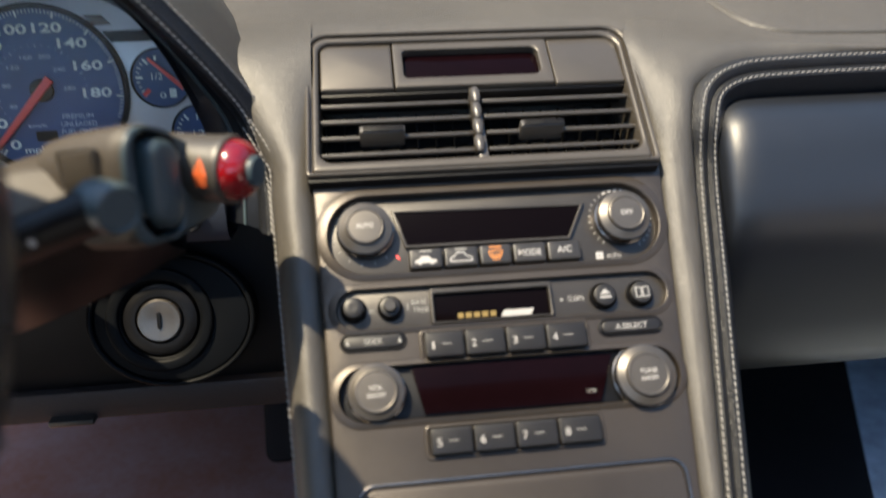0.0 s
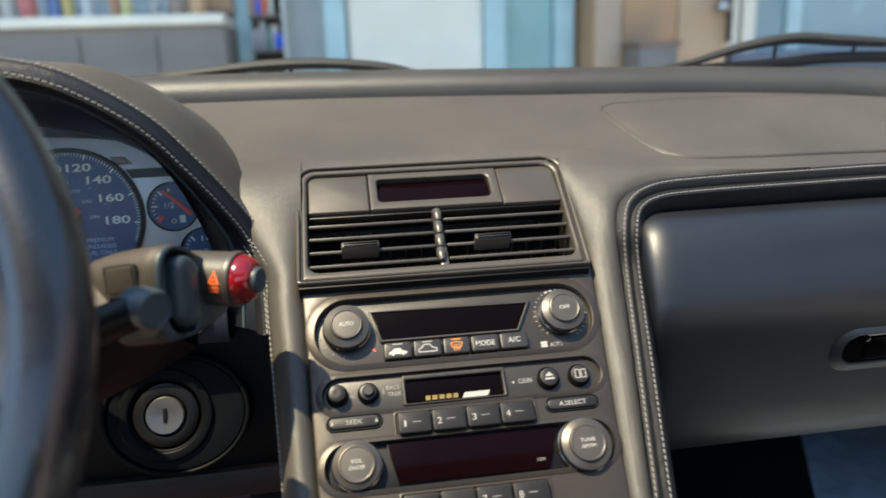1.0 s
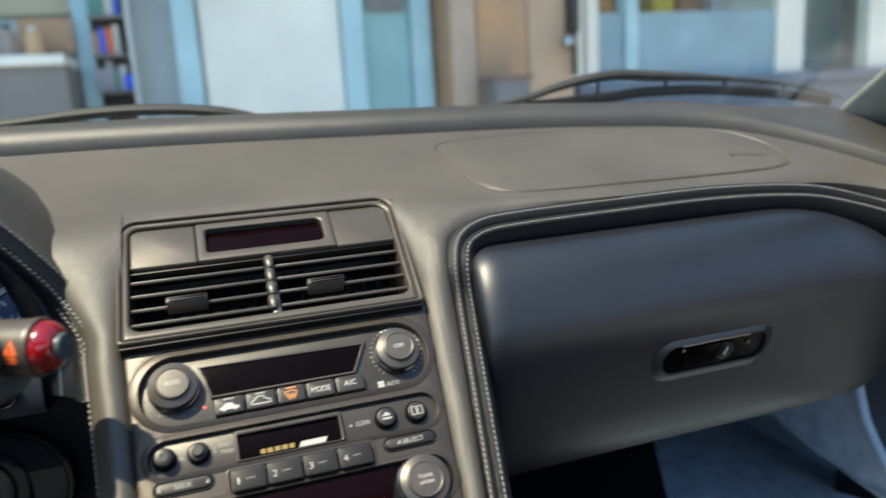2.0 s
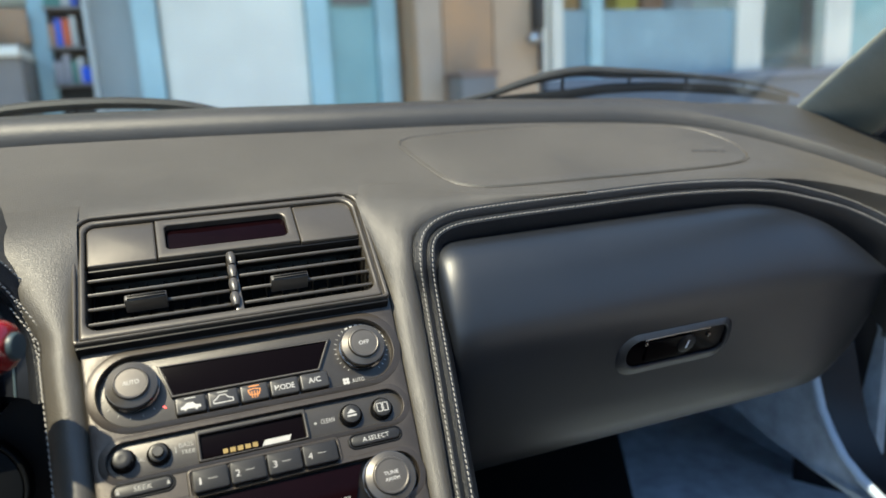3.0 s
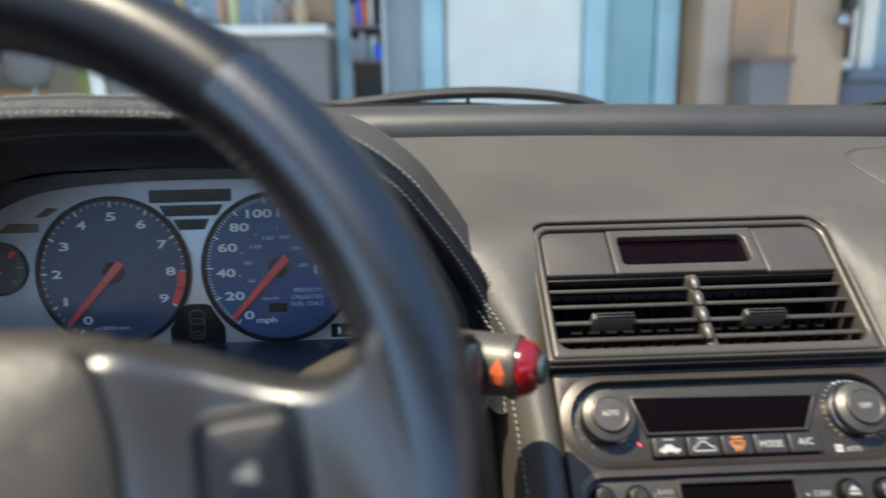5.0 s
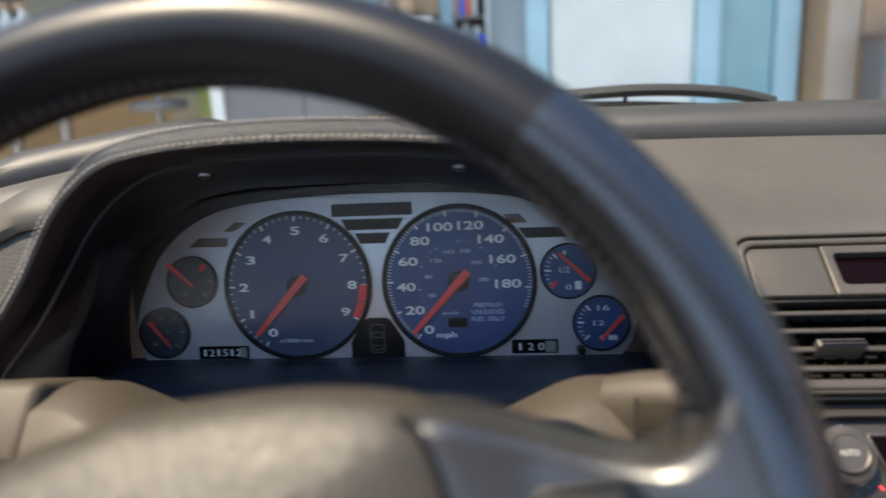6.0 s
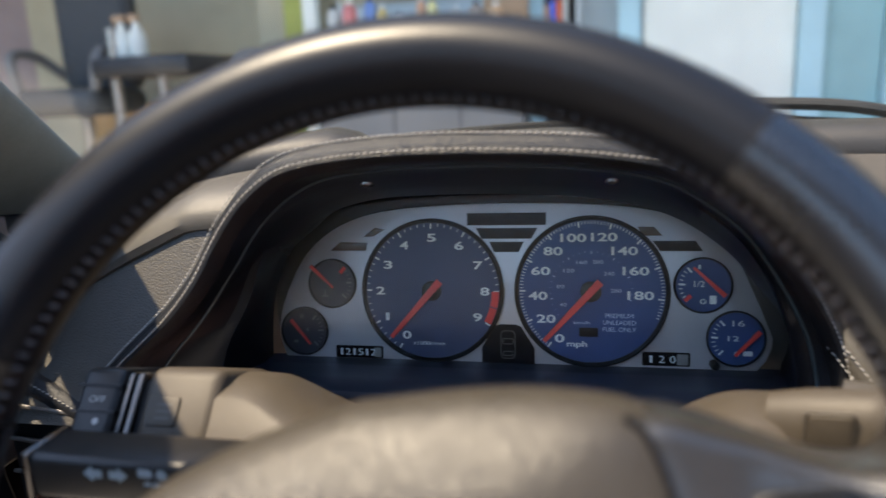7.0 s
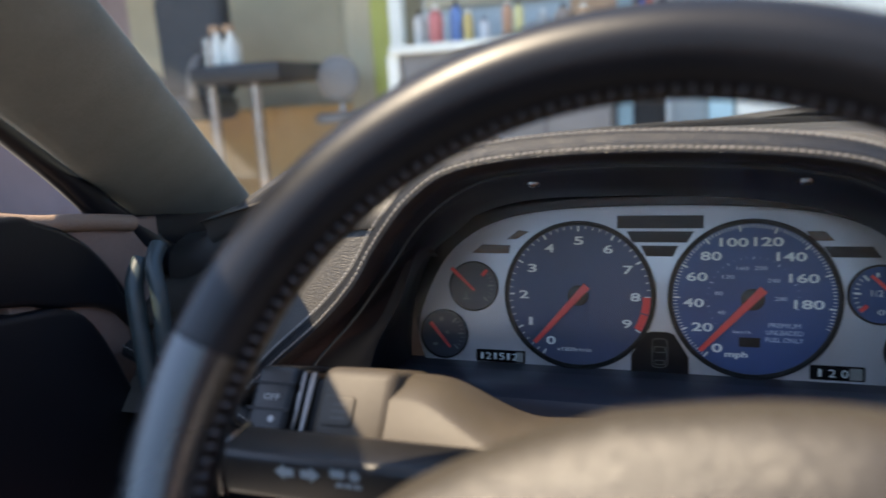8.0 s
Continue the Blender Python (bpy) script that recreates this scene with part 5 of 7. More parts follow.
# ---- steering wheel ----
wheel = thing("steering_wheel", "black leather steering wheel with a padded hub and stitched rim", "steering wheel", M_WHEEL @ Matrix.Rotation(radians(14.5), 4, "Z"))
RW, RR, RD = 0.1572, 0.0149, 0.0165


def rim_piece(a0, a1, n, swell=0.0):
    rows = []
    for i in range(n + 1):
        a = radians(lerp(a0, a1, i / n))
        k = 1.0 + swell
        row = []
        for j in range(20):
            b = 2 * math.pi * j / 20
            rr = RW + RR * k * math.cos(b)
            row.append((rr * math.cos(a), rr * math.sin(a), RD * k * math.sin(b)))
        rows.append(row)
    return lay_uv(grid(rows, close_cols=True), lambda c: (math.atan2(c.y, c.x) * RW if c.x > 0 else math.atan2(c.y, -c.x) * -RW, math.atan2(c.z, math.hypot(c.x, c.y) - RW) * RR))


part("rim_top", rim_piece(36.5, 143.5, 66), RIM_LEATHER, wheel, "smooth leather upper rim, worn shiny")
part("rim_grip", rim_piece(-45, 36.5, 52, 0.02), RIM_PERF, wheel, "perforated leather grip")
part("rim_grip", rim_piece(143.5, 225, 52, 0.02), RIM_PERF, wheel, "perforated leather grip")
part("rim_bottom", rim_piece(225, 315, 50), RIM_LEATHER, wheel, "smooth leather lower rim")
for a in (36.5, 143.5):
    part("rim_seam", rim_piece(a - 0.14, a + 0.14, 2, 0.028), RUBBER, wheel, "stitched seam across the rim")
bm = bmesh.new()
for k in range(190):
    a = 2 * math.pi * k / 190
    r = RW - RR * 1.0
    m = Matrix.Rotation(a, 4, "Z") @ Matrix.Translation((r, 0, 0.0035)) @ pose(0, 0, 0, 0, 20, 12)
    box(-0.0005, -0.0006, -0.0017, 0.0006, 0.0006, 0.0017, 0.0, m, bm)
tagged(part("stitching", bm, THREAD_DARK, wheel, "thick grey stitches inside the rim"), kind="stuff")

# hub pad
pad_o = spline([Vector((x / 1000, y / 1000, 0)) for x, y in ((0, 49), (36, 45), (62, 39), (80, 31), (86, 20), (87, -10), (80, -45), (62, -66), (0, -76), (-62, -66), (-80, -45), (-87, -10), (-86, 20), (-80, 31), (-62, 39), (-36, 45), (0, 49))], 81)[:-1]
rows = []
for f, z in ((0.985, -0.020), (1.0, -0.006), (0.995, 0.002), (0.965, 0.0085), (0.90, 0.0145), (0.78, 0.0195), (0.6, 0.0235), (0.4, 0.0260), (0.2, 0.0272), (0.02, 0.0276)):
    rows.append([(p.x * f, p.y * f, z) for p in pad_o])
part("hub_pad", grid(rows, close_cols=True), LEATHER_PAD, wheel, "domed leather airbag pad")
for s in (-1, 1):
    edge = [Vector((p.x * 0.91, p.y * 0.91, 0.0140)) for p in pad_o if s * p.x > 0.070 and -0.05 < p.y < 0.034]
    edge.sort(key=lambda p: p.y)
    part("pad_seam", tube(edge, 0.0013, 8), BLACK, wheel, "dark groove between pad and spoke")
# spokes
for s in (-1, 1):
    rows = []
    ups = spline([Vector((x / 1000, y / 1000, 0)) for x, y in ((74, 33), (84, 31), (96, 25), (108, 17.5), (120, 10.5), (130, 7), (137, 8), (142, 11), (146, 16), (150, 22))], 33)
    downs = spline([Vector((x / 1000, y / 1000, 0)) for x, y in ((74, -48), (84, -46.5), (96, -45), (108, -45), (120, -46), (130, -51), (137, -60), (143, -72), (148, -84))], 33)
    for up_, dn in zip(ups, downs):
        lift = 0.0085 + 0.0060 * (1 - ease((up_.x - 0.078) / 0.024)) + 0.0070 * ease((up_.x - 0.110) / 0.036)
        row = []
        for k in range(29):
            p = up_.lerp(dn, k / 28)
            d = clamp(min(p.y - dn.y, up_.y - p.y) / 0.0100)
            z = -0.014 + (lift + 0.014) * math.sqrt(max(0.0, 1 - (1 - d) ** 2))
            row.append((s * p.x, p.y, z))
        rows.append(row)
    sp = part("spoke", lay_uv(grid(rows), lambda c: (c.x, c.y)), SPOKE, wheel, "wide leather spoke")
    hb = [(s * 0.1095 + s * (x * math.cos(-0.12) - y * math.sin(-0.12)), -0.0135 + x * math.sin(-0.12) + y * math.cos(-0.12)) for x, y in rrect(-0.0150, -0.0165, 0.0150, 0.0165, 0.007, 6)]
    hb = hb if s > 0 else hb[::-1]
    ring = part("horn_button", plate(inset(hb, 0.0030), 0.004, 0.0112, 0.0022, dome=0.0012), SMOOTH_DARK, wheel, "dark horn button in the spoke")
    part("button_ring", rim(hb, inset(hb, 0.0028), 0.004, 0.0112, 0.0016), SMOOTH_DARK, ring)
    bm = bmesh.new()
    x = s * 0.109
    for bell in ([(-4.0, -1.2), (-2.4, -1.2), (2.2, -3.6), (2.2, 3.6), (-2.4, 1.2), (-4.0, 1.2)], [(2.6, -3.4), (3.6, -2.6), (3.6, 2.6), (2.6, 3.4)]):
        flat([(x + q * 0.00072, -0.0138 + w * 0.00072) for q, w in bell], 0.0128, bm)
    part("horn_symbol", bm, PRINT_FAINT, ring, smooth=False)
part("hub_boss", lathe([(0.040, -0.085), (0.042, -0.030), (0.040, -0.016), (0.03, -0.014)], 40), SMOOTH_DARK, wheel, "black hub boss")

# ---- steering column shroud with its switches ----
column = thing("steering_column", "dark bronze steering column shroud with switch pods either side", "steering column")


def pod_half(s):
    """The swept saddle that rises from the column to a square pod; s: side."""
    cx = -0.245
    rows = []
    for i in range(41):
        f = i / 40
        x = lerp(0.0, 0.165, f)
        top = 0.764 + 0.0215 * ease((x - 0.066) / 0.056)
        low = 0.688 + 0.0534 * (max(0.0, x - 0.02) / 0.155) ** 2
        near = lerp(0.250, 0.272, f)
        far = lerp(0.42, 0.325, ease(f / 0.7))
        rows.append([(cx + s * x, yy, zz) for yy, zz in ((far, low), (far, lerp(low, top, 0.5)), (far - 0.002, top - 0.008), (far - 0.010, top), (lerp(far, near, 0.5), top + 0.001), (near + 0.024, top), (near + 0.016, top - 0.0016), (near + 0.010, top - 0.0040), (near + 0.005, top - 0.0075), (near + 0.0015, top - 0.0112), (near, top - 0.0140), (near, max(low, 0.750)), (near + 0.010, max(low, 0.743)), (lerp(near, far, 0.55), lerp(0.742, low, 0.6)))])
    return grid([r[1:12] for r in rows]), grid([r[11:] + r[:2] for r in rows])


def leaned(bm):
    """Leans a body of the column with the wheel: its front back, its top down towards the dash."""
    for v in bm.verts:
        v.co.y += 0.62 * (v.co.z - 0.747)
        v.co.z -= 0.42 * (v.co.y - 0.287)
    return bm


def printed(ob, y):
    """Sets a flat print upright on a leaned front at that depth."""
    ob.data.transform(Matrix(((1, 0, 0, 0), (0, 0, -1, y), (0, 1, 0, 0), (0, 0, 0, 1))))
    for v in ob.data.vertices:
        v.co.y += 0.62 * (v.co.z - 0.747)
        v.co.z -= 0.42 * (v.co.y - 0.287)
    return ob


for side in (-1, 1):
    over, under = pod_half(side)
    part("saddle", leaned(over), POD, column, "bronze plastic saddle")
    # the shade under the column is put in as black
    part("shaded_cowl", leaned(under), BLACK, column, "underside of the column, blackened for its shade")
TO_FRONT = lambda y: Matrix(((1, 0, 0, 0), (0, 0, -1, y), (0, 1, 0, 0), (0, 0, 0, 1)))
# driver's left: square pod with an engraved switch and the lighting knob
lp = part("left_pod", leaned(box(-0.4150, 0.266, 0.742, -0.3740, 0.320, 0.7875, 0.006, seg=3)), POD, column, "bronze pod with an engraved switch")
printed(part("engraved_switch", plate(rrect(-0.4100, 0.7570, -0.3930, 0.7725, 0.0025), 0.0, 0.0012, 0.0006), POD, lp), 0.2660)
bm = bmesh.new()
for k in range(3):
    bar(-0.4045, 0.7610 + 0.0035 * k, -0.3965, 0.7610 + 0.0035 * k, 0.0010, 0.0014, bm)
printed(part("engraved_lines", bm, BARREL, lp, smooth=False), 0.2660)
for x0, x1 in ((-0.4215, -0.4180), (-0.4265, -0.4235)):
    part("bright_collar", leaned(box(x0, 0.267, 0.740, x1, 0.318, 0.784, 0.0015)), KNOB_SIDE, lp, "bright collar ring")
part("collar_core", leaned(box(-0.4280, 0.271, 0.744, -0.4150, 0.314, 0.780, 0.002)), BLACK, lp)
lk = part("lighting_knob", leaned(box(-0.4520, 0.266, 0.742, -0.4285, 0.318, 0.786, 0.004, seg=3)), BUTTON, column, "black lighting knob")
for k, zz in enumerate((0.7625, 0.7765)):
    part("knob_groove", leaned(box(-0.4525, 0.2655, zz - 0.0007, -0.4280, 0.30, zz + 0.0007)), BLACK, lk)
bm = words("OFF", -0.4395, 0.7690, 0.0004, 0.0036, 0.0090)
flat(disc(-0.4370, 0.7575, 0.0018, 16), 0.0004, bm)
flat(disc(-0.4370, 0.7500, 0.0026, 16), 0.0004, bm)
printed(part("markings", bm, PRINT_MID, lk, smooth=False), 0.2659)

# driver's right: wiper pod, dark blue-grey end caps
END = axes((-0.0730, 0.2930, 0.7640), (0.375, 0.927, 0), (0, 0, 1), (0.927, -0.375, 0))      # the pod's slanting end
SAG = Matrix(((1, 0, 0, 0), (0, 1, 0, 0), (0, -0.42, 1, 0.42 * 0.287), (0, 0, 0, 1)))
end_o = spline([Vector((x / 1000, y / 1000, 0)) for x, y in ((-30.0, -14), (-29, -23), (-24, -27.5), (-10, -25), (6, -20), (24, -12.5), (33, -4), (34, 8), (28, 17), (13, 22.2), (1.9, 24.4), (-8, 26), (-17, 25.4), (-24, 20.5), (-28.5, 12), (-30, 0), (-30.0, -14))], 37)[:-1]
end_o = [(p.x, p.y) for p in end_o]


def sheared(outline):
    return [(x + 0.12 * y, y) for x, y in outline]


rows = []
for d, out in ((-0.0005, 0.0012), (-0.0022, 0.0), (-0.008, 0.0), (-0.018, 0.0002), (-0.030, 0.0008), (-0.044, 0.0030)):
    rows.append([(x, y, d) for x, y in (inset(end_o, out) if out else end_o)])
rp = part("right_pod", grid(rows, close_cols=True), POD, column, "bronze pod with an engraved switch")
rp.data.transform(SAG @ END)
FRONT = SAG @ END @ axes((-0.0302, 0.0065, -0.0190), (0, 0, 1), (0, 1, 0), (-1, 0, 0))      # the pod's face towards the driver
sw = part("engraved_switch", plate(rrect(-0.0085, -0.0065, 0.0075, 0.0075, 0.0015), -0.002, 0.0010, 0.0008), POD, rp)
sw.data.transform(FRONT)
part("switch_groove", rim(rrect(-0.0098, -0.0078, 0.0088, 0.0088, 0.002), rrect(-0.0088, -0.0068, 0.0078, 0.0078, 0.0016), -0.002, 0.0006, 0.0003), BARREL, sw).data.transform(FRONT)
well = sheared(rrect(-0.0230, -0.0222, 0.0030, 0.0232, 0.0105, 8))
ring = part("side_ring", rim(inset(end_o, 0.0008), well, -0.004, 0.0010, 0.0018, -0.009), GREY_CAP, column, "blue-grey end face of the pod")
ring.data.transform(SAG @ END)
part("ring_back", plate(inset(well, -0.001), -0.0100, -0.0085, 0.0005), BLACK, column).data.transform(SAG @ END)
part("side_rocker", plate(sheared(rrect(-0.0192, -0.0190, 0.0004, 0.0204, 0.0088, 8)), -0.010, 0.0050, 0.0045, dome=0.0012), GREY_CAP, column, "oblong blue-grey rocker").data.transform(SAG @ END)

# ---- stalks ----
signal = thing("turn_signal_stalk", "black turn signal stalk with white arrows behind the wheel", "turn signal stalk")
part("lever", box(-0.4360, 0.226, 0.7500, -0.300, 0.252, 0.7715, 0.004, seg=3), BUTTON, signal, "flat black lever")
# Bright metal end piece stands for the highlight on the lever's tip.
part("lever_highlight", box(-0.4375, 0.225, 0.7490, -0.4330, 0.253, 0.7725, 0.002), KNOB_SIDE, signal)
part("lever_root", box(-0.315, 0.236, 0.7520, -0.270, 0.275, 0.7695, 0.006), POD, signal)
bm = bmesh.new()
for cx, s in ((-0.4135, -1), (-0.3990, 1)):
    flat([(cx + s * 0.0062, 0.7602), (cx + s * 0.0005, 0.7652), (cx + s * 0.0005, 0.7628), (cx - s * 0.0052, 0.7628), (cx - s * 0.0052, 0.7576), (cx + s * 0.0005, 0.7576), (cx + s * 0.0005, 0.7552)], 0.0004, bm)
flat(rrect(-0.3865, 0.7600, -0.3780, 0.7652, 0.001, 2), 0.0004, bm)
flat(disc(-0.3725, 0.7622, 0.0032, 16), 0.0004, bm)
for k in range(3):
    bar(-0.3835 + 0.0052 * k, 0.7560, -0.3795 + 0.0052 * k, 0.7560, 0.0026, 0.0004, bm)
for v in bm.verts:                                       # set near the lever's upper edge
    v.co.x, v.co.y = -0.396 + (v.co.x + 0.40625) * 0.79, 0.7650 + (v.co.y - 0.7602) * 0.75
part("printed_legend", bm, material("pale_print", (0.20, 0.25, 0.28), 0.5), signal, "pale arrow and lamp print", smooth=False).matrix_basis = TO_FRONT(0.2259)

wiper_stalk = thing("wiper_stalk", "black wiper stalk with a round blue-grey end cap", "wiper stalk")
part("lever", tube(spline([Vector((-0.200, 0.268, 0.732)), Vector((-0.150, 0.260, 0.7445)), Vector((-0.112, 0.252, 0.7600)), Vector((-0.088, 0.2475, 0.7695))], 16), 0.0090, 18), BLACK, wiper_stalk, "black lever")
part("end_cap", lathe([(0.0090, -0.010), (0.0098, -0.005), (0.0098, 0.004), (0.0088, 0.0066), (0.0078, 0.0070), (0.0072, 0.0063), (0.003, 0.0063)], 32, pose(-0.0845, 0.2470, 0.7700, 0, 90, -40)), GREY_CAP, wiper_stalk, "round blue-grey end cap")
bm = bmesh.new()
for k in range(4):
    flat(disc(-0.140 + 0.0095 * k, 0.7530 + 0.0036 * k - 0.0040 * (k % 2), 0.0017, 12), 0.0004, bm)
part("symbols", bm, PRINT_MID, wiper_stalk, "white wiper symbols", smooth=False).matrix_basis = TO_FRONT(0.2420)

hazard = thing("hazard_switch", "hazard switch with a ruby red button on a bronze barrel", "hazard switch", pose(-0.0628, 0.3088, 0.7650, 0, 90, -22))
part("barrel", lathe([(0.0150, -0.022), (0.0150, 0.0105), (0.0156, 0.0112), (0.0156, 0.0132), (0.0150, 0.0142), (0.0134, 0.0144)], 44), BARREL, hazard, "dark bronze barrel")
lens_b = part("button", lathe([(0.0132, 0.012), (0.0137, 0.0148), (0.0133, 0.0175), (0.0116, 0.0210), (0.0092, 0.0232), (0.0068, 0.0240)], 44), RED_LENS, hazard, "ruby red lens")
part("button_cap", lathe([(0.0072, 0.0225), (0.0072, 0.0250), (0.0064, 0.0262), (0.002, 0.0266)], 32), GREY_CAP, lens_b, "grey centre cap")
R0 = 0.0157


def on_barrel(pts, bm):
    """A printed face on the barrel: pairs of place along the axis and height round it."""
    bm.faces.new([bm.verts.new((R0 * math.cos(radians(-90) - h / R0), R0 * math.sin(radians(-90) - h / R0), z)) for z, h in pts])


bm = bmesh.new()
for quad in (((-0.0030, 0.0), (0.0090, 0.0), (0.0062, 0.0014), (-0.0002, 0.0014)), ((0.0090, 0.0), (0.0030, 0.0082), (0.0030, 0.0054), (0.0062, 0.0014)), ((0.0030, 0.0082), (-0.0030, 0.0), (-0.0002, 0.0014), (0.0030, 0.0054)),
             ((0.0012, 0.0018), (0.0048, 0.0018), (0.0036, 0.0036), (0.0024, 0.0036)), ((-0.0022, -0.0022), (0.0082, -0.0022), (0.0082, -0.0008), (-0.0022, -0.0008)), ((-0.0018, -0.0044), (0.0078, -0.0044), (0.0078, -0.0029), (-0.0018, -0.0029))):
    on_barrel(quad, bm)
tri_ob = part("warning_triangle", bm, WARN, hazard, "orange warning triangle", smooth=False)
tri_ob.matrix_basis = Matrix.Translation((0, 0, 0.0048)) @ Matrix.Diagonal((1, 1, 0.60, 1)) @ Matrix.Rotation(radians(-4), 4, "Z")

# ---- ignition lock ----
ignition = thing("ignition_lock", "chrome ignition cylinder in a round black bezel under the column", "ignition lock", pose(-0.1265, 0.402, 0.641, 72, 0, 0))
DARK_GLOSS = material("satin_black", (0.0022, 0.0026, 0.0034), 0.5, scale=40, spec=0.10)
part("bezel", rim(disc(0.007, 0.0, 0.0480, 60, 0.0400), disc(0.0, 0.0, 0.0240, 60), -0.010, 0.0020, 0.0015, -0.006), DARK_GLOSS, ignition, "black bezel")
part("lower_lip", rim(disc(0.007, 0.0, 0.0515, 60, 0.0430), disc(0.007, 0.0, 0.0482, 60, 0.0400), -0.012, 0.0040, 0.0014), DARK_GLOSS, ignition, "satin black oval rim")
part("inner_ring", rim(disc(0.0, 0.0, 0.0330, 60), disc(0.0, 0.0, 0.0250, 60), -0.002, 0.0050, 0.0022), DARK_GLOSS, ignition)
part("collar", lathe([(0.0235, -0.006), (0.0225, 0.002), (0.019, 0.004), (0.0150, 0.0035), (0.0142, -0.002)], 48), BLACK, ignition)
cyl = part("cylinder", lathe([(0.0134, -0.004), (0.0134, 0.0042), (0.0126, 0.0052), (0.0085, 0.0050), (0.0030, 0.0040)], 48), LOCK, ignition, "worn steel key cylinder")
part("keyhole", plate(rrect(-0.0011, -0.0052, 0.0011, 0.0052, 0.0008, 3), 0.003, 0.0056, 0.0001), BLACK, cyl, "dark keyhole")
bm = bmesh.new()
for k, a in enumerate((62, 48, 35)):
    a = radians(a)
    bar(0.0295 * math.cos(a), 0.0295 * math.sin(a), 0.0302 * math.cos(a - 0.16), 0.0302 * math.sin(a - 0.16), 0.0022, 0.0046, bm)
part("position_marks", bm, PRINT_DIM, ignition, "worn position marks", smooth=False)

# ---- knee panel and driver's footwell ----
knee = thing("knee_panel", "dark knee panel under the dashboard around the ignition lock", "knee panel")
rows = []
for i in range(30):
    x = lerp(-0.62, -0.040, i / 29)
    rows.append([(x, y, z) for y, z in ((0.43, 0.705), (0.425, 0.68), (0.420, 0.64), (0.418, 0.60), (0.422, 0.575), (0.432, 0.562), (0.46, 0.560), (0.56, 0.580))])
part("panel", grid(rows), BLACK, knee)
part("lower_rail", box(-0.50, 0.414, 0.560, -0.045, 0.432, 0.584, 0.004), RAIL, knee, "brown-black lower rail")
part("bright_clip", box(-0.215, 0.407, 0.5610, -0.185, 0.420, 0.5660, 0.002), KNOB, knee, "bright metal clip")
part("panel_handle", tube(spline([Vector((-0.190, 0.414, 0.700)), Vector((-0.185, 0.408, 0.685)), Vector((-0.170, 0.405, 0.675)), Vector((-0.150, 0.405, 0.674))], 16), 0.0012, 8), BLACK, knee, "thin wire loop")

# ---- glovebox ----
def glove_rows():
    """The lid from side to side: rounded at the console, its top running down towards the door."""
    prof = [(0.455, 0.760), (0.420, 0.7645), (0.402, 0.7645), (0.390, 0.7620), (0.380, 0.7555), (0.369, 0.7410), (0.3605, 0.7245), (0.3550, 0.7110), (0.3530, 0.7000), (0.3540, 0.6890), (0.3580, 0.6740), (0.3665, 0.6480), (0.3760, 0.6180), (0.3860, 0.5900), (0.3980, 0.5700), (0.4130, 0.5600), (0.455, 0.5590)]
    rows = []
    for i in range(71):
        x = lerp(0.2185, 0.7350, (i / 70) ** 1.25)
        dl = clamp((x - 0.2185) / 0.020)
        k = 0.84 + 0.16 * math.sqrt(max(0.0, 1 - (1 - dl) ** 2))
        kt = k * max(0.06, 1 - 1.3 * clamp((x - 0.50) / 0.235) ** 2.2)
        kb = k * (1 - 0.5 * clamp((x - 0.62) / 0.115) ** 2)
        rows.append([(x, 0.43 + (y - 0.43) * (0.5 + 0.5 * k) + 0.035 * clamp((x - 0.58) / 0.155) ** 2, 0.68 + (z - 0.68) * (kt if z > 0.68 else kb)) for y, z in prof])
    return rows


glove = thing("glovebox", "dark grey glovebox with a rounded lid under the passenger dash", "glovebox")
gr = glove_rows()
bm = grid(gr)
for e in (0, -1):
    n = len(gr[0])
    vs = [v for v in bm.verts]
    loop = vs[:n] if e == 0 else vs[-n:]
    bm.faces.new(loop)
part("lid", bm, GLOVE, glove, "smooth rounded lid")
GH = axes((0.4205, 0.3618, 0.6600), (1, 0, 0), (0, -0.31, 0.951), (0, -0.951, -0.31))
hand_o = rrect(-0.0600, -0.0235, 0.0600, 0.0190, (0.021, 0.019, 0.014, 0.019), 8)
hand_i = rrect(-0.0515, -0.0130, 0.0510, 0.0145, (0.0135, 0.010, 0.009, 0.0125), 8)
hand = part("handle_recess", crater(hand_o, hand_i, -0.0012, 0.0024, 0.0004), GLOVE, glove, "recessed pull with a rounded rim")
hand.matrix_basis = GH
part("recess_floor", plate(inset(hand_i, -0.001), -0.004, 0.0006, 0.0001), SCREEN, hand, "glossy black floor of the pull")
part("latch", plate(rrect(-0.0320, -0.0100, 0.0110, 0.0110, 0.003, 4), 0.0, 0.0022, 0.0006), SCREEN, hand, "glossy black latch")
part("lock_cylinder", lathe([(0.0090, 0.0), (0.0090, 0.0026), (0.0078, 0.0034), (0.002, 0.0033)], 32, Matrix.Translation((0.0090, 0.0020, 0))), BLACK, hand, "small lock")
# White stroke, bright dots and edge line are modelled glints in the pull.
part("lock_glint", bar(0.0082, -0.0020, 0.0100, 0.0060, 0.0014, 0.0036, bmesh.new()), PRINT, hand, smooth=False)
for bx0, by0 in ((-0.0330, 0.0095), (0.0320, 0.0060)):
    part("glint_dot", lathe([(0.0022, 0.0), (0.0020, 0.0016), (0.0008, 0.0024)], 14, Matrix.Translation((bx0, by0, 0.0004))), KNOB_SIDE, hand, "small bright dot standing for a glint")
part("pull_edge_glint", tube([Vector((x, 0.0152 - 0.0006 * abs(x) / 0.05, 0.0030)) for x in np.linspace(-0.036, 0.030, 12)], 0.0006, 8, up=(0, 0, 1)), KNOB_SIDE, hand, "thin bright line for the glint on the edge")
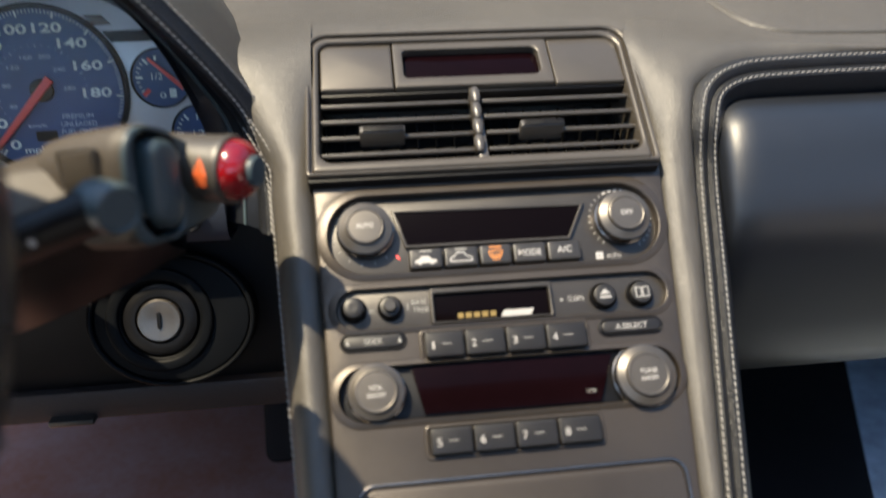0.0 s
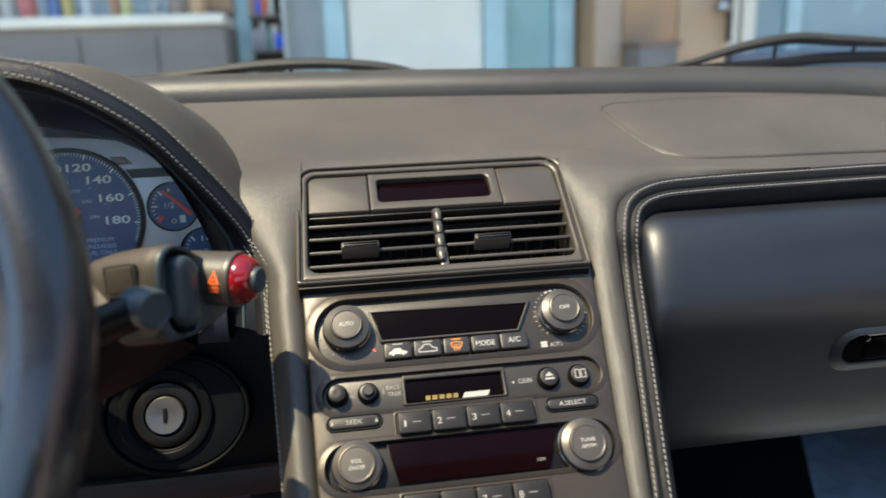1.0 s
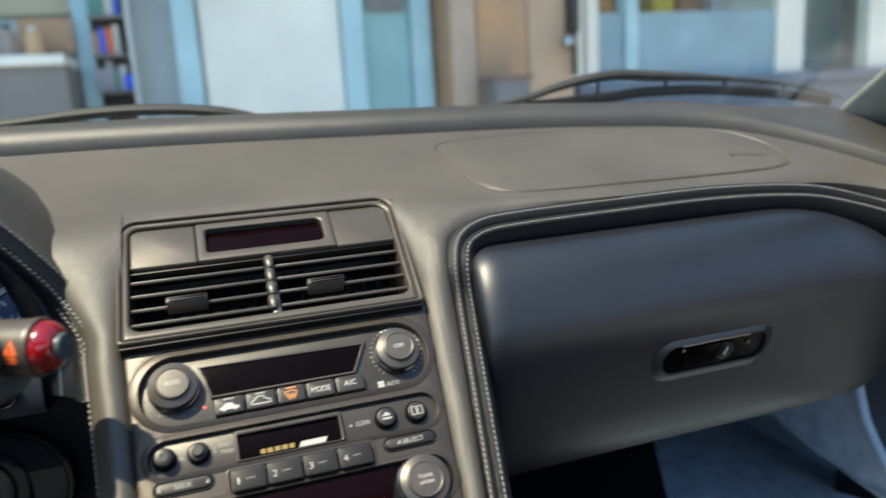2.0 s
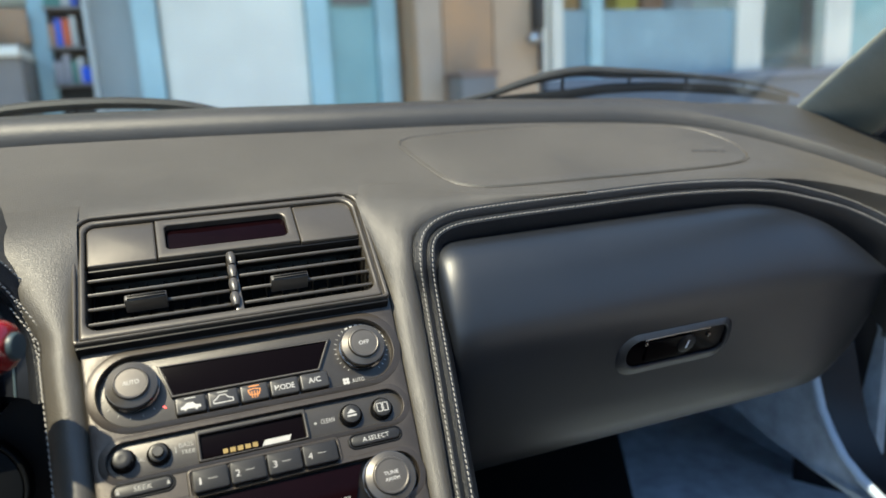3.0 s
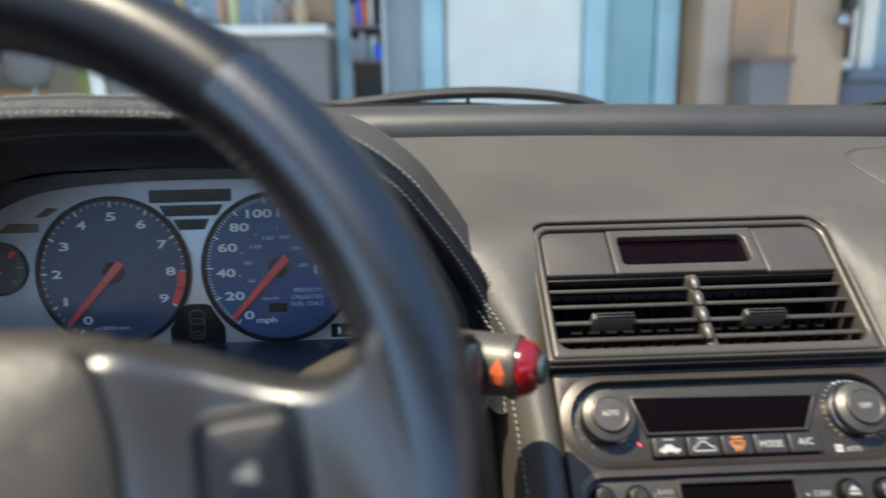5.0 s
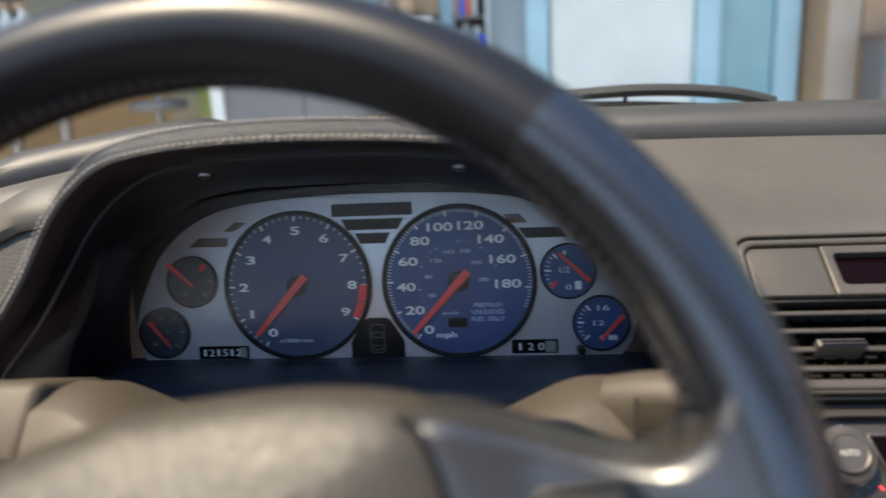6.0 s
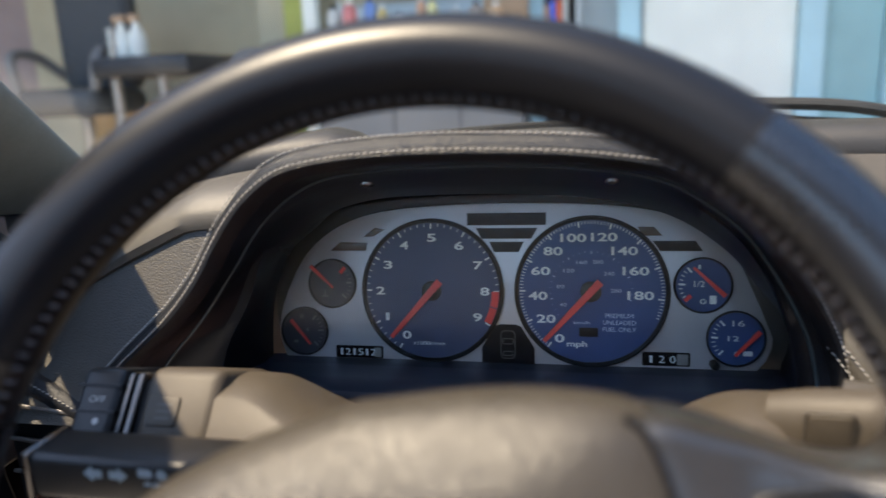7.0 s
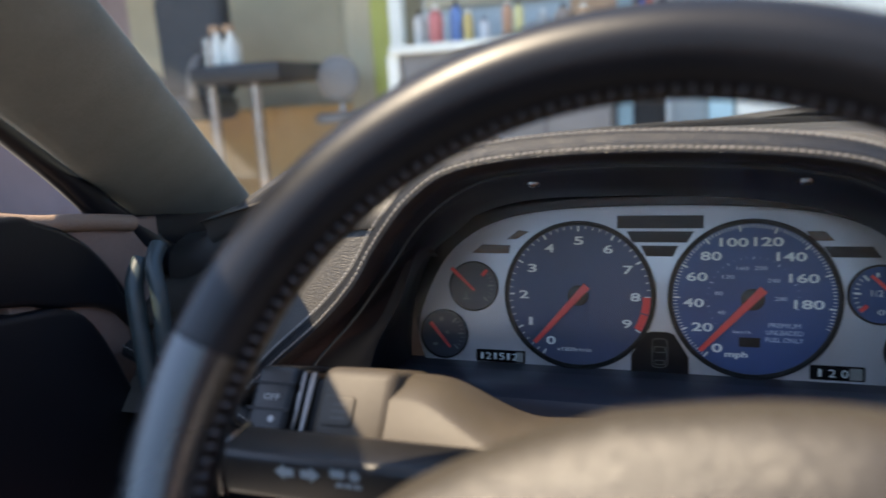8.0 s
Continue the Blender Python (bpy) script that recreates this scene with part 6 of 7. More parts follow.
part("scuff", lathe([(0.0004, 0.0), (0.0005, 0.0003), (0.0002, 0.0005)], 8, axes((0.2373, 0.3590, 0.6995), (1, 0, 0), (0, 0, 1), (0, -1, 0))), PRINT, glove, "tiny pale nick")

# ---- cabin shell ----
def slab(name, pts, thick, mat, label, cat="trim", kind="structure"):
    """A flat panel through four corners, with thickness."""
    p = [Vector(q) for q in pts]
    n = (p[1] - p[0]).cross(p[3] - p[0]).normalized() * thick
    bm = bmesh.new()
    a = [bm.verts.new(q) for q in p]
    b = [bm.verts.new(q + n) for q in p]
    bm.faces.new(a)
    bm.faces.new(b[::-1])
    for i in range(4):
        bm.faces.new((a[i], a[(i + 1) % 4], b[(i + 1) % 4], b[i]))
    return solo(name, bm, mat, label, cat, kind=kind, smooth=False)


slab("floor", [(-0.66, -0.9, 0.29), (0.82, -0.9, 0.29), (0.82, 0.95, 0.29), (-0.66, 0.95, 0.29)], -0.03, CARPET, "dark grey carpet on the car floor", "floor")
slab("wall_footwell", [(-0.66, 0.92, 0.28), (0.82, 0.92, 0.28), (0.82, 0.78, 0.84), (-0.66, 0.78, 0.84)], 0.03, CARPET, "grey carpet on the footwell wall", "wall")
solo("floor_mat", box(-0.60, 0.30, 0.294, -0.055, 0.84, 0.306, 0.004), MAT_RED, "russet brown floor mat on the driver's side", "floor mat")
slab("wall_tunnel", [(0.0, 0.10, 0.29), (0.0, 0.90, 0.29), (0.0, 0.90, 0.70), (0.0, 0.10, 0.55)], 0.02, CARPET, "carpeted centre tunnel, driver's side", "wall")
slab("wall_tunnel_2", [(0.15, 0.90, 0.29), (0.15, 0.10, 0.29), (0.15, 0.10, 0.55), (0.15, 0.90, 0.70)], 0.02, CARPET, "carpeted centre tunnel, passenger's side", "wall")
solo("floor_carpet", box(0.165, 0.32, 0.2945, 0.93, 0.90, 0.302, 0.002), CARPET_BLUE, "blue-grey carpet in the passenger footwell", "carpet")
# Black wedge on the carpet stands in for the floor's shaded side.
solo("floor_shade_wedge", plate([(0.20, 0.20), (0.345, 0.20), (0.710, 0.86), (0.20, 0.86)], 0.302, 0.312, 0.003), RUBBER, "black wedge for the shaded side of the passenger floor", "floor mat")
pedal = thing("pedal", "round-edged black rubber pedal in the footwell", "pedal", pose(-0.085, 0.62, 0.40, 62, 0, 0))
part("pad", plate(rrect(-0.030, -0.045, 0.030, 0.045, 0.012), 0, 0.010, 0.003), RUBBER, pedal)
part("arm", tube(spline([Vector((0, 0.02, -0.002)), Vector((0, 0.09, -0.03)), Vector((0, 0.20, -0.05))], 10), 0.008, 10), BLACK, pedal)


def mirror_x(p):
    return (2 * CX - p[0], p[1], p[2])


# windscreen pillars, seen from inside
def pillar(side):
    base, top = Vector((-0.6465, 0.584, 0.840)), Vector((-0.4235, 0.022, 1.110))
    rows = []
    for i in range(16):
        f = lerp(-0.36, 1.0, i / 15)
        p = base.lerp(top, f) + Vector((0, 0, 0.006 * math.sin(math.pi * f)))
        w = lerp(0.090, 0.071, f)
        d = Vector((-0.62, -0.42, -0.66)).normalized()
        o = Vector((0.55, -0.78, 0.28)).normalized()
        rows.append([p + d * (w * a) + o * b for a, b in ((-0.02, -0.040), (-0.02, -0.016), (0.0, -0.006), (0.03, 0.001), (0.08, 0.009), (0.15, 0.015), (0.24, 0.0185), (0.34, 0.018), (0.48, 0.012), (0.62, 0.000), (0.76, -0.016), (0.88, -0.034), (0.96, -0.050), (0.98, -0.07))])
    if side > 0:
        rows = [[Vector(mirror_x(q)) - Vector((0.0065, 0, 0)) for q in r] for r in rows]
    return grid(rows)


for s, nm in ((-1, "pillar_left"), (1, "pillar_right")):
    tagged(link_mesh(nm, pillar(s), PILLAR), "fabric-covered windscreen pillar trim", "pillar", kind="structure")
    seal = spline([(-0.662, 0.50, 0.775), (-0.660, 0.455, 0.810), (-0.660, 0.420, 0.842), (-0.660, 0.385, 0.875), (-0.660, 0.3415, 0.914), (-0.655, 0.26, 0.985)], 24)
    seal = seal if s < 0 else [Vector(mirror_x(q)) for q in seal]
    tagged(link_mesh("door_seal_left" if s < 0 else "door_seal_right", tube(seal, 0.01, 12, 1.0, radii=[lerp(0.016, 0.0085, ease(k / 14)) for k in range(24)]), SMOOTH_DARK), "dark rubber door seal along the pillar", "door seal", kind="structure")


def door_side(s):
    d = thing("door_left" if s < 0 else "door_right", "dark door trim with brown leather insert and rounded armrest", "door", kind="structure")
    rows = []
    for i in range(20):
        y = lerp(0.60, -0.85, i / 19)
        x = -0.665 - 0.012 * math.sin(i * 0.4)
        rise = 0.022 * clamp((0.42 - y) / 0.12)
        rows.append([(x + dx, y, z + rise * clamp((z - 0.70) / 0.12)) for dx, z in ((-0.03, 0.830), (-0.012, 0.836), (0.004, 0.830), (0.012, 0.815), (0.010, 0.79), (0.0, 0.76), (-0.006, 0.70), (0.0, 0.62), (0.008, 0.55)) + (((0.004, 0.52), (-0.02, 0.515)) if s < 0 else ((0.0, 0.45), (0.0, 0.29)))])
    part("panel", grid([[q if s < 0 else mirror_x(q) for q in r] for r in rows]), SMOOTH_DARK, d, "dark door panel")
    shapes = (("pull_arch", -0.641, ((0.20, 0.868), (0.317, 0.859), (0.340, 0.852), (0.361, 0.842), (0.383, 0.824), (0.402, 0.798), (0.414, 0.772), (0.418, 0.750), (0.411, 0.754), (0.398, 0.770), (0.381, 0.780), (0.363, 0.786), (0.340, 0.792), (0.310, 0.802), (0.20, 0.822)), "broad dark arch of the door pull"),
              ("pull_limb", -0.637, ((0.20, 0.814), (0.310, 0.797), (0.345, 0.791), (0.363, 0.780), (0.375, 0.762), (0.386, 0.736), (0.400, 0.693), (0.404, 0.650), (0.400, 0.53), (0.20, 0.53)), "lower limb of the door pull"))
    for nm, face, outline, lab in shapes:
        bm = plate([(q.x, q.y) for q in spline([(y, z, 0) for y, z in outline] + [(*outline[0], 0)], 90)[:-1]][::-1], -0.022, 0.0, 0.005, 4)
        bm.transform(axes((face if s < 0 else 2 * CX - face, 0, 0), (0, 1, 0), (0, 0, 1), (1 if s < 0 else -1, 0, 0)))
        part(nm, bm, SMOOTH_DARK, d, lab)
    ins = [(-0.648, 0.46, 0.834), (-0.648, 0.30, 0.850), (-0.648, 0.335, 0.70), (-0.648, 0.37, 0.64), (-0.648, 0.46, 0.64)]
    bm = plate([(q[1], q[2]) for q in ins], 0.0, 0.010, 0.004)
    bm.transform(axes((-0.658 if s < 0 else 2 * CX + 0.658, 0, 0), (0, 1, 0), (0, 0, 1), (1 if s < 0 else -1, 0, 0)))
    part("insert", bm, BROWN_SKIN if s < 0 else CARPET, d, "brown leather insert" if s < 0 else "dark grey carpet insert")
    if s < 0:
        part("top_roll", tube(spline([(-0.655, 0.31, 0.858), (-0.650, 0.345, 0.849), (-0.648, 0.385, 0.843), (-0.648, 0.43, 0.834)], 14), 0.0065, 10), TAN_SKIN, d, "tan roll along the door top")
    strip = spline([(-0.630, 0.50, 0.56), (-0.628, 0.40, 0.54), (-0.622, 0.28, 0.47), (-0.612, 0.18, 0.36)], 24)
    strip = strip if s < 0 else [Vector(mirror_x(q)) for q in strip]
    part("edge_strip", tube(strip, 0.008, 10), GREY_CAP, d, "pale grey edge strip")
    if s > 0:                                            # this door stands open
        d.matrix_basis = Matrix.Translation((0.84, 0.62, 0)) @ Matrix.Rotation(radians(28), 4, "Z") @ Matrix.Translation((-0.84, -0.62, 0))
        d["label"] = "open passenger door with dark trim and grey insert"
    return d


door_side(-1)
door_side(1)
SILL = material("pale_sill_trim", (0.34, 0.40, 0.48), 0.35, scale=20)
edge = spline([Vector((0.765, 0.60, 0.78)), Vector((0.775, 0.555, 0.62)), Vector((0.780, 0.523, 0.490)), Vector((0.780, 0.509, 0.452)), Vector((0.780, 0.487, 0.422)), Vector((0.782, 0.457, 0.393)), Vector((0.790, 0.35, 0.345)), Vector((0.795, 0.15, 0.312)), Vector((0.795, -0.6, 0.312))], 50)
tagged(link_mesh("trim_sill", tube(edge, 0.0065, 10), SILL), "pale blue-grey trim round the passenger door opening", "sill trim", kind="structure")
kick = [[p + Vector((0, 0.30 * f, 0.06 * f)) - Vector((0.02 * f, 0, 0)) for f in (0.0, 0.25, 0.5, 1.0)] for p in edge[:32]]
tagged(link_mesh("wall_kick", grid(kick), CARPET_BLUE), "blue-grey carpet on the footwell side", "kick panel", kind="structure")
slab("wall_kick_outer", [(0.87, 0.50, 0.28), (0.87, 0.96, 0.28), (0.87, 0.96, 0.80), (0.87, 0.50, 0.80)], 0.02, CARPET_BLUE, "blue-grey carpeted panel beside the footwell", "panel")
outer = [[p + Vector((0.05 * f, -0.03 * f, -0.02 * f)) for f in (0.1, 0.4, 0.7, 1.0)] for p in edge]
tagged(link_mesh("trim_sill_outer", grid(outer), SMOOTH_DARK), "dark painted flange of the door opening", "sill flange", kind="structure")
mc = thing("door_mirror_trim", "upright dark trim piece where the door meets the dash", "door trim")
part("blade", tube(spline([Vector((-0.604, 0.405, 0.822)), Vector((-0.600, 0.392, 0.810)), Vector((-0.594, 0.387, 0.785)), Vector((-0.595, 0.385, 0.745))], 14), 0.0060, 12), GREY_CAP, mc)
part("blade", tube(spline([Vector((-0.617, 0.400, 0.812)), Vector((-0.616, 0.388, 0.795)), Vector((-0.612, 0.383, 0.760)), Vector((-0.608, 0.380, 0.70))], 14), 0.0068, 12), GREY_CAP, mc)

# unseen roof and rear panels, sized to shape the cabin light, and windscreen
slab("roof", [(-0.41, -0.13, 1.12), (0.563, -0.13, 1.12), (0.55, -0.42, 1.13), (-0.40, -0.42, 1.13)], 0.03, HEADLINER, "short unseen roof, its lining browned for the rim's warm reflection", "ceiling")
# Both rear panels are unseen; they hold back light from behind.
slab("wall_rear", [(-0.66, -0.92, 0.29), (0.82, -0.92, 0.29), (0.70, -0.78, 0.76), (-0.55, -0.78, 0.76)], -0.03, SMOOTH_DARK, "unseen dark rear bulkhead, its height set to limit light", "wall")
slab("wall_rear_block", [(0.15, -0.50, 0.29), (0.64, -0.50, 0.29), (0.60, -0.64, 0.95), (0.20, -0.64, 0.95)], -0.03, SMOOTH_DARK, "unseen dark screen behind the passenger's place, added to block light", "wall")
ws = slab("window_1", [(-0.84, 0.74, 0.835), (0.99, 0.74, 0.835), (0.68, -0.13, 1.12), (-0.53, -0.13, 1.12)], 0.004, GLASS, "clear raked windscreen", "windscreen")
ws.visible_shadow = False
slab("trim_scuttle", [(-0.66, 0.645, 0.775), (0.83, 0.645, 0.775), (0.83, 0.80, 0.785), (-0.66, 0.80, 0.785)], 0.01, BLACK, "black scuttle tray under the windscreen", "scuttle")
slab("trim_scuttle_2", [(0.60, 0.46, 0.765), (0.84, 0.46, 0.765), (0.84, 0.645, 0.775), (0.60, 0.645, 0.775)], 0.01, BLACK, "black tray at the end of the dash", "scuttle")
# unseen sheet, added where sun leaked past the roll's left end
slab("leak_block_left", [(-0.68, 0.535, 0.768), (-0.28, 0.535, 0.768), (-0.28, 0.645, 0.775), (-0.68, 0.645, 0.775)], 0.01, BLACK, "unseen black sheet stopping a sun leak at the driver's end", "scuttle")
# scuttle and bonnet outside
rows = []
for i in range(31):
    x = lerp(-0.80, 0.95, i / 30)
    q = ((x - CX) / 0.85) ** 2
    rows.append([(x, y, z - 0.060 * q) for y, z in ((0.665, 0.80), (0.70, 0.832), (0.74, 0.838), (0.80, 0.842), (1.0, 0.83), (1.3, 0.80), (1.7, 0.72), (2.05, 0.60), (2.25, 0.45), (2.3, 0.2))])
solo("bonnet", grid(rows), PAINT, "dark painted bonnet beyond the windscreen", "bonnet")


DUSTY = material("dusty_black", (0.0165, 0.0148, 0.0125), 0.6, scale=30, vary=0.3, bump=0.2, bump_scale=300)


def wiper(blade, arm, thick):
    w = thing("windscreen_wiper", "black windscreen wiper resting on the glass", "windscreen wiper", group="wipers")
    line = spline(blade, 40)
    part("blade", tube(line, 0.0042, 8, 1.6), RUBBER, w, "long rubber blade")
    ar = spline(arm, 40)
    part("arm", tube(ar, 0.006, 10, 0.7, radii=[thick(k / 39) for k in range(40)]), DUSTY, w, "flat dusty arm")
    for k in (8, 16, 24, 32):
        near = min(ar, key=lambda q: (q - line[k]).length)
        if (near - line[k]).length > 0.006:
            part("bridge", tube([line[k], line[k].lerp(near, 0.9)], 0.0022, 8), BLACK, w, "short bridge between blade and arm")
    return w


wiper([(0.44, 0.742, 0.863), (0.556, 0.742, 0.868), (0.612, 0.742, 0.872), (0.696, 0.742, 0.871), (0.778, 0.742, 0.865), (0.873, 0.742, 0.854), (0.942, 0.742, 0.841)],
      [(0.36, 0.744, 0.862), (0.434, 0.744, 0.872), (0.480, 0.744, 0.884), (0.526, 0.744, 0.893), (0.574, 0.744, 0.897), (0.630, 0.744, 0.893), (0.729, 0.744, 0.886), (0.834, 0.744, 0.875), (0.910, 0.744, 0.860), (0.966, 0.744, 0.846)], lambda f: lerp(0.0045, 0.0105, math.sin(math.pi * clamp(f * 1.25)) ** 2))
wiper([(-0.50, 0.742, 0.852), (-0.35, 0.742, 0.866), (-0.20, 0.744, 0.872), (-0.05, 0.746, 0.870), (0.06, 0.748, 0.862)], [(-0.30, 0.750, 0.868), (-0.20, 0.750, 0.875), (-0.139, 0.750, 0.880), (-0.077, 0.750, 0.885), (-0.02, 0.750, 0.886), (0.032, 0.750, 0.883), (0.073, 0.750, 0.877), (0.105, 0.752, 0.868)], lambda f: lerp(0.0050, 0.0092, ease(f * 1.6)))

# ---- the workshop in front of the car ----
def flat_mat(name, c, r=0.7, **k):
    return material(name, tuple(min(0.86, q * 1.08) for q in c), r, scale=k.pop("scale", 3.0), **k)


WALL = flat_mat("blue_grey_wall", (0.43, 0.475, 0.48), 0.8, bump=0.3, bump_scale=60)
TEAL = flat_mat("teal_panel", (0.275, 0.44, 0.45), 0.6)
POST = flat_mat("pale_blue_post", (0.385, 0.56, 0.61), 0.5)
WHITE = flat_mat("white_door", (0.72, 0.725, 0.65), 0.4)
WOOD = flat_mat("tan_wood", (0.331, 0.238, 0.158), 0.6, second=(0.52, 0.30, 0.14))
STONE = flat_mat("taupe_wall", (0.302, 0.266, 0.238), 0.8)
GREYCAB = flat_mat("grey_cabinet", (0.16, 0.155, 0.15), 0.5)
CREAM = flat_mat("cream_wall", (0.446, 0.396, 0.274), 0.8)
OLIVE = flat_mat("olive_curtain", (0.30, 0.32, 0.08), 0.8)
FLOORM = flat_mat("workshop_floor", (0.32, 0.305, 0.285), 0.6, bump=0.3, bump_scale=30)
YARD = flat_mat("taupe_yard_wall", (0.30, 0.235, 0.225), 0.8)
FROST = flat_mat("frosted_glass", (0.245, 0.36, 0.418), 0.25)
BRIGHT = flat_mat("pale_view", (0.66, 0.70, 0.66), 0.6)
TABLE = flat_mat("black_table", (0.02, 0.02, 0.022), 0.5)

solo("ground", box(-30, -30, -0.02, 30, 30, 0.0), FLOORM, "smooth concrete ground of the yard", "ground", kind="structure", smooth=False)
FY = 4.3


def upright(name, x0, x1, z0, z1, y, depth, mat, label, cat, kind="structure", group=""):
    return solo(name, box(x0, y, z0, x1, y + depth, z1, 0.004), mat, label, cat, kind=kind, group=group, smooth=False)


upright("wall_north", -1.75, 2.50, 0.0, 3.2, FY + 0.10, 0.2, WALL, "blue-grey painted workshop wall", "wall")
upright("wall_north_2", 5.45, 9.0, 0.0, 3.2, FY + 0.02, 0.2, TEAL, "teal painted wall", "wall")
upright("wall_north_4", -7.0, -4.7, 0.0, 3.2, FY + 0.9, 0.2, YARD, "pinkish taupe wall beyond the driver's door", "wall")
upright("wall_north_3", -4.7, -1.75, 0.0, 3.2, FY + 0.9, 0.2, CREAM, "cream workshop wall behind the table", "wall")
upright("wall_taupe", 1.49, 2.47, 0.0, 3.2, FY + 0.05, 0.05, STONE, "taupe wall section", "wall")
dr = thing("door_1", "plain white door in a pale blue frame", "door", kind="structure")
part("leaf", box(0.105, FY + 0.03, 0.02, 0.920, FY + 0.075, 2.08, 0.004), WHITE, dr, "white door leaf", smooth=False)
for nm, x0, x1, mat, lab in (("post_1", -0.038, 0.088, POST, "pale blue door post"), ("post_2", 0.925, 1.055, POST, "pale blue door post"), ("post_3", 1.365, 1.488, POST, "pale blue post"), ("post_4", -0.540, -0.455, POST, "pale grey shelf post"),
                             ("post_5", 2.49, 2.575, WHITE, "white window post"), ("post_6", 2.605, 2.695, WHITE, "white window post"), ("post_7", 2.915, 3.015, POST, "slim pale mullion"), ("post_8", 4.235, 4.49, WHITE, "broad white window post"), ("post_9", 5.15, 5.45, WHITE, "broad white window post")):
    upright(nm, x0, x1, 0.0, 3.0, FY - 0.02, 0.12, mat, lab, "post")
upright("panel_teal", 1.062, 1.360, 0.0, 3.0, FY + 0.04, 0.06, TEAL, "teal panel between posts", "panel")
upright("sign_plate", 1.09, 1.33, 1.44, 1.62, FY + 0.0, 0.02, GREYCAB, "small grey plate on the teal panel", "sign plate", kind="")
cup = thing("wardrobe", "tan wooden cupboard with a warm brown door", "cupboard")
part("body", box(1.52, FY - 0.25, 0.0, 2.36, FY + 0.04, 2.3, 0.006), WOOD, cup, smooth=False)
part("door", box(1.70, FY - 0.275, 0.06, 2.03, FY - 0.252, 2.25, 0.004), WOOD, cup, "warm brown wooden door", smooth=False)
part("door", box(2.04, FY - 0.275, 0.06, 2.35, FY - 0.252, 2.25, 0.004), flat_mat("beige_wood", (0.42, 0.305, 0.20), 0.6), cup, "beige wooden door", smooth=False)
part("door", box(1.53, FY - 0.275, 0.06, 1.69, FY - 0.252, 2.25, 0.004), flat_mat("grey_beige_wood", (0.40, 0.32, 0.24), 0.6), cup, "grey-beige wooden door", smooth=False)
bn = thing("storage_bin", "small grey bin with a red rim beside the cupboard", "bin")
part("tub", box(1.69, FY - 0.55, 0.60, 1.92, FY - 0.30, 0.975, 0.02), GREYCAB, bn)
part("rim", box(1.68, FY - 0.56, 0.965, 1.93, FY - 0.29, 1.0, 0.008), BROWN_SKIN, bn)
part("stand", box(1.72, FY - 0.50, 0.0, 1.89, FY - 0.34, 0.60, 0.01), GREYCAB, bn)
fx = thing("wall_telephone", "dark wall fixture with a bright metal knob", "wall fixture")
part("body", box(2.30, FY - 0.36, 1.24, 2.365, FY - 0.25, 1.75, 0.02), TABLE, fx)
part("bulb", lathe([(0.01, -0.05), (0.045, -0.03), (0.05, 0.0), (0.03, 0.04), (0.01, 0.05)], 20, Matrix.Translation((2.26, FY - 0.38, 1.19))), CHROME, fx, "bright metal knob")
part("strap", box(2.33, FY - 0.34, 0.98, 2.352, FY - 0.30, 1.27, 0.006), TABLE, fx)
# glazed front
gz = thing("window_2", "frosted blue window front with a clear strip above", "window", kind="structure")
part("frosted_pane", box(2.70, FY + 0.02, 0.88, 4.24, FY + 0.05, 1.40, 0.002), FROST, gz, "frosted blue lower pane", smooth=False)
part("clear_pane", box(2.70, FY + 0.03, 1.405, 4.24, FY + 0.036, 2.6), GLASS, gz, "clear upper pane", smooth=False)
part("sill", box(2.50, FY - 0.10, 0.86, 9.0, FY + 0.10, 0.930, 0.01), flat_mat("slate_sill", (0.115, 0.144, 0.194), 0.6), gz, "slate blue sill", smooth=False)
part("base_wall", box(2.50, FY - 0.05, 0.0, 9.0, FY + 0.10, 0.86, 0.01), flat_mat("slate_base", (0.094, 0.122, 0.166), 0.6), gz, "slate blue base wall", smooth=False)
w3 = thing("window_3", "bright window between broad white posts", "window", kind="structure")
part("pane", box(4.49, FY + 0.02, 0.93, 5.15, FY + 0.04, 2.6), GLASS, w3, smooth=False)
upright("wall_inner", 2.5, 9.0, 0.0, 3.2, FY + 2.6, 0.1, STONE, "dim taupe wall inside the shop", "wall")
upright("screen_inner", 4.3, 5.9, 0.95, 1.9, FY + 0.9, 0.05, BRIGHT, "pale partition inside the shop", "partition")
upright("screen_base", 4.3, 5.9, 0.3, 1.05, FY + 0.7, 0.05, FROST, "blue-grey counter inside the shop", "counter")
tone = [(0.55, 0.30, 0.10), (0.10, 0.09, 0.08), (0.60, 0.45, 0.05), (0.35, 0.18, 0.10), (0.5, 0.5, 0.5)]
for k, x in enumerate((2.95, 3.2, 3.5, 3.75, 4.05)):
    solo("storage_box", box(x, FY + 0.5, 1.0, x + 0.2, FY + 0.75, 1.56 + 0.05 * (k % 2), 0.01), flat_mat("box_colour", tone[k]), "small goods box on the shop counter", "box", group="goods boxes")
upright("inner_counter", 2.7, 4.2, 0.0, 1.0, FY + 0.45, 0.4, WOOD, "wooden counter inside the shop", "counter")

# counter with bottles, shelf with books
ct = thing("workbench", "grey workbench with a white worktop edge", "workbench")
part("front", box(-1.72, FY - 0.42, 0.0, -0.55, FY + 0.09, 1.155, 0.006), GREYCAB, ct, "grey cabinet front", smooth=False)
part("worktop", box(-1.78, FY - 0.46, 1.155, -0.545, FY + 0.09, 1.205, 0.006), WHITE, ct, "white worktop", smooth=False)
part("leg", box(-1.80, FY - 0.44, 0.0, -1.73, FY - 0.36, 1.155, 0.004), WHITE, ct, smooth=False)
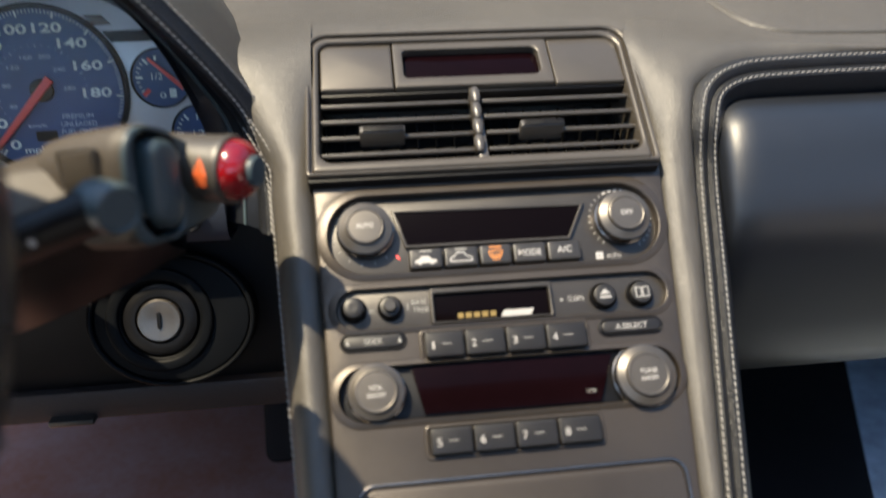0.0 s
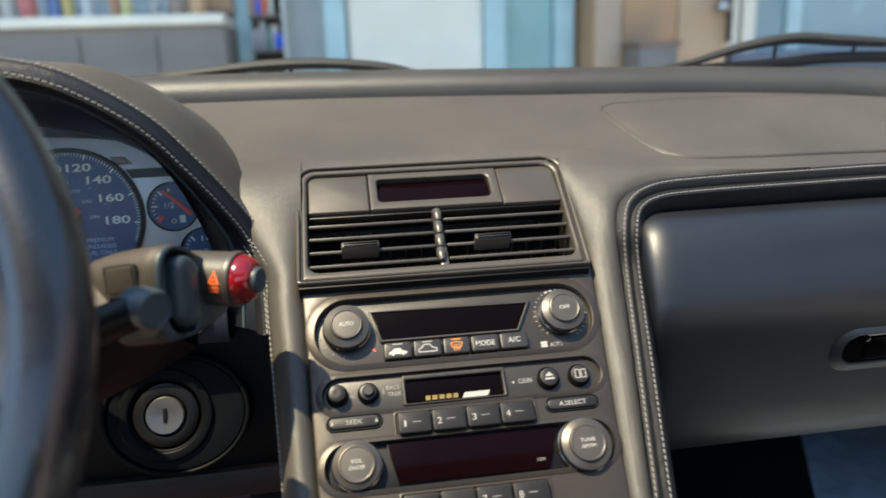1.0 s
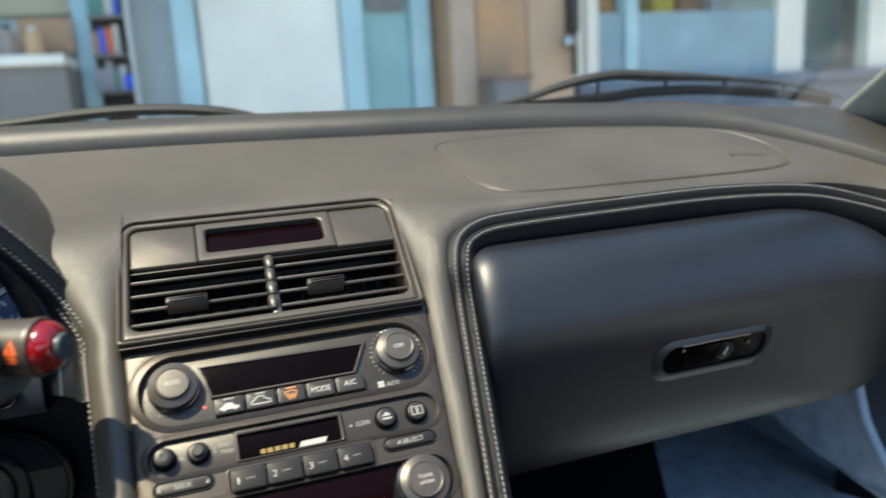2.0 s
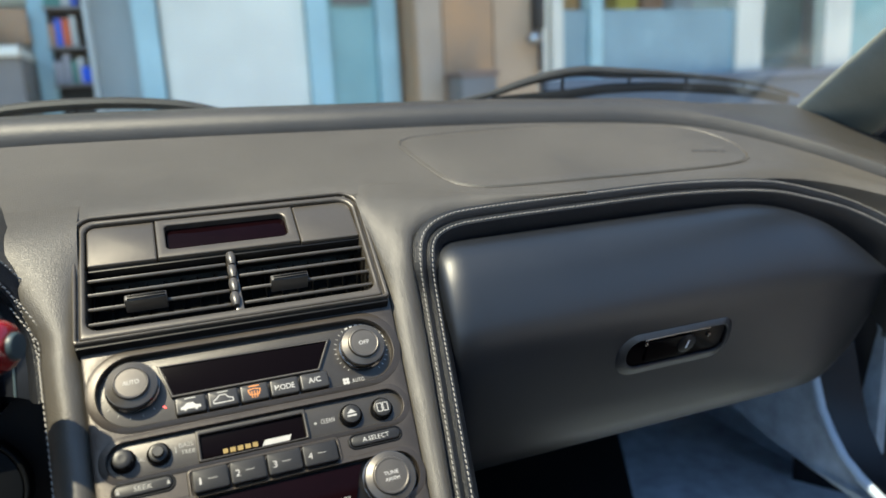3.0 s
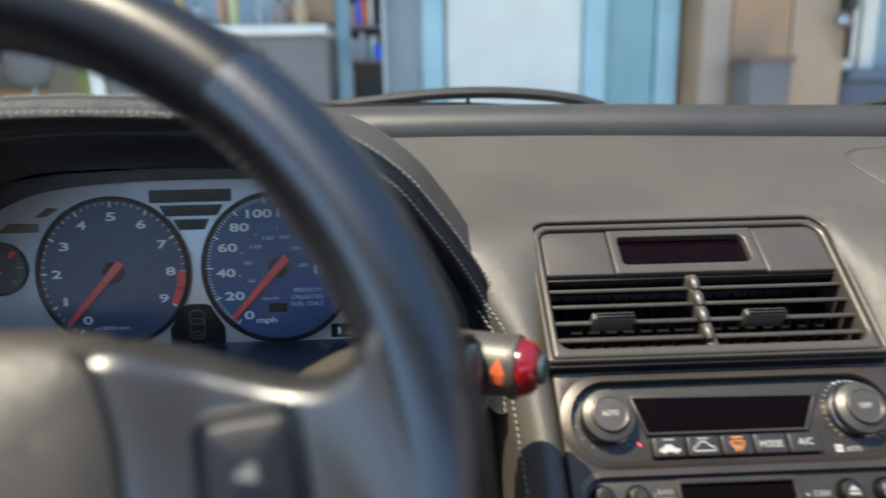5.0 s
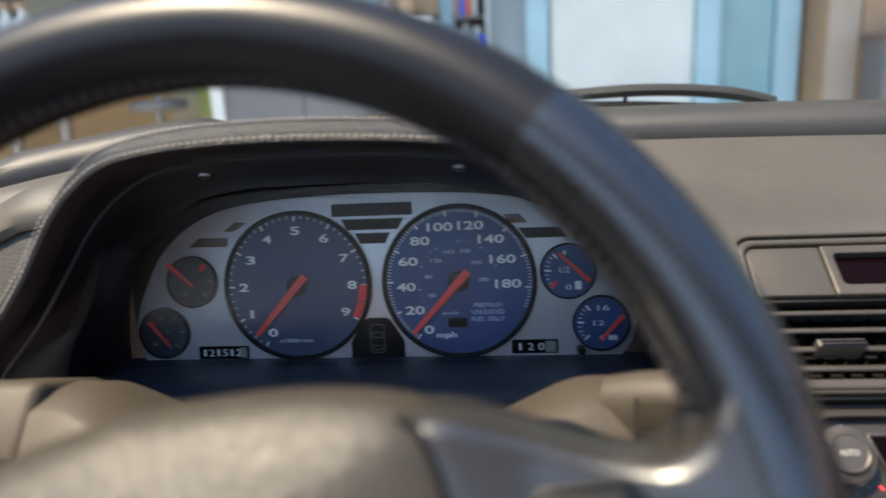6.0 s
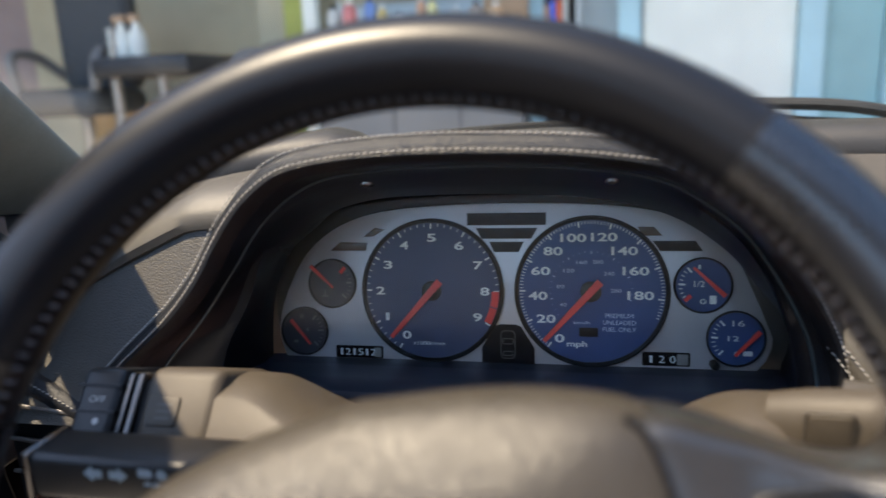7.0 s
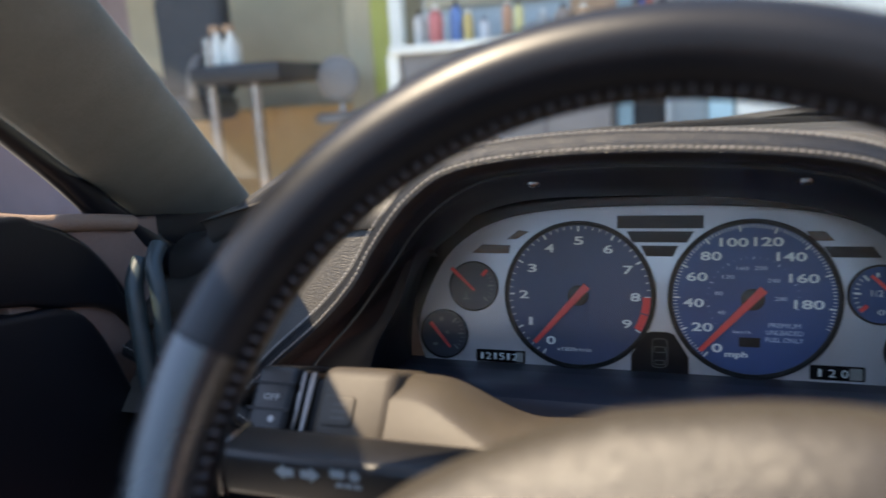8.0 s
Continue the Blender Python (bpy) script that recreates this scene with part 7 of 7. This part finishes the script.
for x in (-1.28, -0.90):
    part("door_gap", box(x, FY - 0.424, 0.06, x + 0.008, FY - 0.415, 1.10), TABLE, ct, smooth=False)
random.seed(5)
cols = [(0.75, 0.72, 0.62), (0.70, 0.08, 0.05), (0.05, 0.20, 0.62), (0.80, 0.55, 0.05), (0.78, 0.78, 0.76), (0.72, 0.30, 0.08), (0.80, 0.72, 0.20), (0.55, 0.55, 0.50), (0.30, 0.20, 0.12), (0.78, 0.40, 0.10)]
x = -1.66
for k, c in enumerate(cols):
    h, r = 0.13 + 0.12 * random.random(), 0.026 + 0.018 * random.random()
    b = thing("bottle", "coloured plastic bottle on the workbench", "bottle", pose(x, FY - 0.30 + 0.1 * random.random(), 1.205), group="bottles on the workbench")
    part("body", lathe([(r * 0.9, 0.0), (r, 0.008), (r, h * 0.70), (r * 0.75, h * 0.82), (r * 0.35, h * 0.88)], 20), flat_mat("bottle_colour", tuple(0.62 * q + 0.14 for q in c), 0.4), b)
    part("cap", lathe([(r * 0.4, h * 0.87), (r * 0.4, h), (r * 0.2, h * 1.005)], 16), WHITE if k % 2 else TABLE, b)
    x += 0.075 + 0.05 * random.random()
upright("wall_tool_board", -1.72, -0.52, 1.45, 2.6, FY + 0.05, 0.04, CREAM, "cream tool board above the bench", "board")
solo("picture_frame", box(-0.80, FY - 0.08, 1.24, -0.54, FY - 0.04, 1.42, 0.01), WOOD, "small wooden tray leaning on the board", "tray")
sh = thing("bookshelf", "dark open shelf filled with coloured boxes", "bookshelf")
part("back", box(-0.455, FY + 0.06, 0.0, -0.255, FY + 0.095, 2.4), TABLE, sh, smooth=False)
part("side", box(-0.268, FY - 0.18, 0.0, -0.248, FY + 0.09, 2.4), WALL, sh, smooth=False)
for z in (0.62, 1.03, 1.22, 1.42, 1.66):
    part("shelf", box(-0.455, FY - 0.15, z - 0.012, -0.268, FY + 0.06, z, 0.002), GREYCAB, sh, smooth=False)
for z in (1.03, 1.22, 1.42):
    x = -0.45
    while x < -0.315:
        w, h = 0.022 + 0.025 * random.random(), 0.10 + 0.06 * random.random()
        c = random.choice([(0.55, 0.12, 0.05), (0.06, 0.12, 0.55), (0.30, 0.30, 0.32), (0.60, 0.40, 0.10), (0.10, 0.25, 0.20), (0.5, 0.48, 0.42), (0.35, 0.20, 0.12)])
        solo("book", box(x, FY - 0.10, z, x + w, FY + 0.02, z + h, 0.002), flat_mat("book_colour", c), "coloured box file standing on the shelf", "box file", group="files on the shelf", smooth=False)
        x += w + 0.004
solo("blue_tub", box(-0.318, FY - 0.14, 1.03, -0.272, FY - 0.09, 1.115, 0.008), flat_mat("tub_blue", (0.02, 0.10, 0.70)), "small bright blue tub on the shelf", "tub")

# left: table with poles, curtain, cream wall
upright("curtain", -2.09, -1.955, 0.0, 3.0, FY + 0.05, 0.08, OLIVE, "olive green curtain strip", "curtain")
upright("wall_cream", -2.36, -2.09, 0.0, 3.2, FY + 0.25, 0.08, CREAM, "cream wall section", "wall")
upright("post_10", -1.945, -1.86, 0.0, 3.0, FY, 0.08, WHITE, "white post beside the curtain", "post")
upright("panel_tan", -3.9, -1.75, 0.0, 0.90, FY + 0.45, 0.06, flat_mat("amber_wood", (0.48, 0.30, 0.12), 0.6), "amber wooden panelling", "panelling")
tb = thing("workshop_table", "black workshop table on chrome legs", "table")
part("top", box(-3.12, FY - 0.5, 1.06, -2.47, FY + 0.2, 1.18, 0.03), TABLE, tb, "black padded top")
for xx in (-3.06, -2.74):
    part("leg", tube([Vector((xx, FY - 0.35, 0.0)), Vector((xx, FY - 0.35, 1.06))], 0.035, 14), CHROME, tb, "chrome leg")
    part("foot", lathe([(0.12, 0.0), (0.11, 0.03), (0.04, 0.05)], 24, Matrix.Translation((xx, FY - 0.35, 0.0))), CHROME, tb)
part("pole", tube([Vector((-3.09, FY - 0.30, 1.15)), Vector((-3.09, FY - 0.30, 1.36))], 0.03, 14), CHROME, tb, "chrome pole")
for xx in (-3.045, -2.94):
    b = thing("spray_bottle", "white spray bottle on the table", "bottle", pose(xx, FY - 0.25, 1.18), group="spray bottles")
    part("body", lathe([(0.05, 0.0), (0.055, 0.02), (0.055, 0.13), (0.02, 0.20), (0.016, 0.22)], 20), WHITE, b)
    part("trigger", box(-0.05, -0.015, 0.21, 0.025, 0.015, 0.26, 0.006), WOOD, b)
ch = thing("office_chair", "dark swivel chair beyond the table", "chair", pose(-3.50, FY - 0.1, 0.0))
CHAIR = flat_mat("slate_upholstery", (0.055, 0.058, 0.062), 0.7)
part("seat", box(-0.30, -0.3, 0.84, 0.30, 0.3, 1.02, 0.08, seg=4), CHAIR, ch, "thick dark seat")
part("backrest", box(-0.29, 0.16, 1.00, 0.29, 0.34, 1.75, 0.085, seg=5), CHAIR, ch, "rounded dark back")
for sx in (-1, 1):
    part("armrest", tube(spline([Vector((sx * 0.28, 0.22, 1.10)), Vector((sx * 0.33, 0.0, 1.24)), Vector((sx * 0.32, -0.22, 1.22)), Vector((sx * 0.28, -0.24, 1.0))], 16), 0.035, 10), GREYCAB, ch, "grey curved armrest")
part("stem", tube([Vector((0, 0, 0.0)), Vector((0, 0, 0.92))], 0.04, 12), CHROME, ch)
st = thing("bar_stool", "grey stool with a round back beside the table", "stool", pose(-2.28, FY - 0.10, 0.0))
part("backrest", lathe([(0.02, -0.02), (0.12, -0.02), (0.145, -0.005), (0.145, 0.01), (0.12, 0.025), (0.02, 0.025)], 28, pose(0, 0.0, 1.06, 90, 0, 0)), GREYCAB, st, "round grey back")
part("seat", lathe([(0.15, 0.78), (0.17, 0.80), (0.17, 0.83), (0.14, 0.85)], 28), GREYCAB, st)
part("stem", tube([Vector((0, 0, 0.0)), Vector((0, 0, 0.79))], 0.03, 12), CHROME, st, "chrome stem")
part("bracket", tube([Vector((0, 0.02, 0.82)), Vector((0, 0.04, 0.96))], 0.015, 10), CHROME, st)
# Unseen russet wall, added so the wheel rim picks up a red reflection.
RUSSET_REFLECTOR = flat_mat("russet_reflector", (0.30, 0.115, 0.065), 0.85, bump=0.4, bump_scale=40)
upright("wall_reflector", -9.0, 9.2, 0.0, 1.7, -7.2, 0.2, RUSSET_REFLECTOR, "unseen russet wall behind the car, added as a warm reflector", "wall")
# Ceiling is out of view; it keeps sun and sky off the front.
solo("ceiling", box(-7.2, 2.7, 3.2, 9.2, 7.2, 3.35), STONE, "unseen ceiling over the workshop, added to shade its front", "ceiling", kind="structure", smooth=False)
upright("wall_side", -7.2, -7.0, 0.0, 3.2, 1.0, 6.0, STONE, "side wall of the workshop", "wall")
upright("wall_west", -9.0, -8.8, 0.0, 2.6, -6, 12, YARD, "taupe yard wall", "wall")
upright("wall_east", 9.0, 9.2, 0.0, 4.0, -12, 17, YARD, "taupe yard wall opposite", "wall")

# unseen closing panel under the scuttle, added behind the dashboard against a sun streak
solo("leak_block_right", box(0.45, 0.58, 0.768, 0.70, 0.735, 0.774), SMOOTH_DARK, "unseen dark panel added to block a sun streak", "cowl panel", kind="structure", smooth=False)
